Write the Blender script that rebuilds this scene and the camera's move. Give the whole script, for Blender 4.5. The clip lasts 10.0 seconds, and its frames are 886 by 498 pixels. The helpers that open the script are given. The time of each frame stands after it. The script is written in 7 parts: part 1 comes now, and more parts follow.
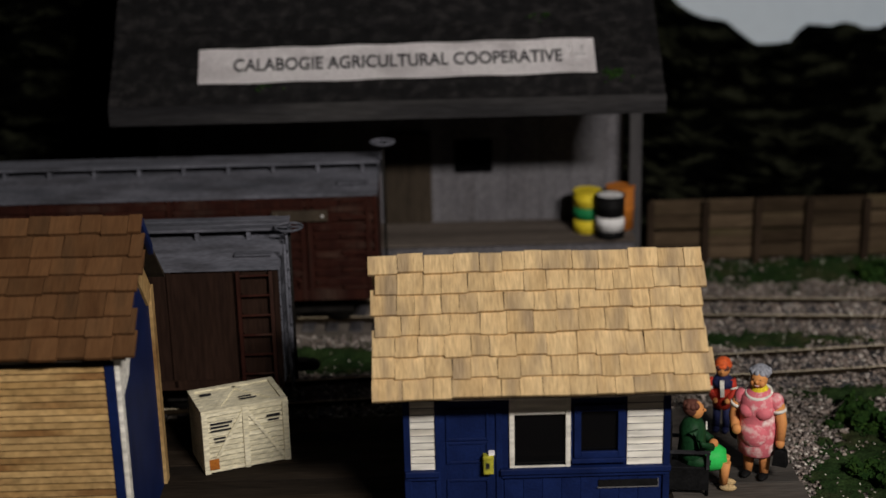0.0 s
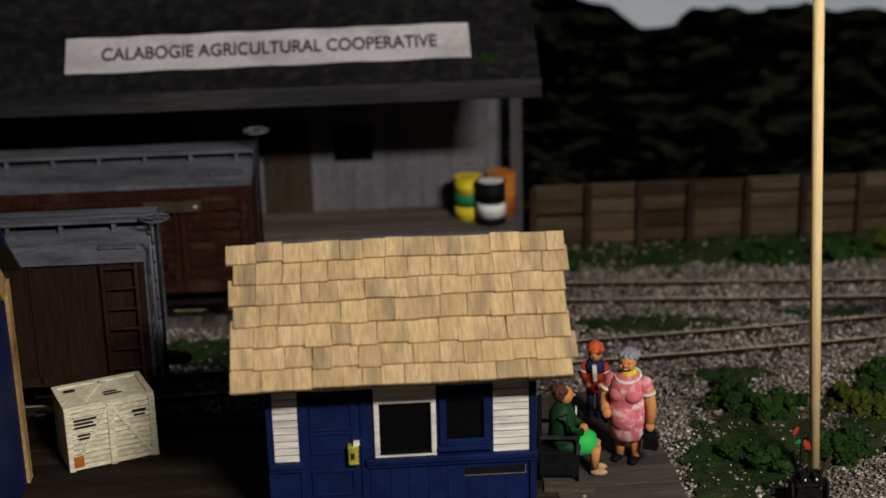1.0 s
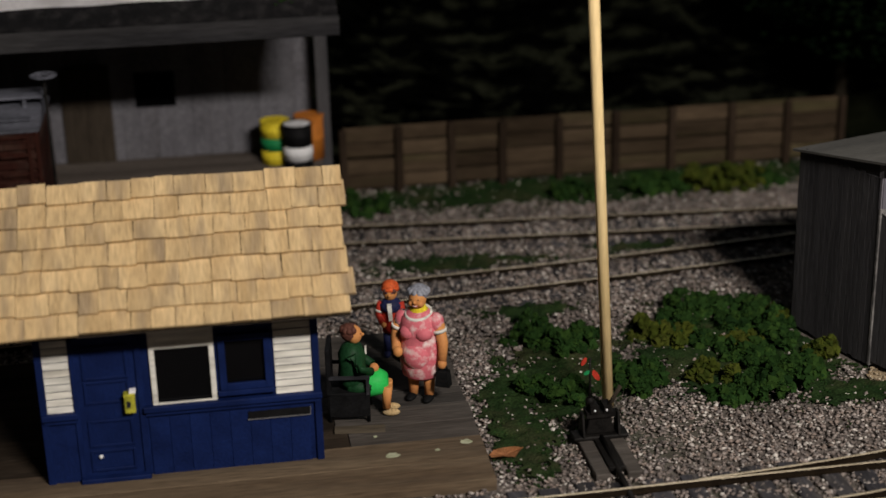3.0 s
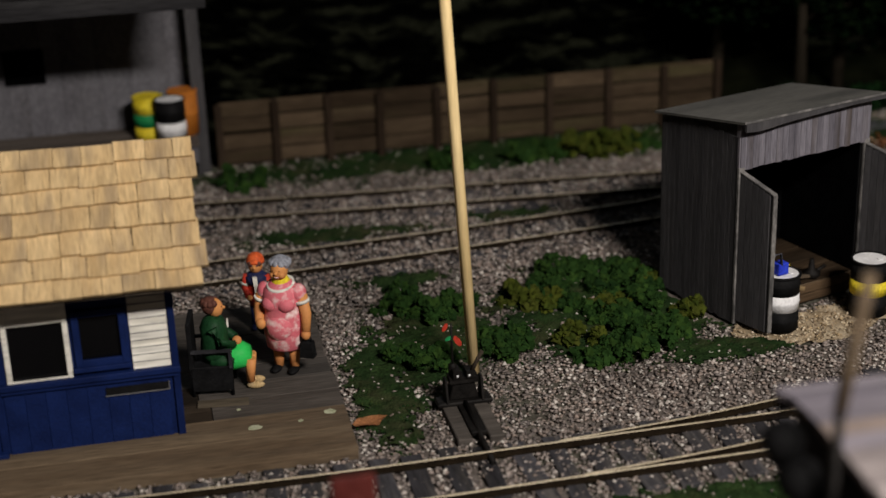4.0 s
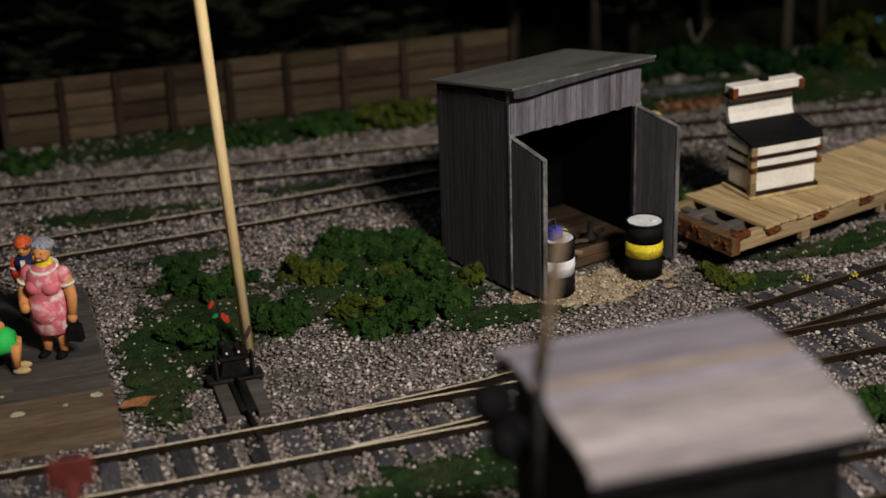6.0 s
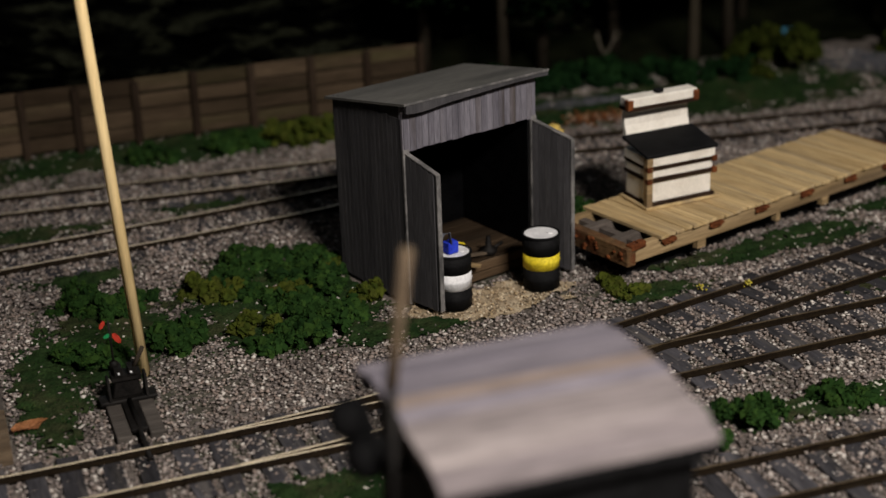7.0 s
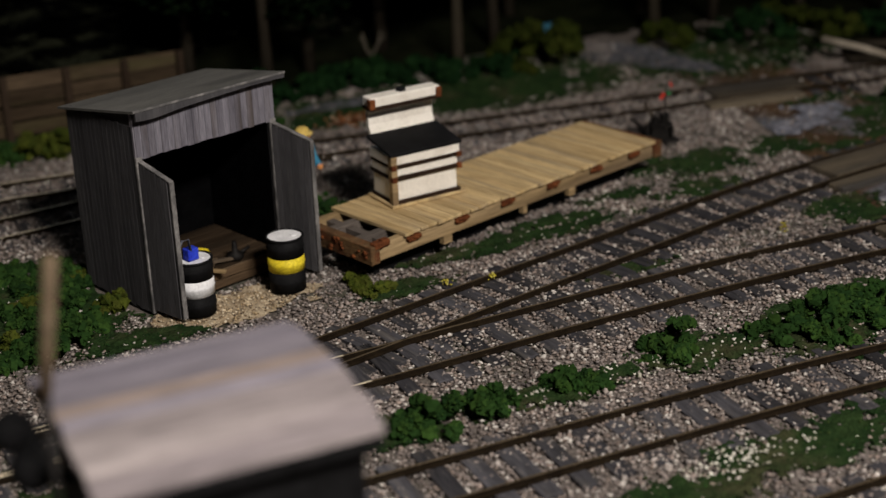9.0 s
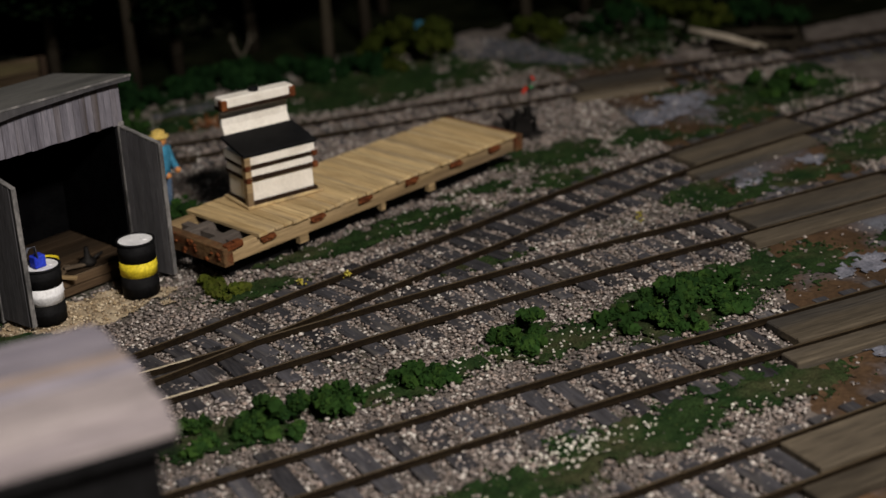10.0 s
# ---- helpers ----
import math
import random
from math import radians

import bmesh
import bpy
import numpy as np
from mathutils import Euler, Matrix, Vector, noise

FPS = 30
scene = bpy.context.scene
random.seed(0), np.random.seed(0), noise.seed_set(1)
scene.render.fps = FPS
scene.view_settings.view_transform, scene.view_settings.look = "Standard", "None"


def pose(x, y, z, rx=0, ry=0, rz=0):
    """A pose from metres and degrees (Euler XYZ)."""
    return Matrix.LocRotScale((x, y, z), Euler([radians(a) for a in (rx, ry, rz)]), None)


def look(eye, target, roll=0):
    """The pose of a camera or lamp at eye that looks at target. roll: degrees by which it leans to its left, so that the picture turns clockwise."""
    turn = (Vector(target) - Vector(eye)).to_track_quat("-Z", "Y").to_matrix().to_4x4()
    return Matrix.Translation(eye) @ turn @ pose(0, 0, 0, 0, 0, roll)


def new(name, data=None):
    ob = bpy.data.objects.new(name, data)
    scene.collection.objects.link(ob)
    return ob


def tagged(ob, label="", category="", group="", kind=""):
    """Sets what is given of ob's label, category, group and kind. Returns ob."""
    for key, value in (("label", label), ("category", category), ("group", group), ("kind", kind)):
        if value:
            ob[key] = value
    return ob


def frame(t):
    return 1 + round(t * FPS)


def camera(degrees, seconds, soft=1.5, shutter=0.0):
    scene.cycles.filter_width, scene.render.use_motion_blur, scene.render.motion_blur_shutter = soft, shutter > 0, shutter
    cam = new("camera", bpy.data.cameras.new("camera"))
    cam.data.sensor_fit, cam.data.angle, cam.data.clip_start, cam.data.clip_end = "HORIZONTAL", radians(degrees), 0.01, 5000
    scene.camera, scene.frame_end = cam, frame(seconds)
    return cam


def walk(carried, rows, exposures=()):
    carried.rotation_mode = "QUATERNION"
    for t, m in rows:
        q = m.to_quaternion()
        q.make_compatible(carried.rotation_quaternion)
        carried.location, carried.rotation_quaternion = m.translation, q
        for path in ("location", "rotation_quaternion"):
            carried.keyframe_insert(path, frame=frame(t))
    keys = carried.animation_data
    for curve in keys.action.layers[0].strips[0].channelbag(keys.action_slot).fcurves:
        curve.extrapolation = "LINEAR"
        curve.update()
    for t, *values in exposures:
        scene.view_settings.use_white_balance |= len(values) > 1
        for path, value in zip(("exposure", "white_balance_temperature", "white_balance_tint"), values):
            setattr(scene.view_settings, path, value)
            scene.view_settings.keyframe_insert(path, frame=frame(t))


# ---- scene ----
# A model railway, about 1:48. All sizes below are in units of 20 mm (about one metre of the full-size place).
U = 0.02
cam = camera(32.12, 10.0)
ROWS = [
    (0.0, -0.001, -0.000, 11.473, -0.95, -18.45, 1.29),
    (0.5, 0.474, 0.078, 11.389, -2.92, -18.62, 1.31),
    (1.0, 0.870, 0.240, 11.306, -4.07, -18.87, 1.32),
    (1.5, 1.157, 0.284, 11.160, -5.04, -19.38, 1.25),
    (2.0, 1.555, 0.397, 11.040, -6.41, -19.66, 1.27),
    (2.5, 1.862, 0.543, 10.897, -7.89, -20.24, 1.20),
    (2.7, 2.005, 0.545, 10.840, -8.32, -20.31, 1.23),
    (3.8, 3.020, 0.435, 10.590, -11.65, -21.29, 1.76),
    (4.0, 3.200, 0.374, 10.564, -12.29, -21.40, 1.82),
    (4.5, 3.612, 0.155, 10.505, -13.80, -21.77, 1.81),
    (5.0, 4.000, 0.183, 10.380, -15.33, -22.05, 1.76),
    (5.5, 4.288, 0.234, 10.336, -16.55, -22.37, 1.71),
    (5.7, 4.400, 0.220, 10.340, -17.11, -22.42, 1.72),
    (6.8, 5.165, -0.130, 10.410, -19.43, -22.07, 1.94),
    (7.0, 5.331, -0.191, 10.412, -20.02, -21.98, 1.97),
    (7.5, 5.761, -0.305, 10.387, -21.84, -21.93, 1.95),
    (8.0, 6.145, -0.464, 10.349, -23.61, -21.96, 1.87),
    (8.5, 6.431, -0.612, 10.308, -25.22, -21.96, 2.00),
    (9.0, 6.748, -0.821, 10.296, -26.63, -22.03, 2.15),
    (9.5, 7.279, -1.081, 10.236, -28.25, -22.13, 2.38),
    (10.0, 7.776, -1.356, 10.180, -29.94, -22.15, 2.70),
]
walk(cam, [(t, pose(U * x, U * y, U * z, 90 + pitch, roll, yaw)) for t, x, y, z, yaw, pitch, roll in ROWS])
# a close lens: the near car and the far hill fall out of focus
cam.data.dof.use_dof = True
cam.data.dof.focus_distance = 0.48
cam.data.dof.aperture_fstop = 11.0

# ---- world and lamps ----
world = bpy.data.worlds.new("dim_room")
scene.world = world
world.use_nodes = True
world.node_tree.nodes["Background"].inputs["Color"].default_value = (0.55, 0.62, 0.8, 1)
world.node_tree.nodes["Background"].inputs["Strength"].default_value = 0.0012


def strip_lamp(name, eye, target, power, length, width, colour):
    data = bpy.data.lights.new(name, "AREA")
    data.shape, data.size, data.size_y = "RECTANGLE", length, width
    data.energy, data.color = power, colour
    ob = new(name, data)
    ob.matrix_world = look(eye, target)
    return ob


# one strip lamp hangs before the front edge of the layout, beside the camera
strip_lamp("layout_lamp", (0.325, -0.2, 0.53), (0.235, 0.52, 0.04), 7.3, 0.2, 0.05, (1.0, 0.925, 0.865))
scene.view_settings.exposure = 0.0


# ---- materials ----
def material(name, c1, c2, scale=3.0, rough=0.8, bump=0.35, stretch=(1, 1, 1), rnd=0.0, fine=25.0, metal=0.0, stain=None, stain_scale=1.2, stain_amount=0.4, speck=0.35, spec=0.12):
    """Two scales of noise between c1 and c2, fine bump, optional stains, a random shade for each object."""
    m = bpy.data.materials.new(name)
    m.use_nodes = True
    nt = m.node_tree
    n, l = nt.nodes, nt.links
    b = n["Principled BSDF"]
    b.inputs["Roughness"].default_value = rough
    b.inputs["Metallic"].default_value = metal
    b.inputs["Specular IOR Level"].default_value = spec
    tc = n.new("ShaderNodeTexCoord")
    mp = n.new("ShaderNodeMapping")
    mp.inputs["Scale"].default_value = [s / U for s in stretch]
    info = n.new("ShaderNodeObjectInfo")
    shift = n.new("ShaderNodeVectorMath")
    shift.operation = "MULTIPLY_ADD"
    l.new(info.outputs["Random"], shift.inputs[0])
    shift.inputs[1].default_value = (37.0, 91.0, 53.0)
    l.new(tc.outputs["Object"], mp.inputs["Vector"])
    l.new(mp.outputs["Vector"], shift.inputs[2])
    big = n.new("ShaderNodeTexNoise")
    big.inputs["Scale"].default_value, big.inputs["Detail"].default_value = scale, 5
    small = n.new("ShaderNodeTexNoise")
    small.inputs["Scale"].default_value, small.inputs["Detail"].default_value = fine, 4
    for t in (big, small):
        l.new(shift.outputs[0], t.inputs["Vector"])
    ramp = n.new("ShaderNodeValToRGB")
    ramp.color_ramp.elements[0].position, ramp.color_ramp.elements[1].position = 0.32, 0.68
    ramp.color_ramp.elements[0].color, ramp.color_ramp.elements[1].color = (*c1, 1), (*c2, 1)
    l.new(big.outputs["Fac"], ramp.inputs["Fac"])
    colour = ramp.outputs["Color"]
    if stain:
        st = n.new("ShaderNodeTexNoise")
        st.inputs["Scale"].default_value, st.inputs["Detail"].default_value = stain_scale, 6
        l.new(shift.outputs[0], st.inputs["Vector"])
        sr = n.new("ShaderNodeMapRange")
        sr.inputs["From Min"].default_value, sr.inputs["From Max"].default_value = 0.5, 0.68
        sr.inputs["To Max"].default_value = stain_amount
        l.new(st.outputs["Fac"], sr.inputs["Value"])
        mx = n.new("ShaderNodeMix")
        mx.data_type = "RGBA"
        l.new(sr.outputs["Result"], mx.inputs["Factor"])
        l.new(colour, mx.inputs["A"])
        mx.inputs["B"].default_value = (*stain, 1)
        colour = mx.outputs["Result"]
    # value: fine grain times the object's own shade
    vr = n.new("ShaderNodeMapRange")
    vr.inputs["From Min"].default_value, vr.inputs["From Max"].default_value = 0.25, 0.75
    vr.inputs["To Min"].default_value, vr.inputs["To Max"].default_value = 1 - speck, 1 + speck
    l.new(small.outputs["Fac"], vr.inputs["Value"])
    rr = n.new("ShaderNodeMapRange")
    rr.inputs["To Min"].default_value, rr.inputs["To Max"].default_value = 1 - rnd, 1 + rnd
    l.new(info.outputs["Random"], rr.inputs["Value"])
    mul = n.new("ShaderNodeMath")
    mul.operation = "MULTIPLY"
    l.new(vr.outputs["Result"], mul.inputs[0])
    l.new(rr.outputs["Result"], mul.inputs[1])
    hs = n.new("ShaderNodeHueSaturation")
    l.new(colour, hs.inputs["Color"])
    l.new(mul.outputs[0], hs.inputs["Value"])
    l.new(hs.outputs["Color"], b.inputs["Base Color"])
    bp = n.new("ShaderNodeBump")
    bp.inputs["Strength"].default_value, bp.inputs["Distance"].default_value = bump, 0.03 * U
    l.new(small.outputs["Fac"], bp.inputs["Height"])
    l.new(bp.outputs["Normal"], b.inputs["Normal"])
    return m


def island_material(name, colours, rough=0.95, light=0.3, spec=0.04):
    """For joined stones and crumbs: each loose piece takes its own colour."""
    m = bpy.data.materials.new(name)
    m.use_nodes = True
    n, l = m.node_tree.nodes, m.node_tree.links
    b = n["Principled BSDF"]
    b.inputs["Roughness"].default_value = rough
    b.inputs["Specular IOR Level"].default_value = spec
    g = n.new("ShaderNodeNewGeometry")
    ramp = n.new("ShaderNodeValToRGB")
    ramp.color_ramp.interpolation = "CONSTANT"
    el = ramp.color_ramp.elements
    while len(el) < len(colours):
        el.new(0.5)
    for i, c in enumerate(colours):
        el[i].position, el[i].color = i / len(colours), (*c, 1)
    l.new(g.outputs["Random Per Island"], ramp.inputs["Fac"])
    tc = n.new("ShaderNodeTexCoord")
    ns = n.new("ShaderNodeTexNoise")
    ns.inputs["Scale"].default_value, ns.inputs["Detail"].default_value = 0.8 / U, 4
    l.new(tc.outputs["Object"], ns.inputs["Vector"])
    mr = n.new("ShaderNodeMapRange")
    mr.inputs["From Min"].default_value, mr.inputs["From Max"].default_value = 0.3, 0.7
    mr.inputs["To Min"].default_value, mr.inputs["To Max"].default_value = 1 - light, 1 + light
    l.new(ns.outputs["Fac"], mr.inputs["Value"])
    hs = n.new("ShaderNodeHueSaturation")
    l.new(ramp.outputs["Color"], hs.inputs["Color"])
    l.new(mr.outputs["Result"], hs.inputs["Value"])
    l.new(hs.outputs["Color"], b.inputs["Base Color"])
    return m


ALONG_X, ALONG_Y, ALONG_Z = (0.12, 1, 1), (1, 0.12, 1), (1, 1, 0.12)
M = {}
M["cedar"] = material("cedar_shingle", (0.47, 0.325, 0.16), (0.6, 0.44, 0.235), 1.6, 0.85, 0.5, (1.8, 0.3, 0.3), 0.1, 16, stain=(0.2, 0.155, 0.11), stain_scale=2.0, stain_amount=0.65, speck=0.26)
M["brown_shingle"] = material("brown_shingle", (0.0816, 0.0374, 0.01496), (0.136, 0.068, 0.02856), 1.6, 0.85, 0.35, (1.6, 0.3, 0.3), 0.2, 14, stain=(0.03, 0.018, 0.01), stain_scale=1.6, stain_amount=0.5, speck=0.16)
M["deckdark"] = material("left_platform_board", (0.017, 0.0125, 0.009), (0.04, 0.03, 0.0215), 1.4, 0.85, 0.5, (0.16, 1.4, 1.4), 0.15, 18, stain=(0.009, 0.008, 0.007), stain_scale=0.45, stain_amount=0.7, spec=0.03)
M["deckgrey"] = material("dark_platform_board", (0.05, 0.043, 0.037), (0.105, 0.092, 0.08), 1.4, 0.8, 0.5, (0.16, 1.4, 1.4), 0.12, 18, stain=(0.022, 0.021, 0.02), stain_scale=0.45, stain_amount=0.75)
M["blue"] = material("blue_paint", (0.002976, 0.008925, 0.04762), (0.005357, 0.01488, 0.0744), 2, 0.6, 0.25, speck=0.2)
M["white"] = material("white_paint", (0.62, 0.6, 0.53), (0.74, 0.72, 0.66), 3, 0.75, 0.25, ALONG_X, 0.06, 14, stain=(0.35, 0.27, 0.16), stain_amount=0.3)
M["cream"] = material("cream_siding", (0.32, 0.198, 0.076), (0.45, 0.3, 0.132), 1.2, 0.8, 0.35, (0.5, 1, 0.6), 0.12, 14, stain=(0.14, 0.06, 0.018), stain_scale=1.0, stain_amount=0.8)
# near-black for interiors that get no light; the shade is in this colour
M["dark"] = material("unlit_black", (0.0015, 0.0015, 0.00175), (0.003, 0.003, 0.00325), 3, 1.0, 0.1, spec=0.0)
M["black"] = material("black_paint", (0.005, 0.005, 0.0052), (0.009, 0.009, 0.0095), 4, 0.65, 0.15, spec=0.06)
M["oxide"] = material("oxide_red", (0.01928, 0.004625, 0.003083), (0.03083, 0.008738, 0.005138), 3, 0.8, 0.35, ALONG_Z, 0.12, 20, stain=(0.06, 0.04, 0.03), stain_amount=0.5)
M["carbrown"] = material("brown_car_side", (0.016, 0.0088, 0.0065), (0.025, 0.0132, 0.009), 3, 0.8, 0.3, ALONG_Z, 0.06, 20, spec=0.05)
M["carroof"] = material("grey_car_roof", (0.066, 0.07, 0.085), (0.135, 0.138, 0.165), 1.3, 0.75, 0.5, (0.5, 1.6, 1.6), 0.12, 16, stain=(0.05, 0.05, 0.058), stain_scale=1.6, stain_amount=0.75)
# shed walls and doors darker than the header: shade put into one wood's colour
M["greywood"] = material("weathered_grey_wood_shaded", (0.04, 0.039, 0.041), (0.064, 0.062, 0.065), 1.1, 0.85, 0.35, (1.6, 1.6, 0.3), 0.1, 14, stain=(0.09, 0.086, 0.084), stain_scale=1.3, stain_amount=0.25, speck=0.2, spec=0.05)
M["greywood_x"] = material("weathered_grey_board", (0.0884, 0.0884, 0.0952), (0.1632, 0.1598, 0.1632), 2.2, 0.85, 0.5, (0.14, 1.6, 1.6), 0.16, 18, stain=(0.07, 0.07, 0.07), stain_scale=1.6, stain_amount=0.4)
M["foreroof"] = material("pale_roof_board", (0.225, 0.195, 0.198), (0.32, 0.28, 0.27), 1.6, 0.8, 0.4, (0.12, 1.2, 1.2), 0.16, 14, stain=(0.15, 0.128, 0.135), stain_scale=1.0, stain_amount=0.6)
# lavender boards, darkened for the shade of the slope turned away
M["foreroof_far_shade"] = material("shaded_lavender_roof_board", (0.17, 0.155, 0.182), (0.25, 0.226, 0.25), 1.6, 0.8, 0.4, (0.12, 1.2, 1.2), 0.18, 14, stain=(0.12, 0.106, 0.12), stain_scale=1.0, stain_amount=0.55)
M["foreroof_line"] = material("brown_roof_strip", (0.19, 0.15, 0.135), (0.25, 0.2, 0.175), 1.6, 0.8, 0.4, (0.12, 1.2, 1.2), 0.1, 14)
# lilac-grey with brown stains; paler than the walls because it faces the lamp
M["header_grey"] = material("lit_grey_header_board", (0.085, 0.08, 0.094), (0.19, 0.18, 0.205), 1.5, 0.85, 0.4, (3.2, 3.2, 0.28), 0.06, 18, stain=(0.06, 0.046, 0.036), stain_scale=0.9, stain_amount=0.8, speck=0.3, spec=0.05)
M["deck"] = material("worn_platform_board", (0.075, 0.05, 0.03), (0.15, 0.11, 0.07), 1.5, 0.8, 0.5, (0.14, 1.4, 1.4), 0.14, 18, stain=(0.05, 0.045, 0.038), stain_scale=0.5, stain_amount=0.75)
M["flatdeck"] = material("pale_deck_plank", (0.4, 0.275, 0.125), (0.56, 0.42, 0.22), 3.2, 0.8, 0.45, (1.7, 0.1, 1.7), 0.15, 20, stain=(0.25, 0.2, 0.14), stain_scale=1.8, stain_amount=0.55)
M["flatside"] = material("pale_side_timber", (0.2, 0.135, 0.065), (0.37, 0.265, 0.14), 2, 0.8, 0.5, (0.12, 1.3, 1.3), 0.1, 18, stain=(0.1, 0.07, 0.045), stain_amount=0.7)
M["rust"] = material("rust", (0.075, 0.022, 0.008), (0.17, 0.055, 0.018), 5, 0.9, 0.7, fine=30)
M["rustbeam"] = material("rusty_end_timber", (0.055, 0.029, 0.014), (0.15, 0.088, 0.04), 2.2, 0.85, 0.8, (1.2, 0.6, 1.2), 0.1, 18, stain=(0.11, 0.03, 0.011), stain_scale=3, stain_amount=0.9)
M["edge_worn"] = material("worn_pale_edge", (0.08, 0.077, 0.076), (0.22, 0.21, 0.2), 3.0, 0.85, 0.5, (1.6, 1.6, 1.0), 0.12, 16, stain=(0.05, 0.05, 0.05), stain_scale=2.0, stain_amount=0.8)
M["fence"] = material("fence_plank", (0.036, 0.025, 0.0155), (0.072, 0.051, 0.032), 1.6, 0.85, 0.6, (0.14, 1.5, 1.5), 0.4, 18, stain=(0.045, 0.055, 0.016), stain_scale=1.5, stain_amount=0.25, spec=0.03)
M["fencepost"] = material("dark_fence_post", (0.018, 0.012, 0.008), (0.036, 0.025, 0.017), 3, 0.85, 0.5, ALONG_Z, 0.2, spec=0.03)
M["tie"] = material("creosoted_tie", (0.024, 0.023, 0.025), (0.06, 0.058, 0.064), 3, 0.8, 0.5, (1.4, 0.2, 1.4), 0.45, 18, stain=(0.1, 0.09, 0.08), stain_scale=5, stain_amount=0.5, spec=0.08)
M["rail"] = material("weathered_rail", (0.01215, 0.0081, 0.00486), (0.02106, 0.01458, 0.0081), 4, 0.55, 0.2, metal=0.3)
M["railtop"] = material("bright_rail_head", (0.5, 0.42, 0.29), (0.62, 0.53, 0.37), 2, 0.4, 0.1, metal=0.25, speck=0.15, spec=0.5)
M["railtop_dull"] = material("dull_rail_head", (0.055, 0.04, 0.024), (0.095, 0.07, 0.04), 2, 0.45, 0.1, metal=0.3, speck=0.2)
M["pole"] = material("yellow_pole_wood", (0.74, 0.54, 0.25), (0.84, 0.65, 0.34), 2, 0.6, 0.2, ALONG_Z, speck=0.15)
M["iron"] = material("dark_iron", (0.0054, 0.0048, 0.0045), (0.0135, 0.012, 0.0108), 4, 0.6, 0.3, metal=0.2)
M["red"] = material("red_paint", (0.3, 0.022, 0.014), (0.42, 0.04, 0.022), 4, 0.6, 0.2)
M["darkred"] = material("faded_red_paint", (0.0624, 0.0117, 0.00975), (0.0936, 0.0195, 0.0156), 4, 0.7, 0.3)
M["green_p"] = material("green_paint", (0.01, 0.16, 0.05), (0.015, 0.22, 0.07), 4, 0.6, 0.2)
M["mailyellow"] = material("dull_yellow_paint", (0.36, 0.34, 0.03), (0.48, 0.44, 0.05), 5, 0.6, 0.25, stain=(0.08, 0.1, 0.02), stain_scale=4, stain_amount=0.5)
M["yellow"] = material("yellow_paint", (0.62, 0.48, 0.02), (0.72, 0.58, 0.04), 4, 0.6, 0.2)
M["orange"] = material("orange_drum_paint", (0.42, 0.13, 0.015), (0.5, 0.17, 0.025), 4, 0.7, 0.2, stain=(0.2, 0.07, 0.02))
M["drumwhite"] = material("chalky_white", (0.66, 0.66, 0.67), (0.8, 0.8, 0.8), 6, 0.7, 0.25, stain=(0.4, 0.39, 0.38), stain_scale=5, stain_amount=0.3, speck=0.15)
M["bluecan"] = material("bright_blue", (0.015, 0.03, 0.4), (0.03, 0.06, 0.55), 4, 0.5, 0.1)
M["paper"] = material("printed_white_sign", (0.82, 0.79, 0.81), (0.9, 0.88, 0.89), 2, 0.9, 0.2, (0.5, 1, 1), stain=(0.36, 0.33, 0.34), stain_scale=1.6, stain_amount=0.45, speck=0.15)
M["smudge"] = material("faint_grey_smudge", (0.4, 0.39, 0.4), (0.55, 0.53, 0.54), 4, 0.9, 0.1)
M["chest"] = material("chest_white", (0.7, 0.66, 0.58), (0.82, 0.78, 0.7), 2, 0.7, 0.2, speck=0.1, stain=(0.35, 0.28, 0.2), stain_scale=2.5, stain_amount=0.25)
M["ink"] = material("black_ink", (0.015, 0.015, 0.017), (0.03, 0.03, 0.033), 4, 0.9, 0.05)
M["barnroof"] = material("dark_felt_roof", (0.007, 0.007, 0.0075), (0.0125, 0.012, 0.0125), 3.5, 0.9, 0.7, (1.0, 1.2, 1.2), 0.12, stain=(0.035, 0.033, 0.033), stain_scale=3.5, stain_amount=0.35, speck=0.5, spec=0.04)
M["fascia"] = material("dark_fascia_board", (0.015, 0.0148, 0.016), (0.028, 0.0275, 0.029), 1.6, 0.85, 0.5, (0.14, 1.6, 1.6), 0.1, 18, stain=(0.08, 0.077, 0.075), stain_scale=0.8, stain_amount=0.45, spec=0.05)
M["barnwall"] = material("grey_barn_board", (0.1, 0.097, 0.107), (0.142, 0.139, 0.151), 1.5, 0.9, 0.3, (0.8, 0.8, 0.4), 0.04, stain=(0.07, 0.065, 0.066), stain_scale=0.9, stain_amount=0.5, spec=0.04)
M["dockwood"] = material("dock_plank", (0.068, 0.056, 0.048), (0.115, 0.097, 0.083), 2, 0.85, 0.4, (0.14, 1.4, 1.4), 0.12, spec=0.06)
M["barndoor"] = material("brown_barn_door", (0.02887, 0.02205, 0.01575), (0.0525, 0.04095, 0.02887), 2, 0.85, 0.4, (1.5, 1.5, 0.15))
M["cratewood"] = material("cream_crate", (0.62, 0.57, 0.40), (0.76, 0.71, 0.53), 3, 0.8, 0.3, (0.3, 1.2, 1.2), 0.05)
M["earth"] = material("ground_earth", (0.095, 0.08, 0.07), (0.17, 0.146, 0.13), 2.4, 0.95, 0.9, fine=26, stain=(0.035, 0.05, 0.025), stain_scale=0.4, stain_amount=0.5, speck=0.45, spec=0.04)
M["sand"] = material("spilt_grain", (0.3, 0.235, 0.155), (0.48, 0.395, 0.275), 5, 0.95, 0.9, fine=30, stain=(0.16, 0.1, 0.04), stain_scale=1.6, stain_amount=0.6, speck=0.45, spec=0.04)
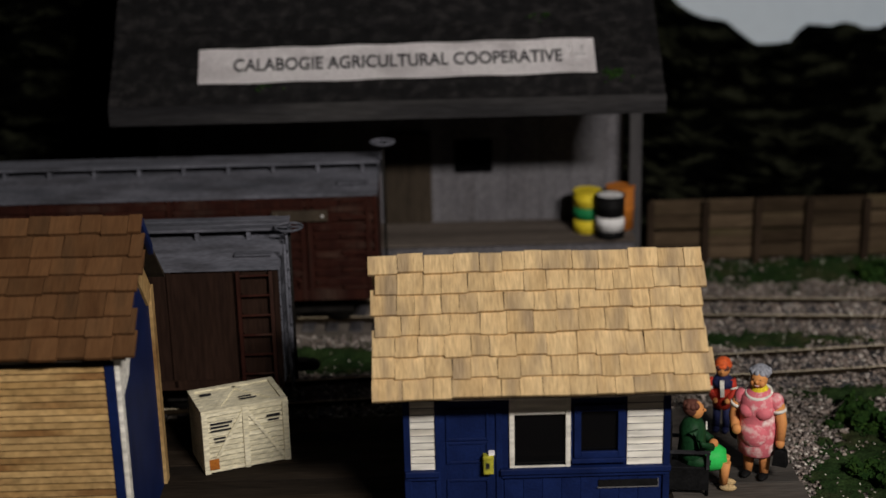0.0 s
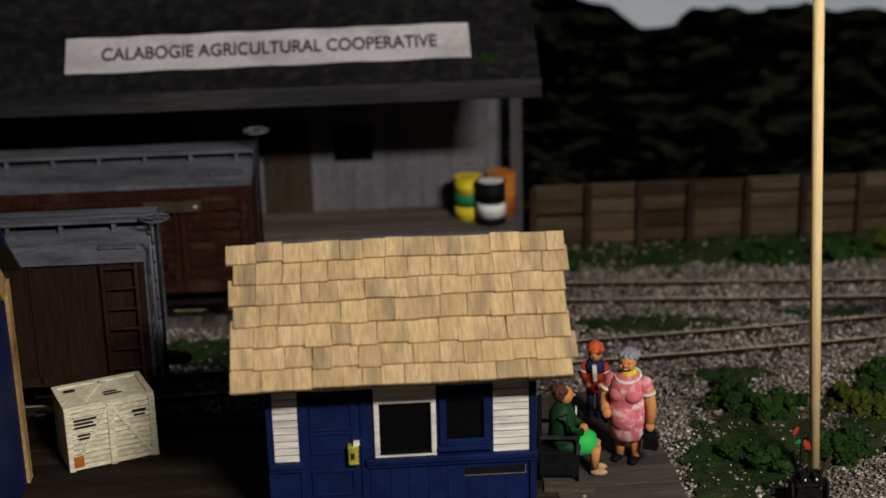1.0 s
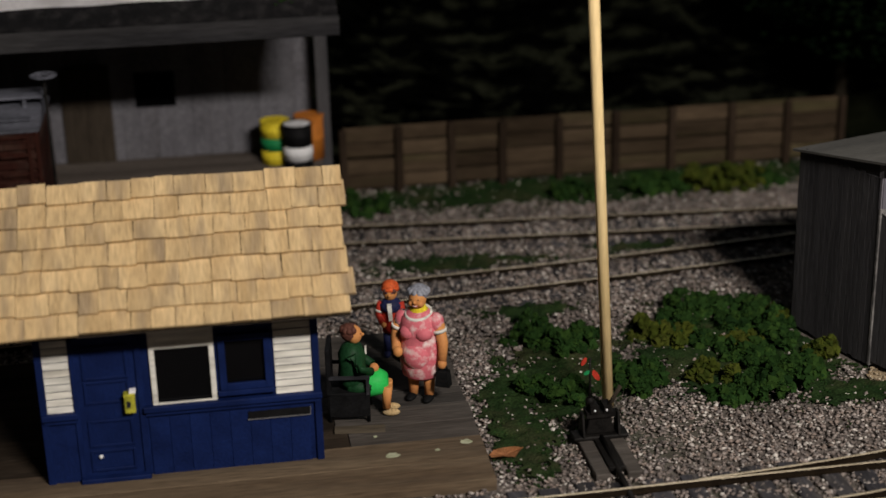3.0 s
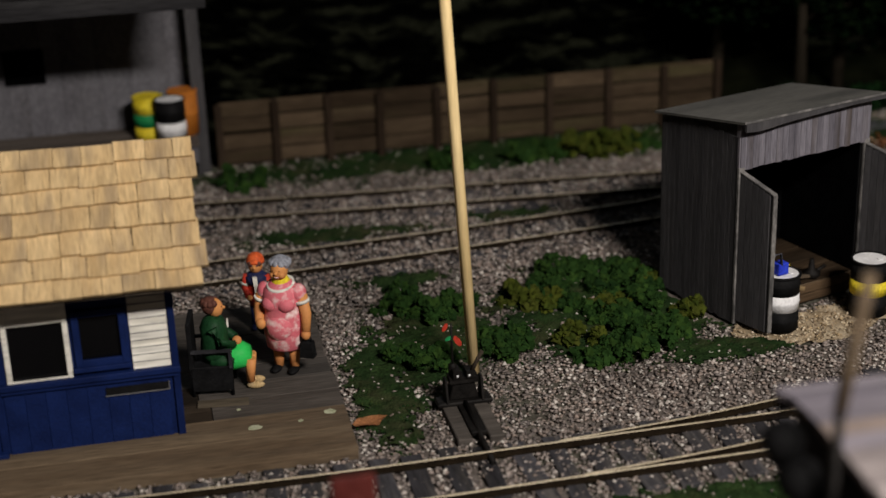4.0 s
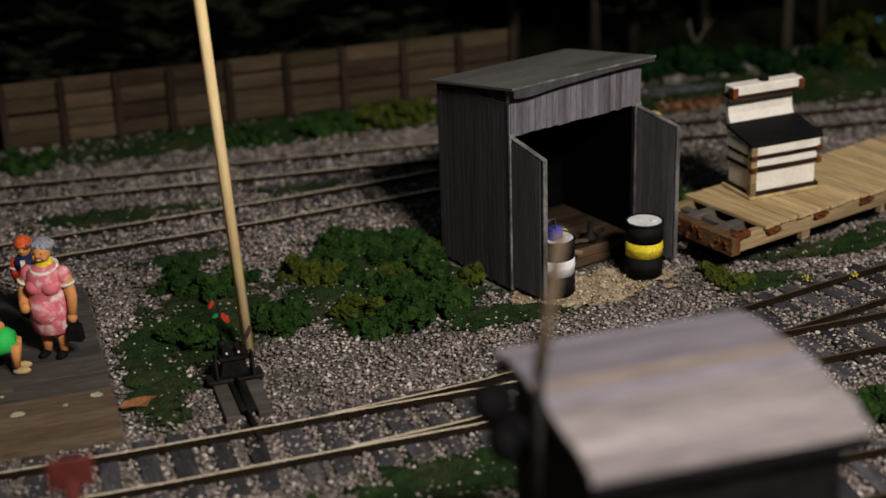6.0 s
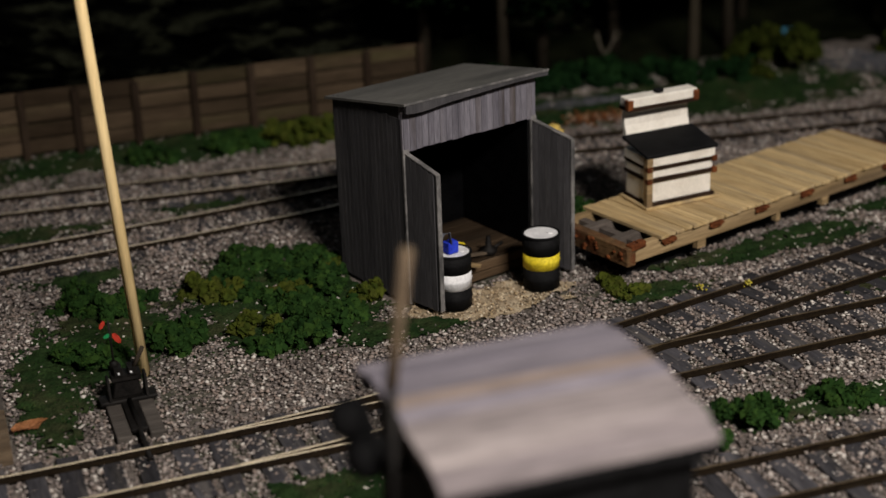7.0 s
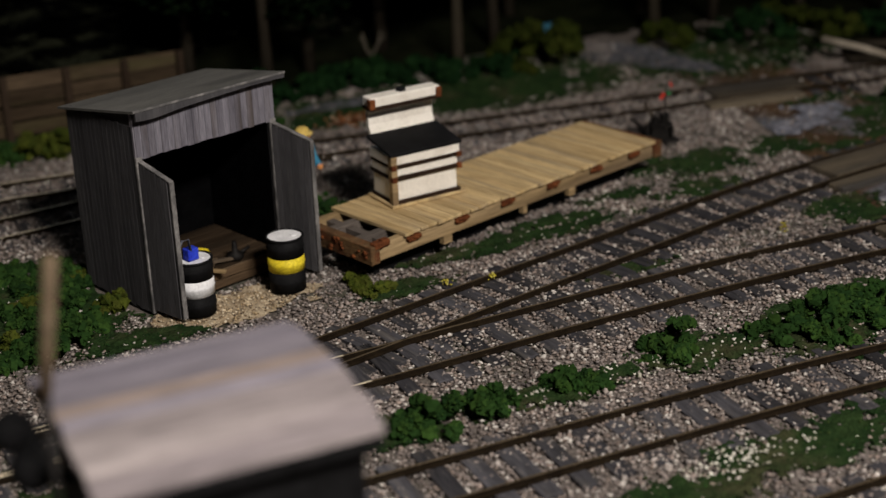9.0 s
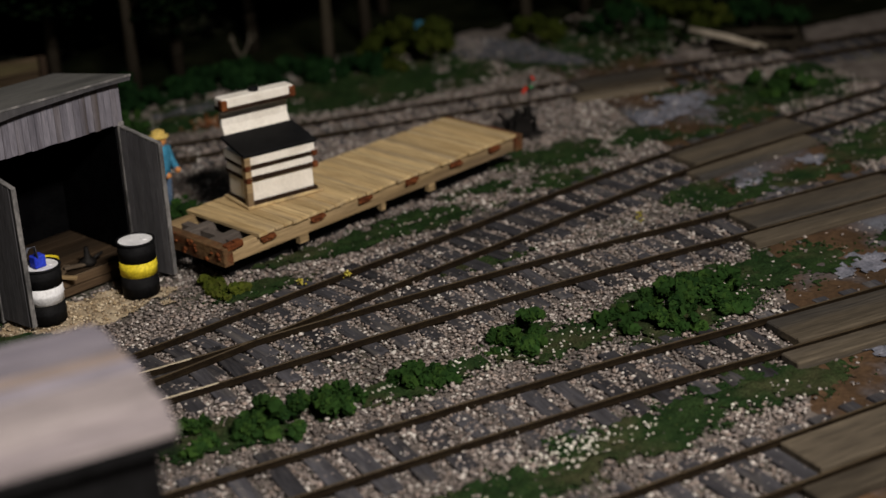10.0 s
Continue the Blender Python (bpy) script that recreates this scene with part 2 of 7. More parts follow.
M["planking"] = material("crossing_plank", (0.05, 0.041, 0.03), (0.115, 0.093, 0.064), 1.4, 0.85, 0.5, (0.12, 1.4, 1.4), 0.3, 18, stain=(0.04, 0.039, 0.038), stain_scale=0.6, stain_amount=0.9)
# near-black base stands in for lamp light falling off towards the hill
M["rock"] = material("shade_dark_rock", (0.0004, 0.0004, 0.0004), (0.0016, 0.0017, 0.0014), 1.4, 1.0, 0.9, (0.5, 1, 1.6), fine=12, stain=(0.06, 0.066, 0.04), stain_scale=1.5, stain_amount=0.3, speck=0.7, spec=0.0)
M["sky"] = material("painted_sky", (0.546, 0.676, 0.806), (0.715, 0.819, 0.91), 0.1, 0.95, 0.0, speck=0.03, fine=3)
M["bark"] = material("bark", (0.014, 0.0115, 0.0085), (0.03, 0.025, 0.018), 3, 1.0, 0.6, ALONG_Z, spec=0.0)
M["palebark"] = material("pale_bark", (0.055, 0.048, 0.036), (0.1, 0.087, 0.066), 3, 0.9, 0.5, ALONG_Z, spec=0.03)
M["room"] = material("dark_room", (0.006, 0.006, 0.0065), (0.009, 0.009, 0.0095), 0.3, 1.0, 0.0, spec=0.0)
M["leaf"] = island_material("foam_foliage", [(0.0135, 0.034, 0.008), (0.0185, 0.044, 0.010), (0.010, 0.027, 0.007), (0.024, 0.052, 0.0105), (0.015, 0.038, 0.0085)], light=0.35)
M["olive"] = island_material("olive_foliage", [(0.042, 0.055, 0.008), (0.056, 0.068, 0.010), (0.032, 0.045, 0.0075), (0.048, 0.056, 0.010)], light=0.3)
# darker copies of leaf and olive, then crowns: the wood's shade in colour
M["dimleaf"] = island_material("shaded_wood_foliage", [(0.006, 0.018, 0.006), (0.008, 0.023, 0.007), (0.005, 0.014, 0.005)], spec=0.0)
M["dimolive"] = island_material("shaded_olive_foliage", [(0.02, 0.027, 0.005), (0.026, 0.032, 0.006), (0.016, 0.022, 0.004)], spec=0.0)
M["darkleaf"] = island_material("shaded_crown_foliage", [(0.0015, 0.004, 0.0018), (0.003, 0.007, 0.0027), (0.0012, 0.003, 0.0015), (0.004, 0.008, 0.003)], spec=0.0)
M["turf"] = island_material("green_turf", [(0.014, 0.037, 0.010), (0.02, 0.048, 0.012), (0.03, 0.046, 0.014), (0.011, 0.029, 0.009)])
M["stone"] = island_material("ballast", [(0.27, 0.225, 0.2), (0.2, 0.168, 0.15), (0.32, 0.275, 0.245), (0.15, 0.128, 0.117), (0.28, 0.222, 0.19), (0.23, 0.198, 0.18), (0.25, 0.2, 0.17), (0.42, 0.375, 0.34), (0.17, 0.148, 0.138), (0.12, 0.104, 0.097), (0.26, 0.218, 0.194), (0.55, 0.51, 0.46)])
M["pebble"] = island_material("pale_pebbles", [(0.5, 0.48, 0.41), (0.62, 0.6, 0.52), (0.38, 0.36, 0.29)])
M["turfbase"] = material("fine_turf", (0.011, 0.025, 0.0085), (0.024, 0.044, 0.014), 1.8, 0.95, 1.0, fine=26, stain=(0.055, 0.048, 0.026), stain_scale=1.1, stain_amount=0.6, speck=0.55, spec=0.03)
M["skin"] = material("skin_paint", (0.5, 0.2, 0.07), (0.6, 0.27, 0.09), 4, 0.55, 0.1, speck=0.1)
M["pink"] = material("pink_dress", (0.55, 0.12, 0.15), (0.64, 0.17, 0.2), 2, 0.6, 0.1, stain=(0.82, 0.66, 0.63), stain_scale=5.5, stain_amount=1.0, speck=0.1)
M["hair"] = material("grey_hair", (0.17, 0.18, 0.21), (0.3, 0.31, 0.35), 8, 0.6, 0.3)
M["brownhair"] = material("brown_hair", (0.075, 0.028, 0.02), (0.12, 0.048, 0.034), 8, 0.6, 0.3)
M["darkgreen"] = material("dark_green_coat", (0.006, 0.03, 0.011), (0.011, 0.048, 0.017), 6, 0.55, 0.2)
M["lime"] = material("bright_green_skirt", (0.02, 0.42, 0.07), (0.035, 0.52, 0.1), 4, 0.5, 0.1, speck=0.1)
M["navy"] = material("navy_cloth", (0.012, 0.015, 0.05), (0.02, 0.025, 0.075), 6, 0.6, 0.2)
M["denim"] = material("denim_cloth", (0.05, 0.08, 0.13), (0.08, 0.12, 0.18), 6, 0.7, 0.2)
M["orangecap"] = material("orange_red_cap", (0.5, 0.07, 0.02), (0.6, 0.11, 0.03), 6, 0.6, 0.1)
M["yellowhat"] = material("straw_hat", (0.5, 0.35, 0.08), (0.6, 0.44, 0.14), 6, 0.7, 0.2)
M["lichen"] = material("pale_lichen", (0.3, 0.32, 0.2), (0.42, 0.43, 0.3), 6, 0.9, 0.5)
M["leafbrown"] = material("dry_leaf_brown", (0.39, 0.165, 0.0675), (0.57, 0.27, 0.12), 5, 0.8, 0.3)
M["teal"] = material("blue_shirt", (0.03, 0.16, 0.26), (0.05, 0.21, 0.33), 6, 0.6, 0.2)


# ---- helpers for building ----
def box(bm, x0, y0, z0, x1, y1, z1, m=None):
    """A box between two corners, turned by the matrix m if there is one."""
    vs = [bm.verts.new((m @ Vector(c)) if m else c) for c in ((x0, y0, z0), (x1, y0, z0), (x1, y1, z0), (x0, y1, z0), (x0, y0, z1), (x1, y0, z1), (x1, y1, z1), (x0, y1, z1))]
    for f in ((3, 2, 1, 0), (4, 5, 6, 7), (0, 1, 5, 4), (1, 2, 6, 5), (2, 3, 7, 6), (3, 0, 4, 7)):
        bm.faces.new([vs[i] for i in f])
    return bm


def prism(bm, outline, a, b, axis="x"):
    """An outline of 2D points drawn out from a to b along an axis."""
    def at(p, d):
        return {"x": (d, p[0], p[1]), "y": (p[0], d, p[1]), "z": (p[0], p[1], d)}[axis]
    lo, hi = [bm.verts.new(at(p, a)) for p in outline], [bm.verts.new(at(p, b)) for p in outline]
    n = len(outline)
    bm.faces.new(lo[::-1]), bm.faces.new(hi)
    for i in range(n):
        bm.faces.new((lo[i], lo[(i + 1) % n], hi[(i + 1) % n], hi[i]))
    bmesh.ops.recalc_face_normals(bm, faces=bm.faces)
    return bm


def lathe(bm, profile, cx=0, cy=0, n=24, index=0, m=None):
    """A profile of (radius, height) turned about an upright axis."""
    rings = []
    for r, z in profile:
        ring = [(cx + r * math.cos(2 * math.pi * i / n), cy + r * math.sin(2 * math.pi * i / n), z) for i in range(n)]
        rings.append([bm.verts.new(m @ Vector(p) if m else p) for p in ring])
    for a, b in zip(rings, rings[1:]):
        for i in range(n):
            f = bm.faces.new((a[i], a[(i + 1) % n], b[(i + 1) % n], b[i]))
            f.material_index, f.smooth = index, True
    for ring in (rings[0][::-1], rings[-1]):
        f = bm.faces.new(ring)
        f.material_index = index
    return bm


def tube(bm, points, radius, n=8, index=0, ends=None):
    """A round bar along points; ends: the radius at its end, for a taper."""
    pts = [Vector(p) for p in points]
    rings = []
    for i, p in enumerate(pts):
        d = (pts[min(i + 1, len(pts) - 1)] - pts[max(i - 1, 0)]).normalized()
        u = d.orthogonal().normalized()
        v = d.cross(u)
        r = radius + ((ends if ends is not None else radius) - radius) * i / (len(pts) - 1)
        rings.append([bm.verts.new(p + (u * math.cos(2 * math.pi * k / n) + v * math.sin(2 * math.pi * k / n)) * r) for k in range(n)])
    for a, b in zip(rings, rings[1:]):
        # rings may be turned against one another: join nearest corners
        off = min(range(n), key=lambda o: (a[0].co - b[o].co).length)
        for k in range(n):
            f = bm.faces.new((a[k], a[(k + 1) % n], b[(k + 1 + off) % n], b[(k + off) % n]))
            f.material_index, f.smooth = index, True
    for ring in (rings[0][::-1], rings[-1]):
        bm.faces.new(ring).material_index = index
    return bm


def ball(bm, c, r, index=0, seg=12):
    """An ellipsoid."""
    r = (r, r, r) if isinstance(r, (int, float)) else r
    rings = []
    for j in range(1, seg // 2 + 1):
        a = math.pi * j / (seg // 2 + 1)
        rings.append([bm.verts.new((c[0] + r[0] * math.sin(a) * math.cos(2 * math.pi * i / seg), c[1] + r[1] * math.sin(a) * math.sin(2 * math.pi * i / seg), c[2] - r[2] * math.cos(a))) for i in range(seg)])
    lo, hi = bm.verts.new((c[0], c[1], c[2] - r[2])), bm.verts.new((c[0], c[1], c[2] + r[2]))
    faces = []
    for a, b in zip(rings, rings[1:]):
        for i in range(seg):
            faces.append(bm.faces.new((a[i], a[(i + 1) % seg], b[(i + 1) % seg], b[i])))
    for i in range(seg):
        faces.append(bm.faces.new((lo, rings[0][(i + 1) % seg], rings[0][i])))
        faces.append(bm.faces.new((hi, rings[-1][i], rings[-1][(i + 1) % seg])))
    for f in faces:
        f.material_index, f.smooth = index, True
    return bm


def mesh_of(name, bm, mats, bevel=0.0):
    """A mesh in metres from a bmesh in units."""
    if bevel:
        bmesh.ops.bevel(bm, geom=bm.edges[:], offset=bevel, segments=1, affect="EDGES", profile=0.7)
    me = bpy.data.meshes.new(name)
    bm.to_mesh(me)
    bm.free()
    me.transform(Matrix.Scale(U, 4))
    for m in (mats if isinstance(mats, (list, tuple)) else [mats]):
        me.materials.append(m)
    return me


def part(name, bm, mat, parent=None, label="", bevel=0.0):
    ob = new(name, mesh_of(name, bm, mat, bevel))
    if parent is not None:
        ob.parent = parent
    return tagged(ob, label)


def piece(name, me, parent, m):
    """An object of its own on a shared mesh."""
    ob = new(name, me)
    ob.parent = parent
    ob.matrix_local = m
    return ob


def thing(name, label, category, at=(0, 0, 0), turn=0.0, group="", kind=""):
    """An Empty at the base of a thing made of parts; at in units."""
    ob = new(name)
    ob.empty_display_size = 0.01
    ob.matrix_world = pose(at[0] * U, at[1] * U, at[2] * U, 0, 0, turn)
    return tagged(ob, label, category, group, kind)


def place(x, y, z, rx=0, ry=0, rz=0):
    return pose(x * U, y * U, z * U, rx, ry, rz)


B = bmesh.new


def simple(bm_fill):
    bm = B()
    bm_fill(bm)
    return bm


OCT_V = np.array([(1, 0, 0), (-1, 0, 0), (0, 1, 0), (0, -1, 0), (0, 0, 1), (0, 0, -1)], float)
OCT_F = np.array([(0, 2, 4), (2, 1, 4), (1, 3, 4), (3, 0, 4), (2, 0, 5), (1, 2, 5), (3, 1, 5), (0, 3, 5)])


def crumbs(name, centres, sizes, mat, seed, flat=0.75, jitter=0.45):
    """Many small uneven pieces joined in one mesh; centres and sizes in units."""
    rng = np.random.default_rng(seed)
    n = len(centres)
    v = OCT_V[None] * (1 + jitter * rng.uniform(-1, 1, (n, 6, 1))) + jitter * 0.5 * rng.uniform(-1, 1, (n, 6, 3))
    a = rng.uniform(0, 2 * np.pi, (n, 3))
    c, s = np.cos(a), np.sin(a)
    z, o = np.zeros(n), np.ones(n)
    rx = np.stack([o, z, z, z, c[:, 0], -s[:, 0], z, s[:, 0], c[:, 0]], 1).reshape(n, 3, 3)
    rz = np.stack([c[:, 2], -s[:, 2], z, s[:, 2], c[:, 2], z, z, z, o], 1).reshape(n, 3, 3)
    v = np.einsum("nij,nkj->nki", rz @ rx, v)
    v[:, :, 2] *= flat
    v = (v * np.asarray(sizes)[:, None, None] + np.asarray(centres)[:, None, :]) * U
    f = (OCT_F[None] + 6 * np.arange(n)[:, None, None]).reshape(-1, 3)
    me = bpy.data.meshes.new(name)
    me.vertices.add(6 * n)
    me.vertices.foreach_set("co", v.reshape(-1))
    me.loops.add(3 * len(f))
    me.loops.foreach_set("vertex_index", f.reshape(-1).astype(np.int32))
    me.polygons.add(len(f))
    me.polygons.foreach_set("loop_start", np.arange(0, 3 * len(f), 3, dtype=np.int32))
    me.update(calc_edges=True)
    me.materials.append(mat)
    return new(name, me)


# ---- ground and backdrop ----
def ground_z(x, y):
    """The ground's height: nearly flat, with a rise behind the fence."""
    z = -0.07 + 0.03 * noise.noise((x * 0.5, y * 0.5, 3.0))
    rise = max(0.0, y - 33.4 - 0.12 * max(0.0, x - 17))
    return z + 0.12 * min(rise, 3.0)


def build_ground():
    bm = B()
    xs = np.linspace(-22, 58, 150)
    ys = np.linspace(-12, 52, 120)
    grid = [[bm.verts.new((x, y, ground_z(x, y))) for x in xs] for y in ys]
    for a, b in zip(grid, grid[1:]):
        for i in range(len(xs) - 1):
            bm.faces.new((a[i], a[i + 1], b[i + 1], b[i])).smooth = True
    tagged(part("ground", bm, M["earth"]), "brown scenic earth with traces of green under ballast and turf", "ground", kind="structure")


build_ground()


def build_hill():
    """A steep rock face, darkened for dim light, with a broken skyline behind the fence."""
    bm = B()
    nx, nz = 260, 70
    rows = []
    for j in range(nz + 1):
        v = j / nz
        row = []
        for i in range(nx + 1):
            x = -22 + 80 * i / nx
            v_top = np.interp(x, [-34, 3.0, 5.5, 6.9, 8.0, 8.6, 9.2, 10.0, 11.0, 12.0, 16.0, 20.0, 60.0], [9.5, 9.0, 5.8, 4.5, 4.1, 3.65, 3.4, 3.7, 3.85, 3.85, 3.75, 5.6, 7.5])
            top = v_top + 0.12 * noise.noise((x * 1.1, 2.0, 0))
            base_y = 36.2 + 0.25 * max(0.0, x - 16)
            z = -0.3 + (top + 0.3) * v
            y = base_y + 5.5 * v ** 1.4
            d = 1.1 * noise.fractal((x * 0.35, z * 0.9, 1.0), 0.9, 2.1, 5) + 0.7 * noise.ridged_multi_fractal((x * 0.5, z * 1.4, 4.0), 0.8, 2.2, 4, 1.0, 2.0)
            row.append(bm.verts.new((x, y - d, z + 0.25 * noise.noise((x * 1.3, z, 5)))))
        rows.append(row)
    for a, b in zip(rows, rows[1:]):
        for i in range(nx):
            bm.faces.new((a[i], a[i + 1], b[i + 1], b[i]))
    tagged(part("rock_hillside", bm, M["rock"]), "craggy rock hillside, darkened for dim light, with pale mossy ledges", "hillside", kind="structure")
    bm = B()
    box(bm, -22, 52, -1.4, 58, 52.4, 34)
    tagged(part("backdrop", bm, M["sky"]), "pale blue painted sky backdrop board", "backdrop", kind="structure")


build_hill()


def build_room():
    """Plain dark walls and ceiling that close the room round the layout."""
    for name, c in (("wall_south", (-22, -13, -1.5, 58, -12, 36)), ("wall_west", (-23, -12, -1.5, -22, 53, 36)), ("wall_east", (58, -12, -1.5, 59, 53, 36)), ("wall_north", (-22, 53, -1.5, 58, 54, 36)), ("floor", (-23, -13, -2.5, 59, 54, -1.5)), ("ceiling", (-23, -13, 36, 59, 54, 37))):
        bm = B()
        box(bm, *c)
        tagged(part(name, bm, M["room"]), "plain dark room surface", name.split("_")[0], kind="structure")


build_room()


# ---- tracks ----
def spline(points, step):
    """Points about step apart along a smooth line through the given ones, with headings."""
    p = np.array(points, float)
    t = np.concatenate([[0], np.cumsum(np.hypot(*np.diff(p, axis=0).T))])
    n = max(2, int(round(t[-1] / step)))
    s = np.linspace(0, t[-1], 40 * n)
    q = np.stack([np.interp(s, t, p[:, k]) for k in (0, 1)], 1)
    w = int(40 * max(1.0, 1.2 / step))
    kernel = np.ones(2 * w + 1) / (2 * w + 1)
    ext = np.concatenate([q[0] + (q[1] - q[0]) * np.arange(-w, 0)[:, None], q, q[-1] + (q[-1] - q[-2]) * np.arange(1, w + 1)[:, None]])
    q = np.stack([np.convolve(ext[:, k], kernel, "valid") for k in (0, 1)], 1)
    q = q[::40]
    d = np.gradient(q, axis=0)
    return q, np.arctan2(d[:, 1], d[:, 0])


GAUGE, TIE_TOP, RAIL_TOP = 1.0, 0.0, 0.096
RAIL_OUTLINE = [(-0.045, 0.0), (0.045, 0.0), (0.045, 0.012), (0.01, 0.02), (0.01, 0.06), (0.02, 0.068), (0.02, 0.092), (0.016, 0.096), (-0.016, 0.096), (-0.02, 0.092), (-0.02, 0.068), (-0.01, 0.06), (-0.01, 0.02), (-0.045, 0.012)]


def rail_mesh(line, heads, offset, bright_to):
    bm = B()
    rings = []
    for (x, y), a in zip(line, heads):
        nx, ny = -math.sin(a), math.cos(a)
        rings.append([bm.verts.new((x + nx * (offset + u), y + ny * (offset + u), w)) for u, w in RAIL_OUTLINE])
    k = len(RAIL_OUTLINE)
    for k2, (a, b) in enumerate(zip(rings, rings[1:])):
        for i in range(k):
            f = bm.faces.new((a[i], b[i], b[(i + 1) % k], a[(i + 1) % k]))
            # head is pale tan up to bright_to in x, dull brown beyond
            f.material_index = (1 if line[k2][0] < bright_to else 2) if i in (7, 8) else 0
    bm.faces.new(rings[0]), bm.faces.new(rings[-1][::-1])
    bmesh.ops.recalc_face_normals(bm, faces=bm.faces)
    return bm


TIE_MESHES = []
for k in range(5):
    bm = B()
    random.seed(40 + k)
    box(bm, -0.14 + random.uniform(-0.02, 0.02), -0.92, -0.16, 0.14 + random.uniform(-0.02, 0.02), 0.92 + random.uniform(-0.05, 0.05), random.uniform(-0.012, 0.0))
    TIE_MESHES.append(mesh_of("tie", bm, M["tie"], 0.012))


def build_track(label, points, seed, bright_to=-99, ties=True, spacing=0.5, skip=lambda x, y: False):
    rng = random.Random(seed)
    tr = thing("railway_track", label, "railway track", (points[0][0], points[0][1], 0), group="railway tracks", kind="structure")
    base = tr.matrix_world.inverted()
    line, heads = spline(points, 0.5)
    local = line - np.array(points[0])
    for off in (-GAUGE / 2, GAUGE / 2):
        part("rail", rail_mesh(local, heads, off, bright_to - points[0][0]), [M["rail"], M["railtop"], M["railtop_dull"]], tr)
    if ties:
        q, h = spline(points, spacing)
        for (x, y), a in zip(q, h):
            if skip(x, y):
                continue
            piece("tie", rng.choice(TIE_MESHES), tr, base @ place(x + rng.uniform(-0.03, 0.03), y + rng.uniform(-0.05, 0.05), 0.0, 0, 0, math.degrees(a) + rng.uniform(-2.5, 2.5)))
    return tr


LINE_A = [(-14, 18.9), (-4, 18.6), (2, 18.4), (4, 18.34), (6, 18.29), (8.4, 18.33), (11, 18.34), (14, 18.34), (16, 18.42), (19, 18.5), (22, 18.5), (25, 18.35), (30, 18.3), (45, 18.2)]
LINE_A1 = [(8.6, 18.36), (9.7, 18.43), (11.3, 18.6), (14, 19.05), (15.5, 19.4), (17.75, 19.92), (20.27, 20.45), (23.17, 21.15), (25.9, 21.7), (29.3, 22.0), (32.5, 22.4), (45, 23.5)]
LINE_B = [(6.0, 14.9), (13, 14.85), (17, 14.78), (20, 14.68), (22.3, 14.48), (28, 14.2), (45, 13.5)]
LINE_C = [(4.0, 11.5), (18, 11.58), (22, 11.52), (45, 11.2)]
LINE_D = [(-14, 30.6), (0, 30.3), (4.2, 30.06), (9.5, 29.55), (13.6, 29.2), (18, 28.55), (22, 28.0), (25.8, 27.45), (29.6, 26.95), (31.5, 26.6), (45, 24.8)]
LINE_E = [(-14, 25.5), (-2.4, 26.05), (4.2, 26.7), (9, 27.05), (13, 27.5), (16, 28.0), (18.5, 28.4)]
build_track("main line track with rails bright on the left part, on dark ties", LINE_A, 1, 14.5)
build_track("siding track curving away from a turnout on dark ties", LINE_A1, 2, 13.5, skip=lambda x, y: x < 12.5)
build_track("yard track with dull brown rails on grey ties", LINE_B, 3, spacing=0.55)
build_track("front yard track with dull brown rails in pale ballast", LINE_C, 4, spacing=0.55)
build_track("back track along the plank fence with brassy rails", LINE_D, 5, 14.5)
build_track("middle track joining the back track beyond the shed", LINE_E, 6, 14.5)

# ---- station shelter ----
def gable_roof(parent, x0, x1, y_eave, z_eave, y_ridge, z_ridge, mat, courses, seed, width=0.36, both=True):
    """Board sheathing with hand-cut shingles laid course over course."""
    rng = random.Random(seed)
    bm = B()
    back = 2 * y_ridge - y_eave
    prism(bm, [(y_eave + 0.08, z_eave + 0.03), (y_ridge, z_ridge - 0.05), (back - 0.08, z_eave + 0.03), (back - 0.08, z_eave - 0.03), (y_ridge, z_ridge - 0.12), (y_eave + 0.08, z_eave - 0.03)], x0 + 0.06, x1 - 0.06)
    part("roof_sheathing", bm, M["barndoor"], parent)
    pitch = math.degrees(math.atan2(z_ridge - z_eave, y_ridge - y_eave))
    slope = math.hypot(z_ridge - z_eave, y_ridge - y_eave)
    step = slope / courses
    shapes = []
    for w in (0.45, 0.72, 0.9, 1.05, 1.2):
        b2 = B()
        ww, h = width * w, step * 1.3
        box(b2, -ww / 2 + 0.004, 0, 0, ww / 2 - 0.004, h, 0.058)
        for v in b2.verts:
            if v.co.y > 0.1:
                v.co.z *= 0.35
        b3 = B()
        box(b3, -ww / 2 + 0.004, 0, 0, ww / 2 - 0.004, step * 0.93, 0.058)
        shapes.append((ww, mesh_of("shingle", b2, mat), mesh_of("shingle", b3, mat)))
    for side in ((0, 1) if both else (0,)):
        for c in range(courses - side):
            x = x0 + rng.uniform(-0.06, 0.06)
            end = x1 + rng.uniform(-0.05, 0.08)
            drift = rng.uniform(-0.012, 0.012)
            while x < end - 0.08:
                fits = [q for q in shapes[1:] if x + q[0] < x1 + 0.1] or [shapes[0]]
                ww, me, short = rng.choice(fits)
                me = short if c == courses - 1 else me
                up = c * step + rng.uniform(-0.02, 0.02) + drift * (x - x0)
                yy, zz = y_eave + up * math.cos(math.radians(pitch)), z_eave + up * math.sin(math.radians(pitch)) + 0.012
                if side == 0:
                    m = place(x + ww / 2, yy, zz, pitch + rng.uniform(-6.5, -3.5), rng.uniform(-1, 1), rng.uniform(-1.2, 1.2))
                else:
                    m = place(x + ww / 2, 2 * y_ridge - yy, zz, pitch - 5, 0, 180)
                    m = pose(0, 0, 0) @ m
                if x + ww < x1 + (0.12 if side == 0 else -0.12):
                    piece("shingle", me, parent, m)
                x += ww
    return pitch


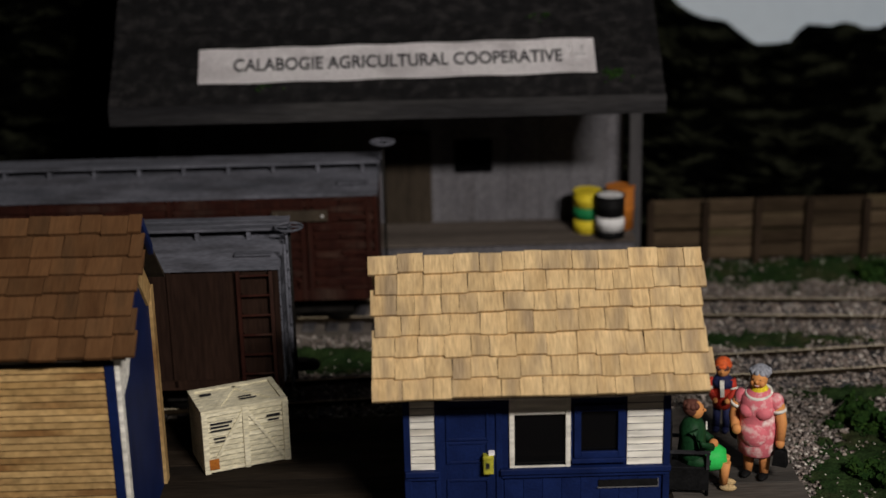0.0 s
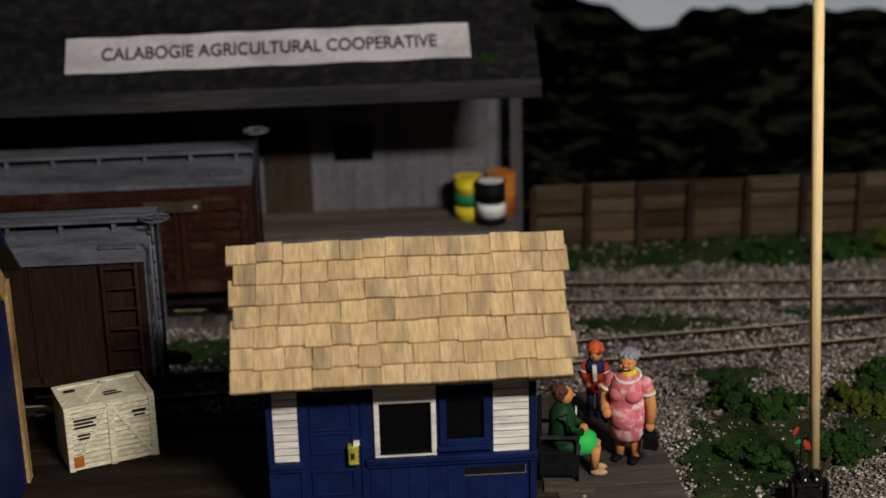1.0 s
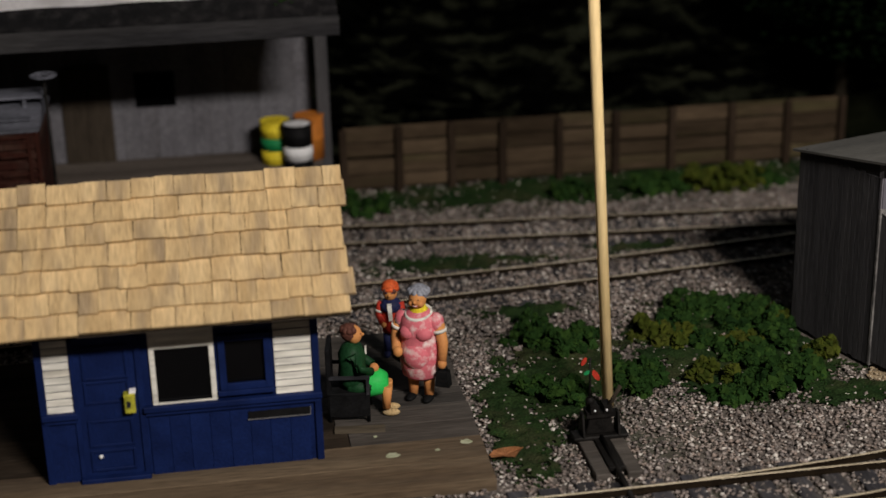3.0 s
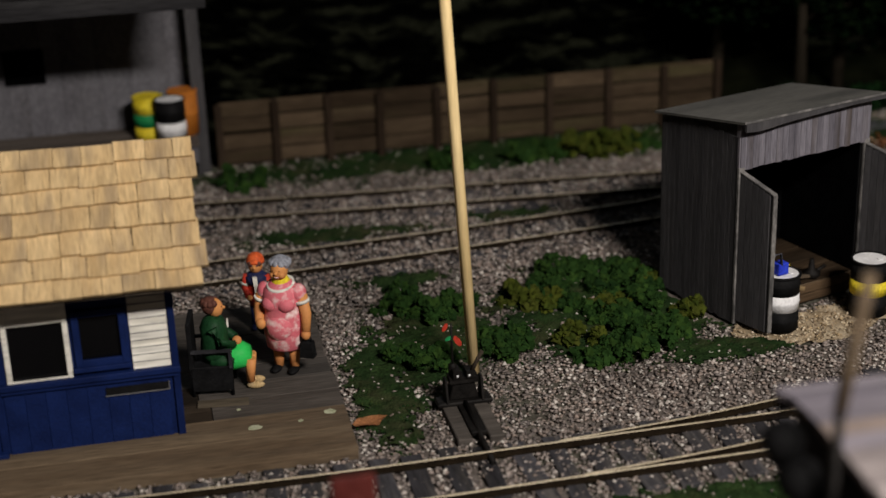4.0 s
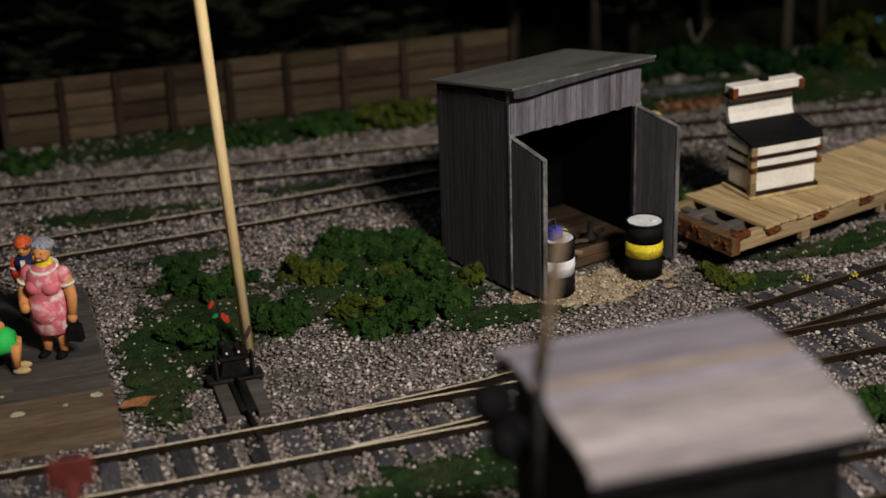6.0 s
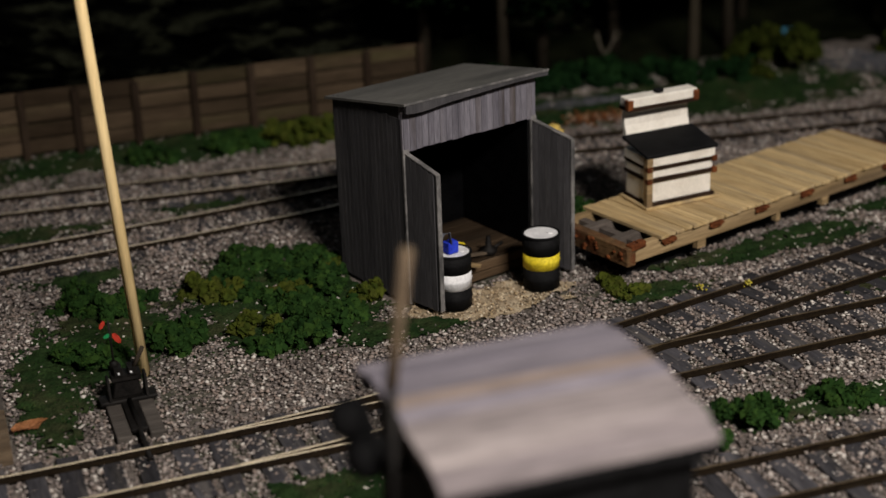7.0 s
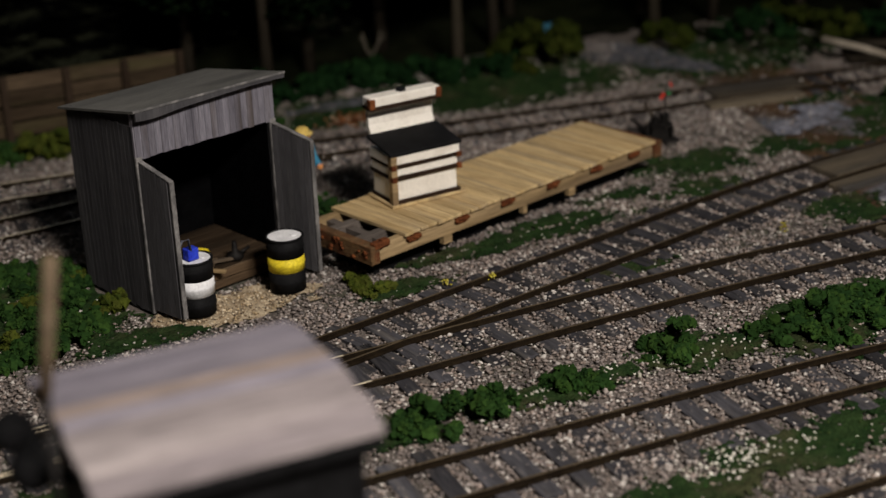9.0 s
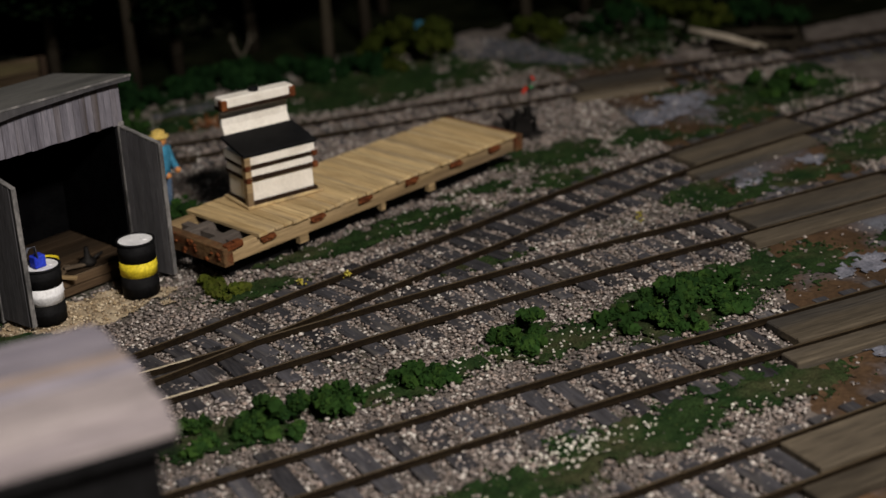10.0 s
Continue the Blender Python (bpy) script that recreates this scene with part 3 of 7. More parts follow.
def clapboards(parent, x0, x1, y, z0, z1, mat, count, out=0.03, name="siding_board", gap=0.14):
    h = (z1 - z0) / count
    bm = B()
    prism(bm, [(0, gap * h), (-out, gap * h), (-out * 0.6, h), (0, h)], x0, x1)
    me = mesh_of(name, bm, mat)
    for k in range(count):
        piece(name, me, parent, place(0, y, z0 + k * h))


def frame_box(bm, x0, x1, z0, z1, y, w, t):
    """Four bars round an opening in a wall that faces the front."""
    box(bm, x0 - w, y - t, z0 - w, x0, y, z1 + w)
    box(bm, x1, y - t, z0 - w, x1 + w, y, z1 + w)
    box(bm, x0, y - t, z1, x1, y, z1 + w)
    box(bm, x0, y - t, z0 - w, x1, y, z0)
    return bm


def build_station():
    st = thing("station_shelter", "small blue and white station shelter with a tan cedar shingle roof", "building", (0, 0, 0))
    X0, X1, Y0, Y1, ZB, ZS, ZT = -0.43, 3.42, 20.5, 21.95, 0.12, 1.2, 3.3
    # walls as boards with real openings in the front
    bm = B()
    box(bm, X0, Y1 - 0.1, ZB, X1, Y1, ZT)
    part("back_wall", bm, M["white"], st)
    for x in (X0, X1 - 0.1):
        bm = B()
        prism(bm, [(Y0 + 0.02, ZB), (Y1 - 0.1, ZB), (Y1 - 0.1, ZT), (21.2, 4.15), (Y0 + 0.02, ZT - 0.1)], x, x + 0.1)
        part("end_wall", bm, M["blue"], st)
    bm = B()
    box(bm, X0, Y0, ZB, 0.02, Y0 + 0.1, ZT)
    box(bm, 0.02, Y0, 2.3, 0.93, Y0 + 0.1, ZT)
    box(bm, 0.93, Y0, ZB, 1.1, Y0 + 0.1, ZT)
    box(bm, 1.1, Y0, ZB, 2.74, Y0 + 0.1, 1.22)
    box(bm, 1.1, Y0, 2.08, 2.74, Y0 + 0.1, ZT)
    box(bm, 1.94, Y0, 1.22, 2.1, Y0 + 0.1, 2.08)
    box(bm, 2.74, Y0, ZB, X1, Y0 + 0.1, ZT)
    part("front_wall", bm, M["blue"], st)
    # near-black floor and added partition: unlit room behind the windows put into colour
    bm = B()
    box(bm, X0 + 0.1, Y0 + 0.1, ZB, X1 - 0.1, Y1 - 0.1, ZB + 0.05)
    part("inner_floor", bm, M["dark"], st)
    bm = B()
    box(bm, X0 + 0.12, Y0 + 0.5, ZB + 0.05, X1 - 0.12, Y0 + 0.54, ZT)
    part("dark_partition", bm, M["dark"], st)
    clapboards(st, -0.36, 0.03, Y0, 1.2, 2.75, M["white"], 14, 0.026, gap=0.2)
    clapboards(st, 2.82, 3.34, Y0, 1.2, 2.75, M["white"], 14, 0.026, gap=0.2)
    # tongue and groove wainscot
    bm = B()
    box(bm, -0.14, -0.02, 0, 0.14, 0.01, ZS - ZB - 0.02)
    me = mesh_of("wainscot_board", bm, M["blue"], 0.004)
    for x in np.arange(1.15, 3.3, 0.283):
        piece("wainscot_board", me, st, place(x, Y0, ZB))
    for x in (-0.28, -0.09):
        piece("wainscot_board", me, st, place(x, Y0, ZB))
    for x in (X0 - 0.03, X1 - 0.07):
        bm = B()
        box(bm, x, Y0 - 0.05, ZB, x + 0.1, Y0 + 0.06, 2.95)
        part("corner_board", bm, M["blue"], st, bevel=0.008)
    for x0, x1 in ((X0 - 0.02, 0.06), (0.95, X1 + 0.04)):
        bm = B()
        box(bm, x0, Y0 - 0.11, 1.13, x1, Y0, 1.22)
        box(bm, x0 + 0.02, Y0 - 0.07, 1.06, x1 - 0.02, Y0, 1.13)
        part("sill_ledge", bm, M["blue"], st, bevel=0.01)
    # door
    door = part("door", simple(lambda b: box(b, 0.05, Y0 - 0.015, ZB, 0.9, Y0 + 0.05, 2.28)), M["blue"], st, "blue panelled door")
    for z0, z1 in ((0.3, 0.55), (0.68, 1.02), (1.35, 1.62), (1.72, 2.15)):
        bm = B()
        frame_box(bm, 0.2, 0.75, z0, z1, Y0 - 0.015, 0.04, 0.025)
        part("panel_moulding", bm, M["blue"], door, bevel=0.006)
    bm = B()
    box(bm, 0.0, Y0 - 0.045, ZB, 0.07, Y0, 2.35), box(bm, 0.89, Y0 - 0.045, ZB, 0.98, Y0, 2.35), box(bm, 0.0, Y0 - 0.045, 2.28, 0.98, Y0, 2.38)
    part("door_frame", bm, M["blue"], st, bevel=0.006)
    bm = B()
    box(bm, 0.0, Y0 - 0.14, ZB, 0.98, Y0, ZB + 0.07)
    part("door_step", bm, M["blue"], st, bevel=0.01)
    ball(bm := B(), (0.3, Y0 - 0.05, 0.5), 0.03)
    part("door_knob", bm, M["drumwhite"], st)
    # white framed window and blue framed window
    bm = B()
    box(bm, 1.09, Y0 - 0.04, 1.17, 1.165, Y0, 2.75), box(bm, 1.915, Y0 - 0.04, 1.17, 1.99, Y0, 2.75)
    box(bm, 1.165, Y0 - 0.04, 1.17, 1.915, Y0, 1.24), box(bm, 1.165, Y0 - 0.03, 2.06, 1.915, Y0, 2.75)
    w1 = part("white_window_frame", bm, M["white"], st, "white painted window frame", bevel=0.006)
    bm = B()
    frame_box(bm, 2.14, 2.68, 1.45, 2.1, Y0, 0.1, 0.05)
    box(bm, 2.0, Y0 - 0.08, 1.28, 2.8, Y0, 1.35)
    w2 = part("blue_window_frame", bm, M["blue"], st, bevel=0.006)
    for w, (x0, x1, z0, z1) in ((w1, (1.15, 1.93, 1.23, 2.07)), (w2, (2.12, 2.7, 1.43, 2.12))):
        bm = B()
        box(bm, x0, Y0 + 0.03, z0, x1, Y0 + 0.04, z1)
        part("pane", bm, GLASS, w, "dark window pane")
    bm = B()
    box(bm, 2.4, Y0 - 0.04, 0.87, 3.28, Y0, 0.98)
    slot = part("letter_slot", bm, M["black"], st, "black slot with a worn grey lip")
    bm = B()
    box(bm, 2.39, Y0 - 0.05, 0.858, 3.29, Y0, 0.87), box(bm, 3.28, Y0 - 0.05, 0.87, 3.29, Y0, 0.98)
    part("lip", bm, M["greywood_x"], slot)
    # mail box by the door
    bm = B()
    box(bm, 0.7, Y0 - 0.14, 1.17, 0.85, Y0 - 0.02, 1.44)
    box(bm, 0.695, Y0 - 0.155, 1.41, 0.855, Y0 - 0.01, 1.47)
    mb = part("mail_box", bm, M["mailyellow"], st, "dull yellow mail box by the door", bevel=0.012)
    bm = B()
    box(bm, 0.735, Y0 - 0.147, 1.27, 0.79, Y0 - 0.141, 1.36)
    part("mail_slot", bm, M["ink"], mb)
    bm = B()
    box(bm, 0.78, Y0 - 0.12, 1.47, 0.87, Y0 - 0.02, 1.51)
    part("letter", bm, M["paper"], mb, "white letter sticking out")
    gable_roof(st, -0.86, 3.93, 19.69, 2.66, 21.19, 4.33, M["cedar"], 7, 11)


GLASS = bpy.data.materials.new("dark_glass")
GLASS.use_nodes = True
GLASS.node_tree.nodes["Principled BSDF"].inputs["Base Color"].default_value = (0.003, 0.003, 0.0035, 1)
GLASS.node_tree.nodes["Principled BSDF"].inputs["Specular IOR Level"].default_value = 0.2
GLASS.node_tree.nodes["Principled BSDF"].inputs["Roughness"].default_value = 0.12
build_station()


def build_platform():
    pl = thing("platform", "low worn timber platform under the station shelter", "platform", (0, 0, 0), kind="structure")
    rng = random.Random(5)
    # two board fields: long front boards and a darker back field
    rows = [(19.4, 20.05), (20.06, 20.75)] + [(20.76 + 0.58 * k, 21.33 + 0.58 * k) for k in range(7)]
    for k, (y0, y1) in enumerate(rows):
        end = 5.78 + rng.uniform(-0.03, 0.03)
        # back boards are darkest left of the joint, greyer to its right
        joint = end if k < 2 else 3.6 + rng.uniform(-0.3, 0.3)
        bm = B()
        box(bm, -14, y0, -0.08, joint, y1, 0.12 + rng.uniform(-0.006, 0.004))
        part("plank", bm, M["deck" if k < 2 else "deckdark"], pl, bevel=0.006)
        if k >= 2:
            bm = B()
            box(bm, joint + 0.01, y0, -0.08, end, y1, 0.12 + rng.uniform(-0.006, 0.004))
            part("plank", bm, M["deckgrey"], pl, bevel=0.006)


build_platform()


def build_tool_house():
    """The brown-roofed shed beside the shelter, seen from its corner."""
    th = thing("tool_house", "cream clapboard shed with blue trim and a brown shingle roof", "building", (-4.38, 0, 0.12))
    XW, YF, YB, ZT = 0.0, 19.75, 22.62, 3.25
    YR = (YF + YB) / 2
    bm = B()
    box(bm, -5.2, YF, 0, XW - 0.08, YF + 0.1, ZT)
    part("front_wall", bm, M["barndoor"], th)
    bm = B()
    box(bm, -5.2, YB - 0.1, 0, XW - 0.08, YB, ZT)
    part("back_wall", bm, M["cream"], th)
    for x in (-5.2, XW - 0.08):
        bm = B()
        prism(bm, [(YF, 0), (YB, 0), (YB, ZT), (YR, ZT + 1.4), (YF, ZT)], x, x + 0.08)
        part("gable_wall", bm, M["blue"], th)
    clapboards(th, -5.15, XW - 0.16, YF, 0.05, ZT - 0.05, M["cream"], 30, 0.05, gap=0.26)
    bm = B()
    box(bm, XW - 0.16, YF - 0.06, 0, XW - 0.02, YF + 0.03, ZT)
    part("front_corner_board", bm, M["blue"], th, bevel=0.008)
    bm = B()
    box(bm, XW - 0.02, YF - 0.06, 0, XW + 0.05, YF + 0.12, ZT + 0.1)
    part("white_corner_board", bm, M["white"], th, bevel=0.008)
    bm = B()
    box(bm, XW - 0.02, YB - 0.2, 0, XW + 0.05, YB + 0.04, ZT + 0.1)
    part("cream_corner_board", bm, M["cream"], th, bevel=0.008)
    bm = B()
    prism(bm, [(YF - 0.02, ZT), (YR, ZT + 1.42), (YR, ZT + 0.62), (YF + 0.62, ZT - 0.45), (YF + 0.1, ZT - 0.6)], XW - 0.02, XW + 0.04)
    part("gable_trim", bm, M["white"], th)
    bm = B()
    prism(bm, [(YB + 0.02, ZT), (YR, ZT + 1.42), (YR, ZT + 0.9), (YB - 0.4, ZT - 0.1)], XW - 0.02, XW + 0.04)
    part("gable_trim", bm, M["cream"], th)
    # blue barge board standing out past the back slope
    bm = B()
    prism(bm, [(YR + 0.62, ZT + 0.86), (YR + 0.62, ZT + 1.04), (YR, ZT + 1.68), (YR, ZT + 1.5)], XW + 0.18, XW + 0.26)
    part("barge_board", bm, M["blue"], th, bevel=0.01)
    gable_roof(th, -5.4, XW + 0.26, YF - 0.36, ZT + 0.18 - 0.02, YR, ZT + 1.68, M["brown_shingle"], 7, 12, 0.42)


build_tool_house()


def build_crate():
    cr = thing("shipping_crate", "cream wooden shipping crate with dark stencil marks", "crate", (-3.76, 22.72, 0.12), 21)
    L, D, Hh = 1.45, 0.95, 1.08
    bm = B()
    box(bm, 0.03, 0.03, 0.02, L - 0.03, D - 0.03, Hh - 0.03)
    part("inner_box", bm, M["barndoor"], cr)
    n = 12
    bm = B()
    box(bm, 0.05, 0, 0, L - 0.05, 0.03, Hh / n - 0.018)
    me = mesh_of("slat", bm, M["cratewood"])
    for k in range(n):
        piece("slat", me, cr, place(0, 0, 0.01 + k * Hh / n))
    bm = B()
    box(bm, 0, 0.05, 0, 0.03, D - 0.05, Hh / n - 0.018)
    me = mesh_of("side_slat", bm, M["cratewood"])
    for k in range(n):
        piece("side_slat", me, cr, place(0, 0, 0.01 + k * Hh / n))
        piece("side_slat", me, cr, place(L - 0.03, 0, 0.01 + k * Hh / n))
    bm = B()
    box(bm, 0, 0, Hh - 0.03, L, D, Hh)
    part("lid", bm, M["cratewood"], cr, bevel=0.01)
    for x in (0.0, L / 2 - 0.05, L - 0.1):
        bm = B()
        box(bm, x, -0.03, 0, x + 0.1, 0.0, Hh)
        part("batten", bm, M["cratewood"], cr, bevel=0.006)
    for x0, x1 in ((0.1, L / 2 - 0.05), (L / 2 + 0.05, L - 0.1)):
        bm = B()
        up = x0 < 0.5
        za, zb = (0.08, Hh - 0.1) if up else (Hh - 0.1, 0.08)
        prism(bm, [(x0, za - 0.05), (x1, zb - 0.05), (x1, zb + 0.05), (x0, za + 0.05)], -0.025, 0.0, "y")
        part("brace", bm, M["cratewood"], cr)
    for s in ((0, 0, L, 0.09), (0, D - 0.09, L, D), (0, 0.09, 0.09, D - 0.09), (L - 0.09, 0.09, L, D - 0.09)):
        bm = B()
        box(bm, s[0], s[1], Hh, s[2], s[3], Hh + 0.03)
        part("lid_batten", bm, M["cratewood"], cr)
    for a, b in (((0.3, 0.1), (0.75, 0.85)), ((0.75, 0.85), (1.3, 0.1))):
        d = Vector((b[0] - a[0], b[1] - a[1], 0)).normalized()
        nn = Vector((-d.y, d.x, 0)) * 0.045
        bm = B()
        prism(bm, [(a[0] - nn.x, a[1] - nn.y), (b[0] - nn.x, b[1] - nn.y), (b[0] + nn.x, b[1] + nn.y), (a[0] + nn.x, a[1] + nn.y)], Hh, Hh + 0.022, "z")
        part("lid_brace", bm, M["cratewood"], cr)
    # stencil marks as plain bars
    for x, z, w, h in ((0.14, 0.86, 0.36, 0.035), (0.14, 0.8, 0.3, 0.03), (0.14, 0.74, 0.34, 0.03), (1.08, 0.84, 0.22, 0.04), (1.1, 0.77, 0.18, 0.03), (0.18, 0.6, 0.2, 0.03), (0.2, 0.54, 0.16, 0.03)):
        bm = B()
        box(bm, x, -0.036, z, x + w, -0.031, z + h)
        part("stencil_bar", bm, M["ink"], cr)
    for x, y, w, h in ((0.15, 0.62, 0.18, 0.09), (0.72, 0.25, 0.28, 0.04), (0.72, 0.34, 0.22, 0.04)):
        bm = B()
        box(bm, x, y, Hh + 0.024, x + w, y + h, Hh + 0.03)
        part("stencil_bar", bm, M["ink"], cr)
    bm = B()
    box(bm, 0.08, -0.045, 0.08, 0.24, -0.032, 0.26)
    part("orange_label", bm, M["orange"], cr)


build_crate()


# ---- boxcars ----
def build_boxcar(label, x_end, y, length, side, seed, ladder_x, slatted):
    car = thing("boxcar", label, "boxcar", (x_end, y, RAIL_TOP), group="boxcars")
    HW, Z0, ZE, ZR = 1.15, 0.7, 2.9, 3.15
    bm = B()
    box(bm, -length, -HW, Z0, 0, HW, ZE)
    part("body", bm, M[side], car, bevel=0.02)
    bm = B()
    prism(bm, [(-HW - 0.08, ZE - 0.06), (-HW - 0.08, ZE), (0, ZR), (HW + 0.08, ZE), (HW + 0.08, ZE - 0.06)], -length - 0.05, 0.05)
    part("roof", bm, M["carroof"], car, "weathered grey roof")
    for k in range(3):
        bm = B()
        box(bm, -length - 0.1, -0.36 + 0.25 * k, ZR + 0.11, 0.12, -0.14 + 0.25 * k, ZR + 0.16)
        part("running_board", bm, M["carroof"], car, bevel=0.008)
    for x in np.arange(-length + 0.3, 0, 0.9):
        bm = B()
        prism(bm, [(-0.3, ZR - 0.07), (0.3, ZR - 0.07), (0.3, ZR + 0.11), (-0.3, ZR + 0.11)], x, x + 0.07)
        part("running_board_saddle", bm, M["carroof"], car)
    bm = B()
    box(bm, -0.75, -0.95, ZE + 0.10, -0.12, -0.75, ZE + 0.13)
    part("corner_grab_board", bm, M["carroof"], car)
    # side battens
    bm = B()
    box(bm, 0, -0.03, 0, 0.06, 0.0, ZE - Z0 - 0.06)
    me = mesh_of("batten", bm, M[side])
    if slatted:
        bm = B()
        box(bm, 0, -0.05, 0, 1.2, 0.0, 0.12)
        sl = mesh_of("side_slat", bm, M[side], 0.008)
        for k in range(11):
            for x in (-1.35, -2.75, -4.1, -5.45):
                piece("side_slat", sl, car, place(x + 0.12, -HW, Z0 + 0.1 + k * 0.19))
        for x in (-0.04, -0.2, -1.36, -1.5, -2.76, -4.1, -5.4, -6.8):
            piece("batten", me, car, place(x, -HW - 0.05, Z0))
        for x0, x1 in ((-2.7, -1.45), (-4.05, -2.85)):
            bm = B()
            prism(bm, [(x0, ZE - 0.3), (x1, Z0 + 0.1), (x1, Z0 + 0.2), (x0, ZE - 0.2)], -HW - 0.05, -HW - 0.02, "y")
            part("diagonal_brace", bm, M[side], car)
        bm = B()
        box(bm, -length, -HW - 0.06, Z0 - 0.02, 0, -HW, Z0 + 0.2)
        part("side_sill", bm, M[side], car)
        bm = B()
        box(bm, -2.05, -HW - 0.12, ZE - 0.55, -0.95, -HW, ZE - 0.33)
        board = part("route_board", bm, M["barndoor"], car, "brown route board", bevel=0.01)
        # white bolts, their shine put into the colour
        for x in (-1.95, -1.05):
            part("bolt_head", simple(lambda b: ball(b, (x, -HW - 0.13, ZE - 0.44), 0.03, seg=8)), M["drumwhite"], board)
        bm = B()
        box(bm, -length, -HW - 0.07, ZE - 0.26, 0, -HW, ZE - 0.14)
        part("top_rail", bm, M[side], car)
    else:
        for x in (-0.08, -0.75):
            piece("batten", me, car, place(x, -HW - 0.01, Z0))
        bm = B()
        box(bm, -length, -HW - 0.04, Z0 - 0.05, 0, -HW, Z0 + 0.12)
        part("side_sill", bm, M[side], car)
        for x in (-3.6, -1.9):
            piece("batten", me, car, place(x, -HW - 0.01, Z0))
    for k in range(6):
        bm = B()
        tube(bm, [(ladder_x - 0.5, -HW, Z0 + 0.25 + 0.36 * k), (ladder_x - 0.5, -HW - 0.1, Z0 + 0.25 + 0.36 * k), (ladder_x, -HW - 0.1, Z0 + 0.25 + 0.36 * k), (ladder_x, -HW, Z0 + 0.25 + 0.36 * k)], 0.022, 6)
        part("ladder_rung", bm, M["oxide"], car)
    if not slatted:
        for x in (ladder_x - 0.56, ladder_x):
            bm = B()
            box(bm, x, -HW - 0.11, Z0 - 0.02, x + 0.06, -HW, ZE - 0.08)
            part("ladder_stile", bm, M["oxide"], car)
    if not slatted:
        for y in (-1.1, -0.62):
            part("end_ladder_stile", simple(lambda b: tube(b, [(0.13, y, 0.5), (0.13, y, ZE + 0.35)], 0.025, 6)), M["carroof"], car)
        for k in range(8):
            part("end_ladder_rung", simple(lambda b: tube(b, [(0.13, -1.1, 0.6 + 0.34 * k), (0.13, -0.62, 0.6 + 0.34 * k)], 0.018, 6)), M["carroof"], car)
    # end boards, brake staff and wheel
    for k in range(9):
        bm = B()
        box(bm, 0.0, -HW + 0.02, Z0 + 0.02 + k * 0.235, 0.03, HW - 0.02, Z0 + 0.235 + k * 0.235)
        part("end_board", bm, M["carroof" if not slatted else side], car, bevel=0.008)
    bm = B()
    tube(bm, [(0.16, -0.45, 0.5), (0.16, -0.45, 3.7 if slatted else 3.3)], 0.03, 6)
    part("brake_staff", bm, M["iron"], car)
    zt = 3.72 if slatted else 3.35
    bm = B()
    tube(bm, [(0.16 + 0.24 * math.cos(a), -0.45 + 0.24 * math.sin(a), zt) for a in np.linspace(0, 2 * math.pi, 17)], 0.025, 6)
    for a in (0, 1.57, 3.14, 4.71):
        tube(bm, [(0.16, -0.45, zt), (0.16 + 0.24 * math.cos(a), -0.45 + 0.24 * math.sin(a), zt)], 0.018, 5)
    part("brake_wheel", bm, M["carroof"], car, "grey brake wheel")
    bm = B()
    box(bm, -length, -0.4, Z0 - 0.25, 0.0, 0.4, Z0)
    part("underframe", bm, M["iron"], car)
    for x in (-1.35, -length + 1.35):
        tk = part("truck", simple(lambda b: [box(b, x - 0.8, s * 0.62 - 0.06, 0.22, x + 0.8, s * 0.62 + 0.06, 0.42) for s in (-1, 1)] + [box(b, x - 0.15, -0.6, 0.28, x + 0.15, 0.6, Z0 - 0.24)]), M["iron"], car)
        for dx in (-0.55, 0.55):
            bm = B()
            rot90 = Matrix.Translation((x + dx, 0, 0.36)) @ Matrix.Rotation(math.pi / 2, 4, "X")
            for s in (-1, 1):
                lathe(bm, [(0.3, s * 0.5 - 0.05), (0.36, s * 0.5 - 0.05), (0.36, s * 0.5 + 0.05), (0.1, s * 0.5 + 0.05)], n=16, m=rot90)
            lathe(bm, [(0.06, -0.5), (0.06, 0.5)], n=8, m=rot90)
            part("wheelset", bm, M["iron"], tk)
    bm = B()
    box(bm, 0.0, -0.12, 0.5, 0.32, 0.12, 0.68)
    ball(bm, (0.4, 0, 0.58), (0.16, 0.13, 0.12))
    part("coupler", bm, M["iron"], car)
    return car


build_boxcar("dark brown boxcar with a weathered grey roof", -2.6, 25.95, 9.0, "carbrown", 21, -0.15, False)
build_boxcar("oxide red slatted boxcar with a weathered grey roof", -1.05, 30.25, 10.5, "oxide", 22, -0.2, True)


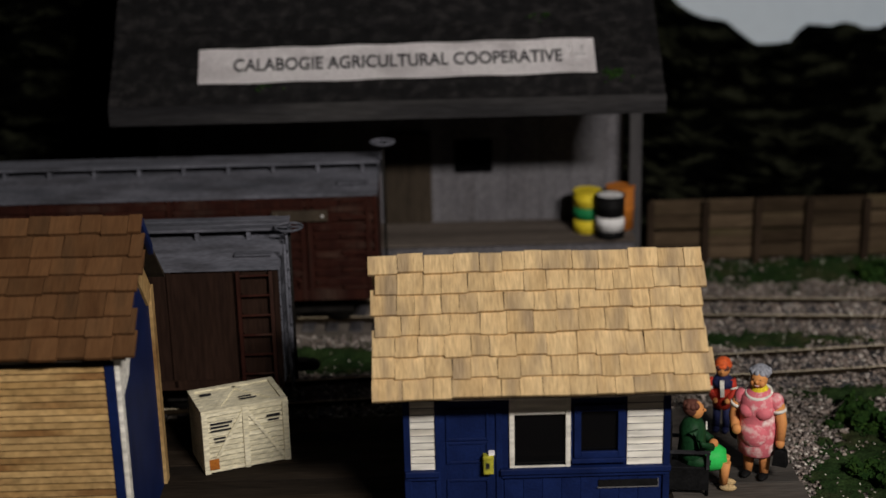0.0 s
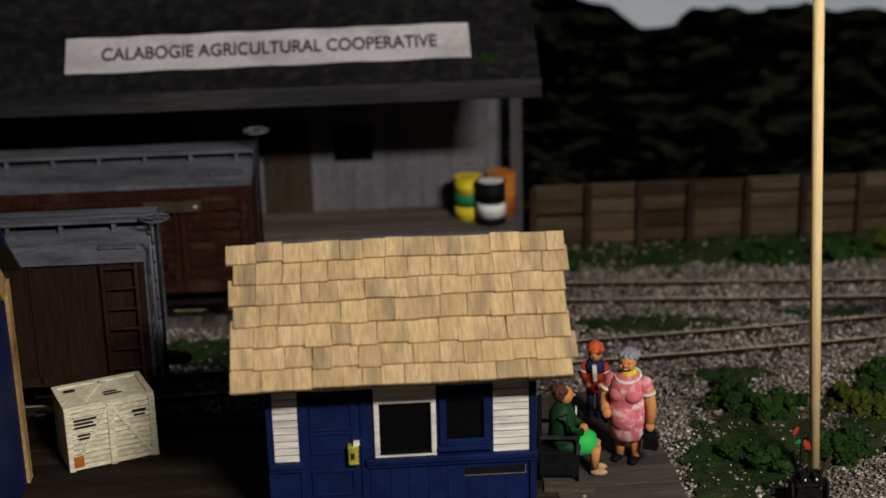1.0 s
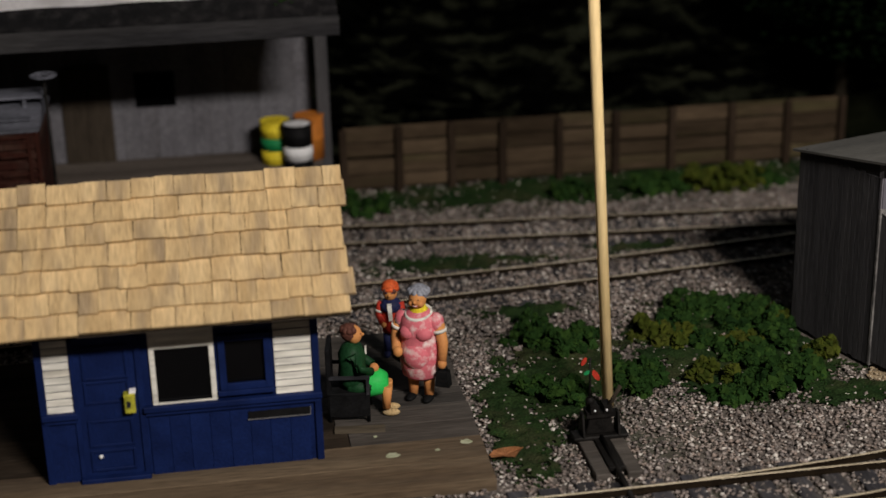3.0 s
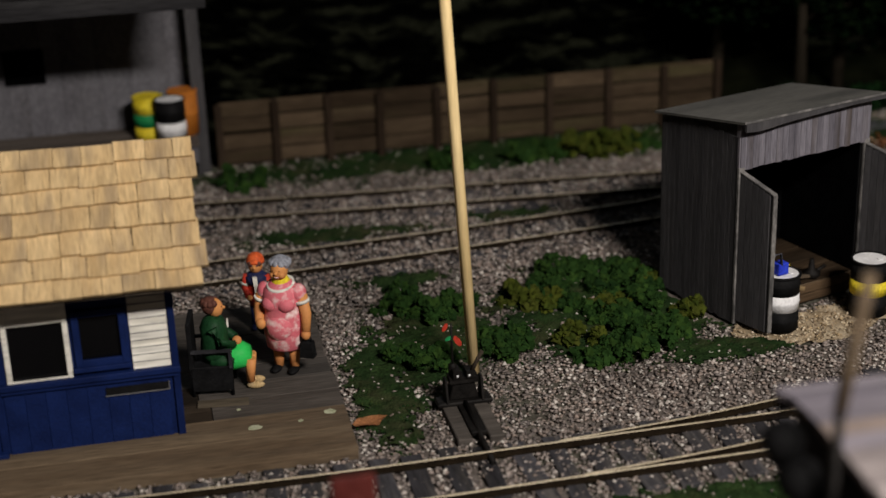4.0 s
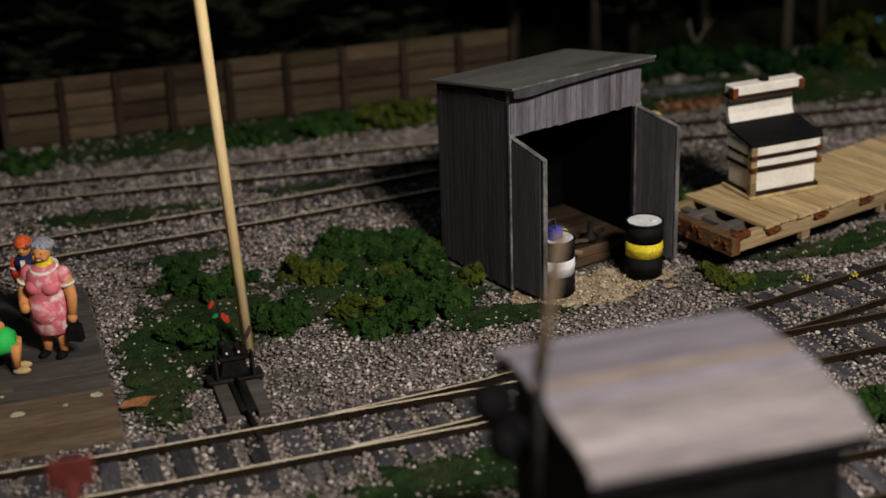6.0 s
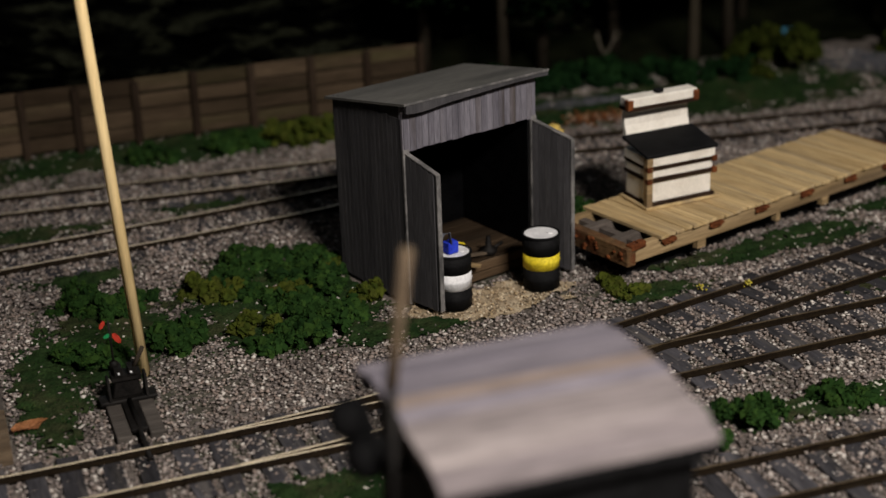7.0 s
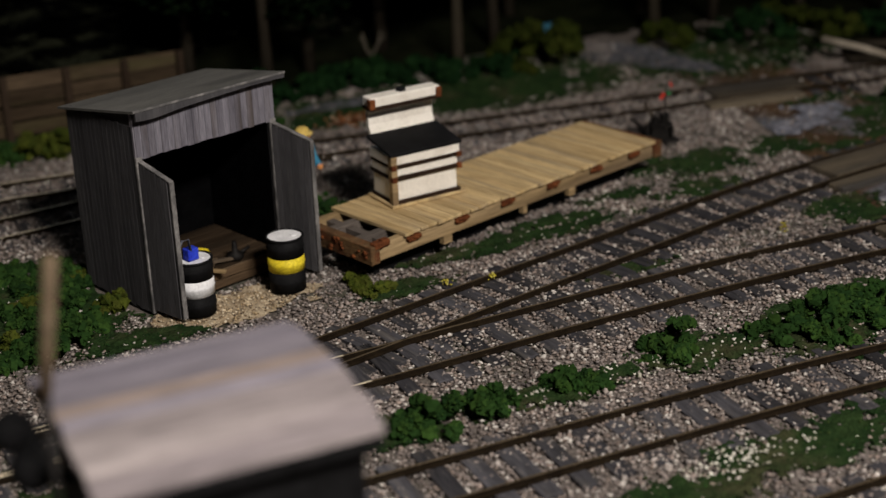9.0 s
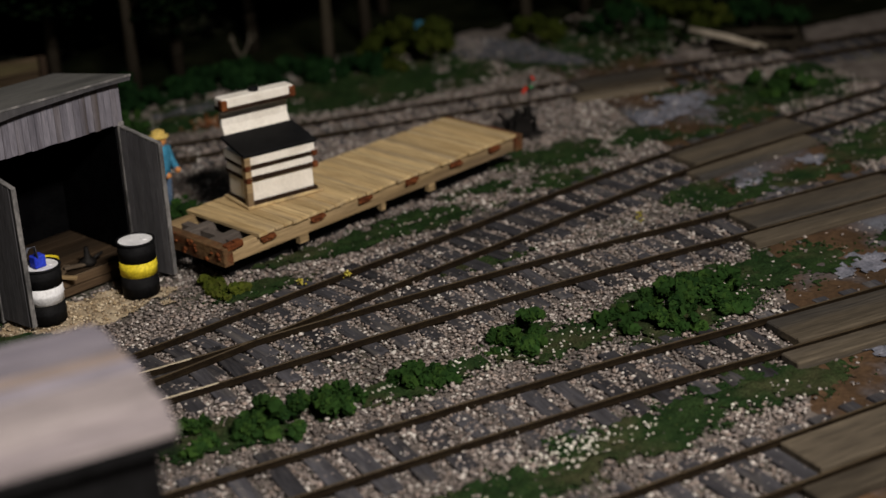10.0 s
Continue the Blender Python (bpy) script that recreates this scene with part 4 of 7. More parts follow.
# ---- barn with a loading dock ----
def build_barn():
    bn = thing("cooperative_barn", "dark weathered barn with a loading dock and a wide roof", "building", (0, 0, 0))
    XL, XR, YW, DZ, DF = -6.0, 4.4, 33.4, 0.99, 31.75
    bm = B()
    box(bm, XL, YW, -0.1, XR, YW + 0.15, 6.0)
    part("front_wall", bm, M["barnwall"], bn)
    rng = random.Random(8)
    bm = B()
    box(bm, 0, -0.03, 0, 0.366, 0, 5.0)
    me = mesh_of("wall_board", bm, M["barnwall"], 0.003)
    for k in range(28):
        if -0.95 < XL + 0.37 * k < -0.1:
            continue
        piece("wall_board", me, bn, place(XL + 0.37 * k, YW, DZ + rng.uniform(-0.02, 0.02)))
    for x in (XL, XR - 0.15):
        bm = B()
        box(bm, x, YW + 0.15, -0.1, x + 0.15, YW + 6, 6.0)
        part("side_wall", bm, M["barnwall"], bn)
    bm = B()
    box(bm, XL, DF + 0.1, 0.55, XR + 0.05, YW, DZ - 0.06)
    part("dock_frame", bm, M["barnwall"], bn)
    for k in range(5):
        bm = B()
        w = (YW - DF) / 5
        box(bm, XL, DF + k * w, DZ - 0.06, XR + 0.08, DF + (k + 1) * w - 0.012, DZ + rng.uniform(-0.006, 0.006))
        part("dock_plank", bm, M["dockwood"], bn, bevel=0.008)
    for x in np.arange(XL + 0.2, XR, 1.6):
        bm = B()
        box(bm, x, DF + 0.15, -0.1, x + 0.2, DF + 0.35, 0.56)
        part("dock_post", bm, M["barndoor"], bn)
    bm = B()
    box(bm, -0.95, YW - 0.09, DZ, 0.08, YW - 0.005, 3.1)
    door = part("sliding_door", bm, M["barndoor"], bn, "brown sliding barn door")
    for x in (-0.95, -0.72, -0.46, -0.2):
        bm = B()
        box(bm, x, YW - 0.11, DZ + 0.02, x + 0.2, YW - 0.09, 3.05)
        part("door_board", bm, M["barndoor"], door)
    bm = B()
    box(bm, 0.6, YW - 0.06, 2.15, 1.45, YW - 0.03, 2.9)
    part("dark_window", bm, M["dark"], bn)
    bm = B()
    box(bm, 4.45, 32.7, -0.1, 4.72, 32.95, 6.4)
    part("corner_post", bm, M["greywood"], bn, "weathered grey corner post", bevel=0.01)
    # roof: front slope with rolled felt strips, fascia, and the back slope
    bm = B()
    ye, ze, sl = 29.7, 4.66, 0.94
    yr = 35.6
    zr = ze + (yr - ye) * sl
    prism(bm, [(ye, ze), (yr, zr), (2 * yr - ye, ze), (2 * yr - ye, ze - 0.12), (yr, zr - 0.12), (ye, ze - 0.12)], XL - 0.22, 4.7)
    roof = part("roof", bm, M["barnroof"], bn)
    n = 9
    for k in range(n):
        ya, yb = ye + (yr - ye) * k / n, ye + (yr - ye) * (k + 1) / n + 0.08
        bm = B()
        za, zb = ze + (ya - ye) * sl, ze + (yb - ye) * sl
        prism(bm, [(ya, za + 0.002), (ya, za + 0.045), (yb, zb + 0.012), (yb, zb + 0.002)], XL - 0.25 + 0.01 * (k % 2), 4.73 - 0.012 * (k % 3))
        part("felt_strip", bm, M["barnroof"], roof)
    bm = B()
    box(bm, XL - 0.25, ye - 0.06, ze - 0.36, 4.75, ye + 0.02, ze + 0.02)
    part("fascia", bm, M["fascia"], bn, "grey fascia board", bevel=0.01)


build_barn()


def build_sign():
    """A printed sign on the barn roof."""
    sg = thing("roof_sign", "long white sign with black lettering on the barn roof", "sign", (-4.5, 29.98, 5.0))
    pitch = math.degrees(math.atan(0.94))
    W_, H_ = 7.9, 0.84
    m = Matrix.Rotation(math.radians(pitch), 4, "X") @ Matrix.Rotation(math.radians(0.5), 4, "Z")
    bm = B()
    nx = 40
    top = [bm.verts.new(m @ Vector((W_ * i / nx, H_ + 0.012 * math.sin(i * 0.9), 0.05))) for i in range(nx + 1)]
    bot = [bm.verts.new(m @ Vector((W_ * i / nx, 0.012 * math.sin(i * 0.7 + 1), 0.05))) for i in range(nx + 1)]
    for i in range(nx):
        bm.faces.new((bot[i], bot[i + 1], top[i + 1], top[i]))
    bmesh.ops.solidify(bm, geom=bm.faces[:], thickness=0.02)
    part("board", bm, M["paper"], sg, "white printed board with grimy edges")
    cu = bpy.data.curves.new("lettering", "FONT")
    cu.body = "CALABOGIE AGRICULTURAL COOPERATIVE"
    cu.size, cu.align_x, cu.align_y, cu.extrude = 0.37, "CENTER", "CENTER", 0.004
    cu.offset = 0.006
    tmp = bpy.data.objects.new("lettering_curve", cu)
    me = bpy.data.meshes.new_from_object(tmp)
    bpy.data.objects.remove(tmp)
    w = max(v.co.x for v in me.vertices) - min(v.co.x for v in me.vertices)
    me.transform(Matrix.Diagonal((6.55 / w * U, 1.12 * U, U, 1)))
    me.materials.append(M["ink"])
    ob = new("lettering", me)
    ob.parent = sg
    ob.matrix_local = m @ place(W_ / 2 + 0.02, H_ / 2 - 0.01, 0.062)
    # smudged print at the end of the board
    for x, y, w_, h_ in ((7.35, 0.5, 0.1, 0.2), (7.5, 0.42, 0.22, 0.05), (7.45, 0.3, 0.26, 0.04), (7.62, 0.52, 0.06, 0.16), (7.35, 0.16, 0.3, 0.03)):
        bm = B()
        box(bm, x, y, 0.052, x + w_, y + h_, 0.056, m)
        part("smudge_bar", bm, M["smudge"], sg, "faint grey smudge")


build_sign()
rngm = np.random.default_rng(61)
for x, up, n in ((3.75, 0.45, 60), (2.4, 1.9, 18), (-3.2, 0.35, 14), (3.2, 2.6, 16)):
    c = np.stack([x + rngm.normal(0, 0.13, n), 29.7 + up * 0.73 + rngm.normal(0, 0.05, n), np.zeros(n)], 1)
    c[:, 2] = 4.72 + (c[:, 1] - 29.7) * 0.94
    tagged(crumbs("moss_tuft", c, rngm.uniform(0.02, 0.05, n), M["leaf"], 62), "small tuft of green moss on the barn roof", "moss", group="moss tufts")


# ---- drums ----
def drum(at, bands, label, group="oil drums", h=0.93, r=0.31, lid="drumwhite"):
    """bands: (material, bottom, top) up the drum."""
    d = thing("oil_drum", label, "drum", at, group=group)
    for mname, z0, z1 in bands:
        bm = B()
        lathe(bm, [(r, z0), (r, z1)] if z1 - z0 < 0.2 else [(r, z0), (r, (z0 + z1) / 2 - 0.02), (r + 0.012, (z0 + z1) / 2), (r, (z0 + z1) / 2 + 0.02), (r, z1)], n=28)
        part("shell_band", bm, M[mname], d)
    bm = B()
    lathe(bm, [(r, h - 0.02), (r + 0.016, h - 0.01), (r + 0.016, h + 0.02), (r - 0.02, h + 0.02), (r - 0.03, h - 0.005)], n=28)
    part("rim", bm, M[bands[-1][0]], d)
    bm = B()
    lathe(bm, [(r - 0.02, h - 0.006), (r - 0.025, h + 0.006)], n=28)
    lathe(bm, [(0.05, h + 0.006), (0.05, h + 0.025)], cx=0.14, cy=-0.05, n=10)
    part("lid", bm, M[lid], d, "chalky white lid" if lid == "drumwhite" else "")
    return d


drum((3.95, 32.0, 1.0), [("black", 0, 0.18), ("drumwhite", 0.18, 0.48), ("black", 0.48, 0.93)], "black oil drum with a white band on the dock", h=0.93)
drum((3.5, 32.45, 0.98), [("yellow", 0, 0.32), ("green_p", 0.32, 0.6), ("yellow", 0.6, 0.93)], "yellow oil drum with a green band on the dock", lid="yellow")
drum((4.24, 32.62, 1.0), [("orange", 0, 0.93)], "rusty orange oil drum on the dock", lid="orange")
drum((13.14, 21.76, 0.03), [("black", 0, 0.34), ("drumwhite", 0.34, 0.62), ("black", 0.62, 0.93)], "black oil drum with a white band by the shed door")
drum((14.78, 21.9, 0.03), [("black", 0, 0.36), ("yellow", 0.36, 0.61), ("black", 0.61, 0.93)], "black oil drum with a yellow band by the shed door")


# ---- plank fence ----
def build_fence():
    fe = thing("plank_fence", "weathered brown horizontal plank fence with dark posts", "fence", (0, 33.0, 0))
    xs = [4.98, 6.22, 7.4, 8.55, 9.85, 11.15, 12.46, 13.87, 15.2, 16.5]
    rng = random.Random(3)
    for a, b in zip(xs, xs[1:]):
        for k in range(4):
            bm = B()
            j = [rng.uniform(-0.02, 0.02) for _ in range(4)]
            box(bm, a + 0.01, 0.02 + rng.uniform(0, 0.02), 0.05 + 0.36 * k + j[0], b - 0.01, 0.1, 0.37 + 0.36 * k + 0.6 * j[1])
            part("plank", bm, M["fence"], fe, bevel=0.01)
    for x in xs:
        bm = B()
        box(bm, x - 0.08, -0.12, -0.1, x + 0.08, 0.02, 1.46 + rng.uniform(-0.05, 0.03))
        part("post", bm, M["fencepost"], fe, bevel=0.012)


build_fence()


# ---- open shed ----
def build_shed():
    sh = thing("oil_shed", "weathered grey board shed with two open doors", "shed", (12.5, 22.14, 0.0), 17.3)
    Wd, Dp, HF, HB = 2.74, 2.0, 3.45, 3.12
    bm = B()
    prism(bm, [(0, 0), (Dp, 0), (Dp, HB), (0, HF)], 0, 0.07)
    part("side_wall", bm, M["greywood"], sh)
    bm = B()
    prism(bm, [(0, 0), (Dp, 0), (Dp, HB), (0, HF)], Wd - 0.07, Wd)
    part("side_wall", bm, M["greywood"], sh)
    bm = B()
    box(bm, 0.07, Dp - 0.07, 0, Wd - 0.07, Dp, HB)
    part("back_wall", bm, M["greywood"], sh)
    rng = random.Random(9)
    b1 = B()
    box(b1, -0.02, 0, 0, 0, 0.115, 3.2)
    me = mesh_of("side_board", b1, M["greywood"], 0.004)
    for k in range(16):
        piece("side_board", me, sh, place(0, 0.02 + 0.122 * k, rng.uniform(-0.02, 0.02)))
    bm = B()
    box(bm, -0.02, -0.03, 2.68, Wd + 0.02, 0.05, HF - 0.02)
    hd = part("header", bm, M["header_grey"], sh)
    b1 = B()
    box(b1, 0, -0.018, 2.66, 0.118, 0, HF - 0.04)
    me = mesh_of("header_board", b1, M["header_grey"], 0.004)
    for k in range(22):
        piece("header_board", me, sh, place(0.0 + 0.122 * k, -0.03, rng.uniform(-0.015, 0.01)))
    for x in (-0.03, Wd - 0.09):
        bm = B()
        box(bm, x, -0.05, 0, x + 0.12, 0.0, 2.7)
        part("corner_trim", bm, M["edge_worn"], sh, "pale worn corner strip", bevel=0.006)
    bm = B()
    prism(bm, [(-0.22, HF + 0.02), (-0.22, HF + 0.06), (Dp + 0.08, HB + 0.04), (Dp + 0.08, HB)], -0.1, Wd + 0.16)
    roof = part("roof", bm, M["barnroof2"], sh, "grey-green felt roof")
    bm = B()
    box(bm, -0.1, -0.232, HF + 0.03, Wd + 0.16, -0.218, HF + 0.064)
    part("worn_lip", bm, M["edge_worn"], roof, "pale worn roof edge")
    bm = B()
    nseg = 20
    outline = [(-0.06 + (Wd + 0.2) * i / nseg, HF + 0.02) for i in range(nseg + 1)]
    low = [(x, HF - 0.05 - 0.07 * math.exp(-((x - 0.15) / 0.5) ** 2) - 0.02 * math.sin(x * 2)) for x, _ in outline][::-1]
    prism(bm, outline + low, -0.23, -0.19, "y")
    part("sagging_fascia", bm, M["greywood"], sh, "warped grey fascia strip")
    bm = B()
    box(bm, 0.07, 0.06, 0.0, Wd - 0.07, Dp - 0.07, 0.3)
    part("inner_floor", bm, M["deck"], sh)
    # doors, hinged at the front corners and swung out
    for hinge, ang, w, drop in ((0.04, -84, 0.72, 0.2), (Wd - 0.04, -78, 0.82, 0.2)):
        piv = part("door", simple(lambda b: prism(b, [(0, 0.08), (w, 0.08), (w, 2.62 - drop), (0, 2.62)], -0.03, 0.03, "y")), M["greywood"], sh, "open grey board door")
        piv.matrix_local = place(hinge, -0.05, 0, 0, 0, ang)
        for z in (0.3, 1.35, 2.4 - drop):
            part("ledge", simple(lambda b: box(b, 0.03, 0.03, z, w - 0.03, 0.06, z + 0.14)), M["greywood"], piv)
        for k in range(int(w / 0.13)):
            part("door_board", simple(lambda b: box(b, 0.005 + k * 0.13, -0.045, 0.07, 0.125 + k * 0.13, -0.03, 2.61 - drop * (k + 1) * 0.13 / w)), M["greywood"], piv)
        part("edge_strip", simple(lambda b: box(b, w - 0.01, -0.046, 0.08, w + 0.01, 0.04, 2.62 - drop)), M["edge_worn"], piv, "pale worn door edge")
        part("top_strip", simple(lambda b: prism(b, [(0, 2.62), (w, 2.62 - drop), (w, 2.64 - drop), (0, 2.64)], -0.046, 0.04, "y")), M["edge_worn"], piv, "pale worn door edge")
        part("brace", simple(lambda b: prism(b, [(0.05, 1.55), (w - 0.04, 1.2), (w - 0.04, 1.28), (0.05, 1.63)], 0.03, 0.055, "y")), M["greywood"], piv)
    # added near-black panels: the shade inside the shed put into colour
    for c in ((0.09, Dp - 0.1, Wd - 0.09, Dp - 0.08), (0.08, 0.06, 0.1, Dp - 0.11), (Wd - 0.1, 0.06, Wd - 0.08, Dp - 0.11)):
        part("lining_panel", simple(lambda b: box(b, c[0], c[1], 0.3, c[2], c[3], HB - 0.05)), M["dark"], sh, "near-black panel for the shade inside the shed")
    # timbers and scrap lying inside
    bm = B()
    box(bm, 0.12, -0.02, 0.0, Wd - 0.12, 0.05, 0.14)
    part("door_sill", bm, M["sillwood"], sh, "brown timber sill", bevel=0.012)
    bm = B()
    box(bm, 0.12, 0.0, 0.15, Wd - 0.12, 0.05, 0.3)
    part("door_sill", bm, M["sillwood"], sh, "brown timber sill", bevel=0.012)
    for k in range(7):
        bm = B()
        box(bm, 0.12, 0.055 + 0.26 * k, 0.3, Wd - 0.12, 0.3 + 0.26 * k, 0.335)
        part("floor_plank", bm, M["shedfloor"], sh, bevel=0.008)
    return sh


M["strapbrown"] = material("dark_brown_strap", (0.014, 0.008, 0.005), (0.028, 0.016, 0.01), 3, 0.7, 0.3, spec=0.06)
M["sillwood"] = material("brown_shed_timber", (0.05, 0.031, 0.017), (0.105, 0.068, 0.038), 2, 0.85, 0.45, (0.12, 1.4, 1.4), 0.15, 18, stain=(0.04, 0.028, 0.016), stain_amount=0.5)
# floorboards much darker than the brown sill timbers
M["shedfloor"] = material("dark_floorboard", (0.018, 0.012, 0.0075), (0.045, 0.03, 0.018), 2, 0.85, 0.5, (0.12, 1.4, 1.4), 0.25, 18, stain=(0.01, 0.008, 0.006), stain_amount=0.7, spec=0.04)
M["barnroof2"] = material("grey_green_felt", (0.085, 0.083, 0.076), (0.135, 0.13, 0.118), 1.1, 0.9, 0.3, (0.35, 1.2, 1.2), fine=16, stain=(0.05, 0.049, 0.046), stain_scale=0.9, stain_amount=0.7, speck=0.16, spec=0.05)
build_shed()


# ---- flat car ----
def build_flatcar():
    fc = thing("flat_car", "pale timber flat car with rusty fittings and missing end planks", "flat car", (16.75, 21.4, 0.0), 16.7)
    L, Wd, ZD = 6.65, 1.93, 0.76
    rng = random.Random(14)
    n = 34
    for k in range(n):
        bm = B()
        x = L * k / n
        box(bm, x, -0.02 + rng.uniform(-0.02, 0.02), ZD - 0.06, x + L / n - 0.014, Wd + 0.02 + rng.uniform(-0.02, 0.02), ZD + rng.uniform(-0.008, 0.006))
        part("deck_plank", bm, M["flatdeck"], fc, bevel=0.006)
    for y in (0.045, Wd - 0.2):
        bm = B()
        box(bm, -0.72, y, ZD - 0.36, L, y + 0.16, ZD - 0.065)
        part("side_sill", bm, M["flatside"], fc, "pale side sill", bevel=0.012)
    for y in (0.5, 1.2):
        bm = B()
        box(bm, -0.6, y, ZD - 0.34, L - 0.1, y + 0.18, ZD - 0.07)
        part("centre_sill", bm, M["dockwood"], fc, bevel=0.012)
    for x in (-0.78, L - 0.02):
        bm = B()
        box(bm, x, -0.04, ZD - 0.36, x + 0.2, Wd + 0.04, ZD - 0.03)
        part("end_beam", bm, M["rustbeam"], fc, "worn rust-stained end beam", bevel=0.015)
    for x in (-0.3, 2.2, 4.6):
        bm = B()
        box(bm, x, 0.16, ZD - 0.38, x + 0.16, Wd - 0.16, ZD - 0.12)
        part("cross_bearer", bm, M["dockwood"], fc)
    for x in (0.1, 1.25, 2.4, 3.6, 4.8, 5.9):
        bm = B()
        box(bm, x, -0.01, ZD - 0.19, x + 0.24, 0.05, ZD - 0.1)
        box(bm, x - 0.03, -0.02, ZD - 0.12, x + 0.27, 0.05, ZD - 0.09)
        for dx in (-0.02, 0.06, 0.13, 0.2, 0.26):
            ball(bm, (x + dx, -0.01, ZD - 0.14 + rng.uniform(-0.04, 0.03)), (0.04, 0.03, 0.035), seg=6)
        part("stake_pocket", bm, M["rust"], fc, "rusty stake pocket")
    for x, w in ((0.95, 0.2), (2.95, 0.1), (4.2, 0.16)):
        bm = B()
        box(bm, x, 0.04, 0.26, x + w, 0.15, ZD - 0.35)
        part("sill_block", bm, M["flatside"], fc)
    for k in range(16):
        bm = B()
        y, z, q = rng.uniform(0.0, Wd), ZD - 0.2 + rng.uniform(-0.13, 0.13), rng.uniform(0.6, 1.3)
        ball(bm, (-0.79, y, z), (0.025, 0.05 * q, 0.035 * q), seg=6)
        part("rusty_bolt", bm, M["rust"], fc)
    for x, y in ((-0.7, 0.0), (-0.55, 0.02), (-0.75, Wd - 0.1)):
        bm = B()
        box(bm, x, y - 0.05, ZD - 0.1, x + 0.22, y + 0.1, ZD + 0.02)
        part("corner_iron", bm, M["rust"], fc, bevel=0.02)
    # black block added to give the dark shade beneath the car
    bm = B()
    box(bm, -0.3, 0.5, -0.1, L - 0.3, Wd - 0.4, ZD - 0.36)
    part("underframe", bm, M["black"], fc, "black block added for the shade under the flat car")
    return fc


build_flatcar()


def build_trunk():
    tk = thing("open_trunk", "white chest with black bands and brown corners, lid open", "chest", (17.12, 22.6, 0.77), 5)
    W_, D_, H_ = 1.38, 0.8, 1.0
    bm = B()
    box(bm, -0.06, -0.08, 0, W_ + 0.1, D_ + 0.05, 0.05)
    part("base_board", bm, M["flatdeck"], tk, bevel=0.01)
    for z0, z1, g in ((0.08, 0.5, 0.0), (0.55, 0.72, 0.02), (0.77, 0.96, 0.05)):
        bm = B()
        box(bm, 0.03 - g, 0.03 - g, z0, W_ - 0.03 + g, D_ - 0.03, z1)
        for v in bm.verts:
            v.co.z += 0.02 * math.sin(v.co.x * 3)
        part("white_panel", bm, M["chest"], tk, bevel=0.02)
    for z in (0.04, 0.49, 0.71):
        bm = B()
        box(bm, 0, -0.035, z, W_ + 0.01, D_, z + 0.07)
        part("dark_band", bm, M["strapbrown"], tk, "dark brown band", bevel=0.008)
    bm = B()
    prism(bm, [(-0.05, 0.94), (D_, 1.1), (D_, 1.16), (-0.05, 1.0)], -0.05, W_ + 0.05)
    part("black_top", bm, M["black"], tk, "black felt top", bevel=0.01)
    for x in (-0.03, W_ - 0.06):
        for z in (0.47, 0.69):
            bm = B()
            box(bm, x, -0.06, z, x + 0.1, 0.06, z + 0.1)
            part("corner_iron", bm, M["rust"], tk, "brown corner", bevel=0.01)
    bm = B()
    box(bm, -0.03, -0.04, 0, 0.09, 0.09, 0.95)
    part("corner_post", bm, M["flatside"], tk, bevel=0.01)
    # lid standing open at the back
    bm = B()
    n = 12
    prof = [(D_ - 0.02, 1.1), (D_ + 0.07, 1.3), (D_ + 0.08, 1.5), (D_ + 0.02, 1.66), (D_ + 0.1, 1.66), (D_ + 0.16, 1.5), (D_ + 0.15, 1.3), (D_ + 0.06, 1.1)]
    prism(bm, prof, 0.05, W_)
    lid = part("lid", bm, M["chest"], tk, "white open lid")
    bm = B()
    box(bm, -0.02, D_ - 0.18, 1.68, W_ + 0.04, D_ + 0.12, 1.86)
    part("lid_edge", bm, M["chest"], lid, bevel=0.02)
    bm = B()
    box(bm, -0.03, D_ - 0.2, 1.63, W_ + 0.05, D_ + 0.13, 1.69)
    part("lid_band", bm, M["strapbrown"], lid)
    for x in (-0.05, W_ - 0.06):
        bm = B()
        box(bm, x, D_ - 0.22, 1.66, x + 0.11, D_ - 0.08, 1.84)
        part("lid_corner", bm, M["rust"], lid, bevel=0.01)
    bm = B()
    lathe(bm, [(0.09, 1.84), (0.09, 1.91), (0.05, 1.92)], cx=W_ / 2, cy=D_ - 0.02, n=12)
    part("lid_catch", bm, M["black"], lid)


build_trunk()


# ---- pole and switch stand ----
bm = B()
tube(bm, [(7.95, 21.45, -0.1), (7.74, 21.42, 4.2), (7.53, 21.4, 8.6)], 0.088, 14, ends=0.08)
tagged(part("flag_pole", bm, M["pole"]), "tall pale yellow wooden pole standing by the switch stand", "pole")


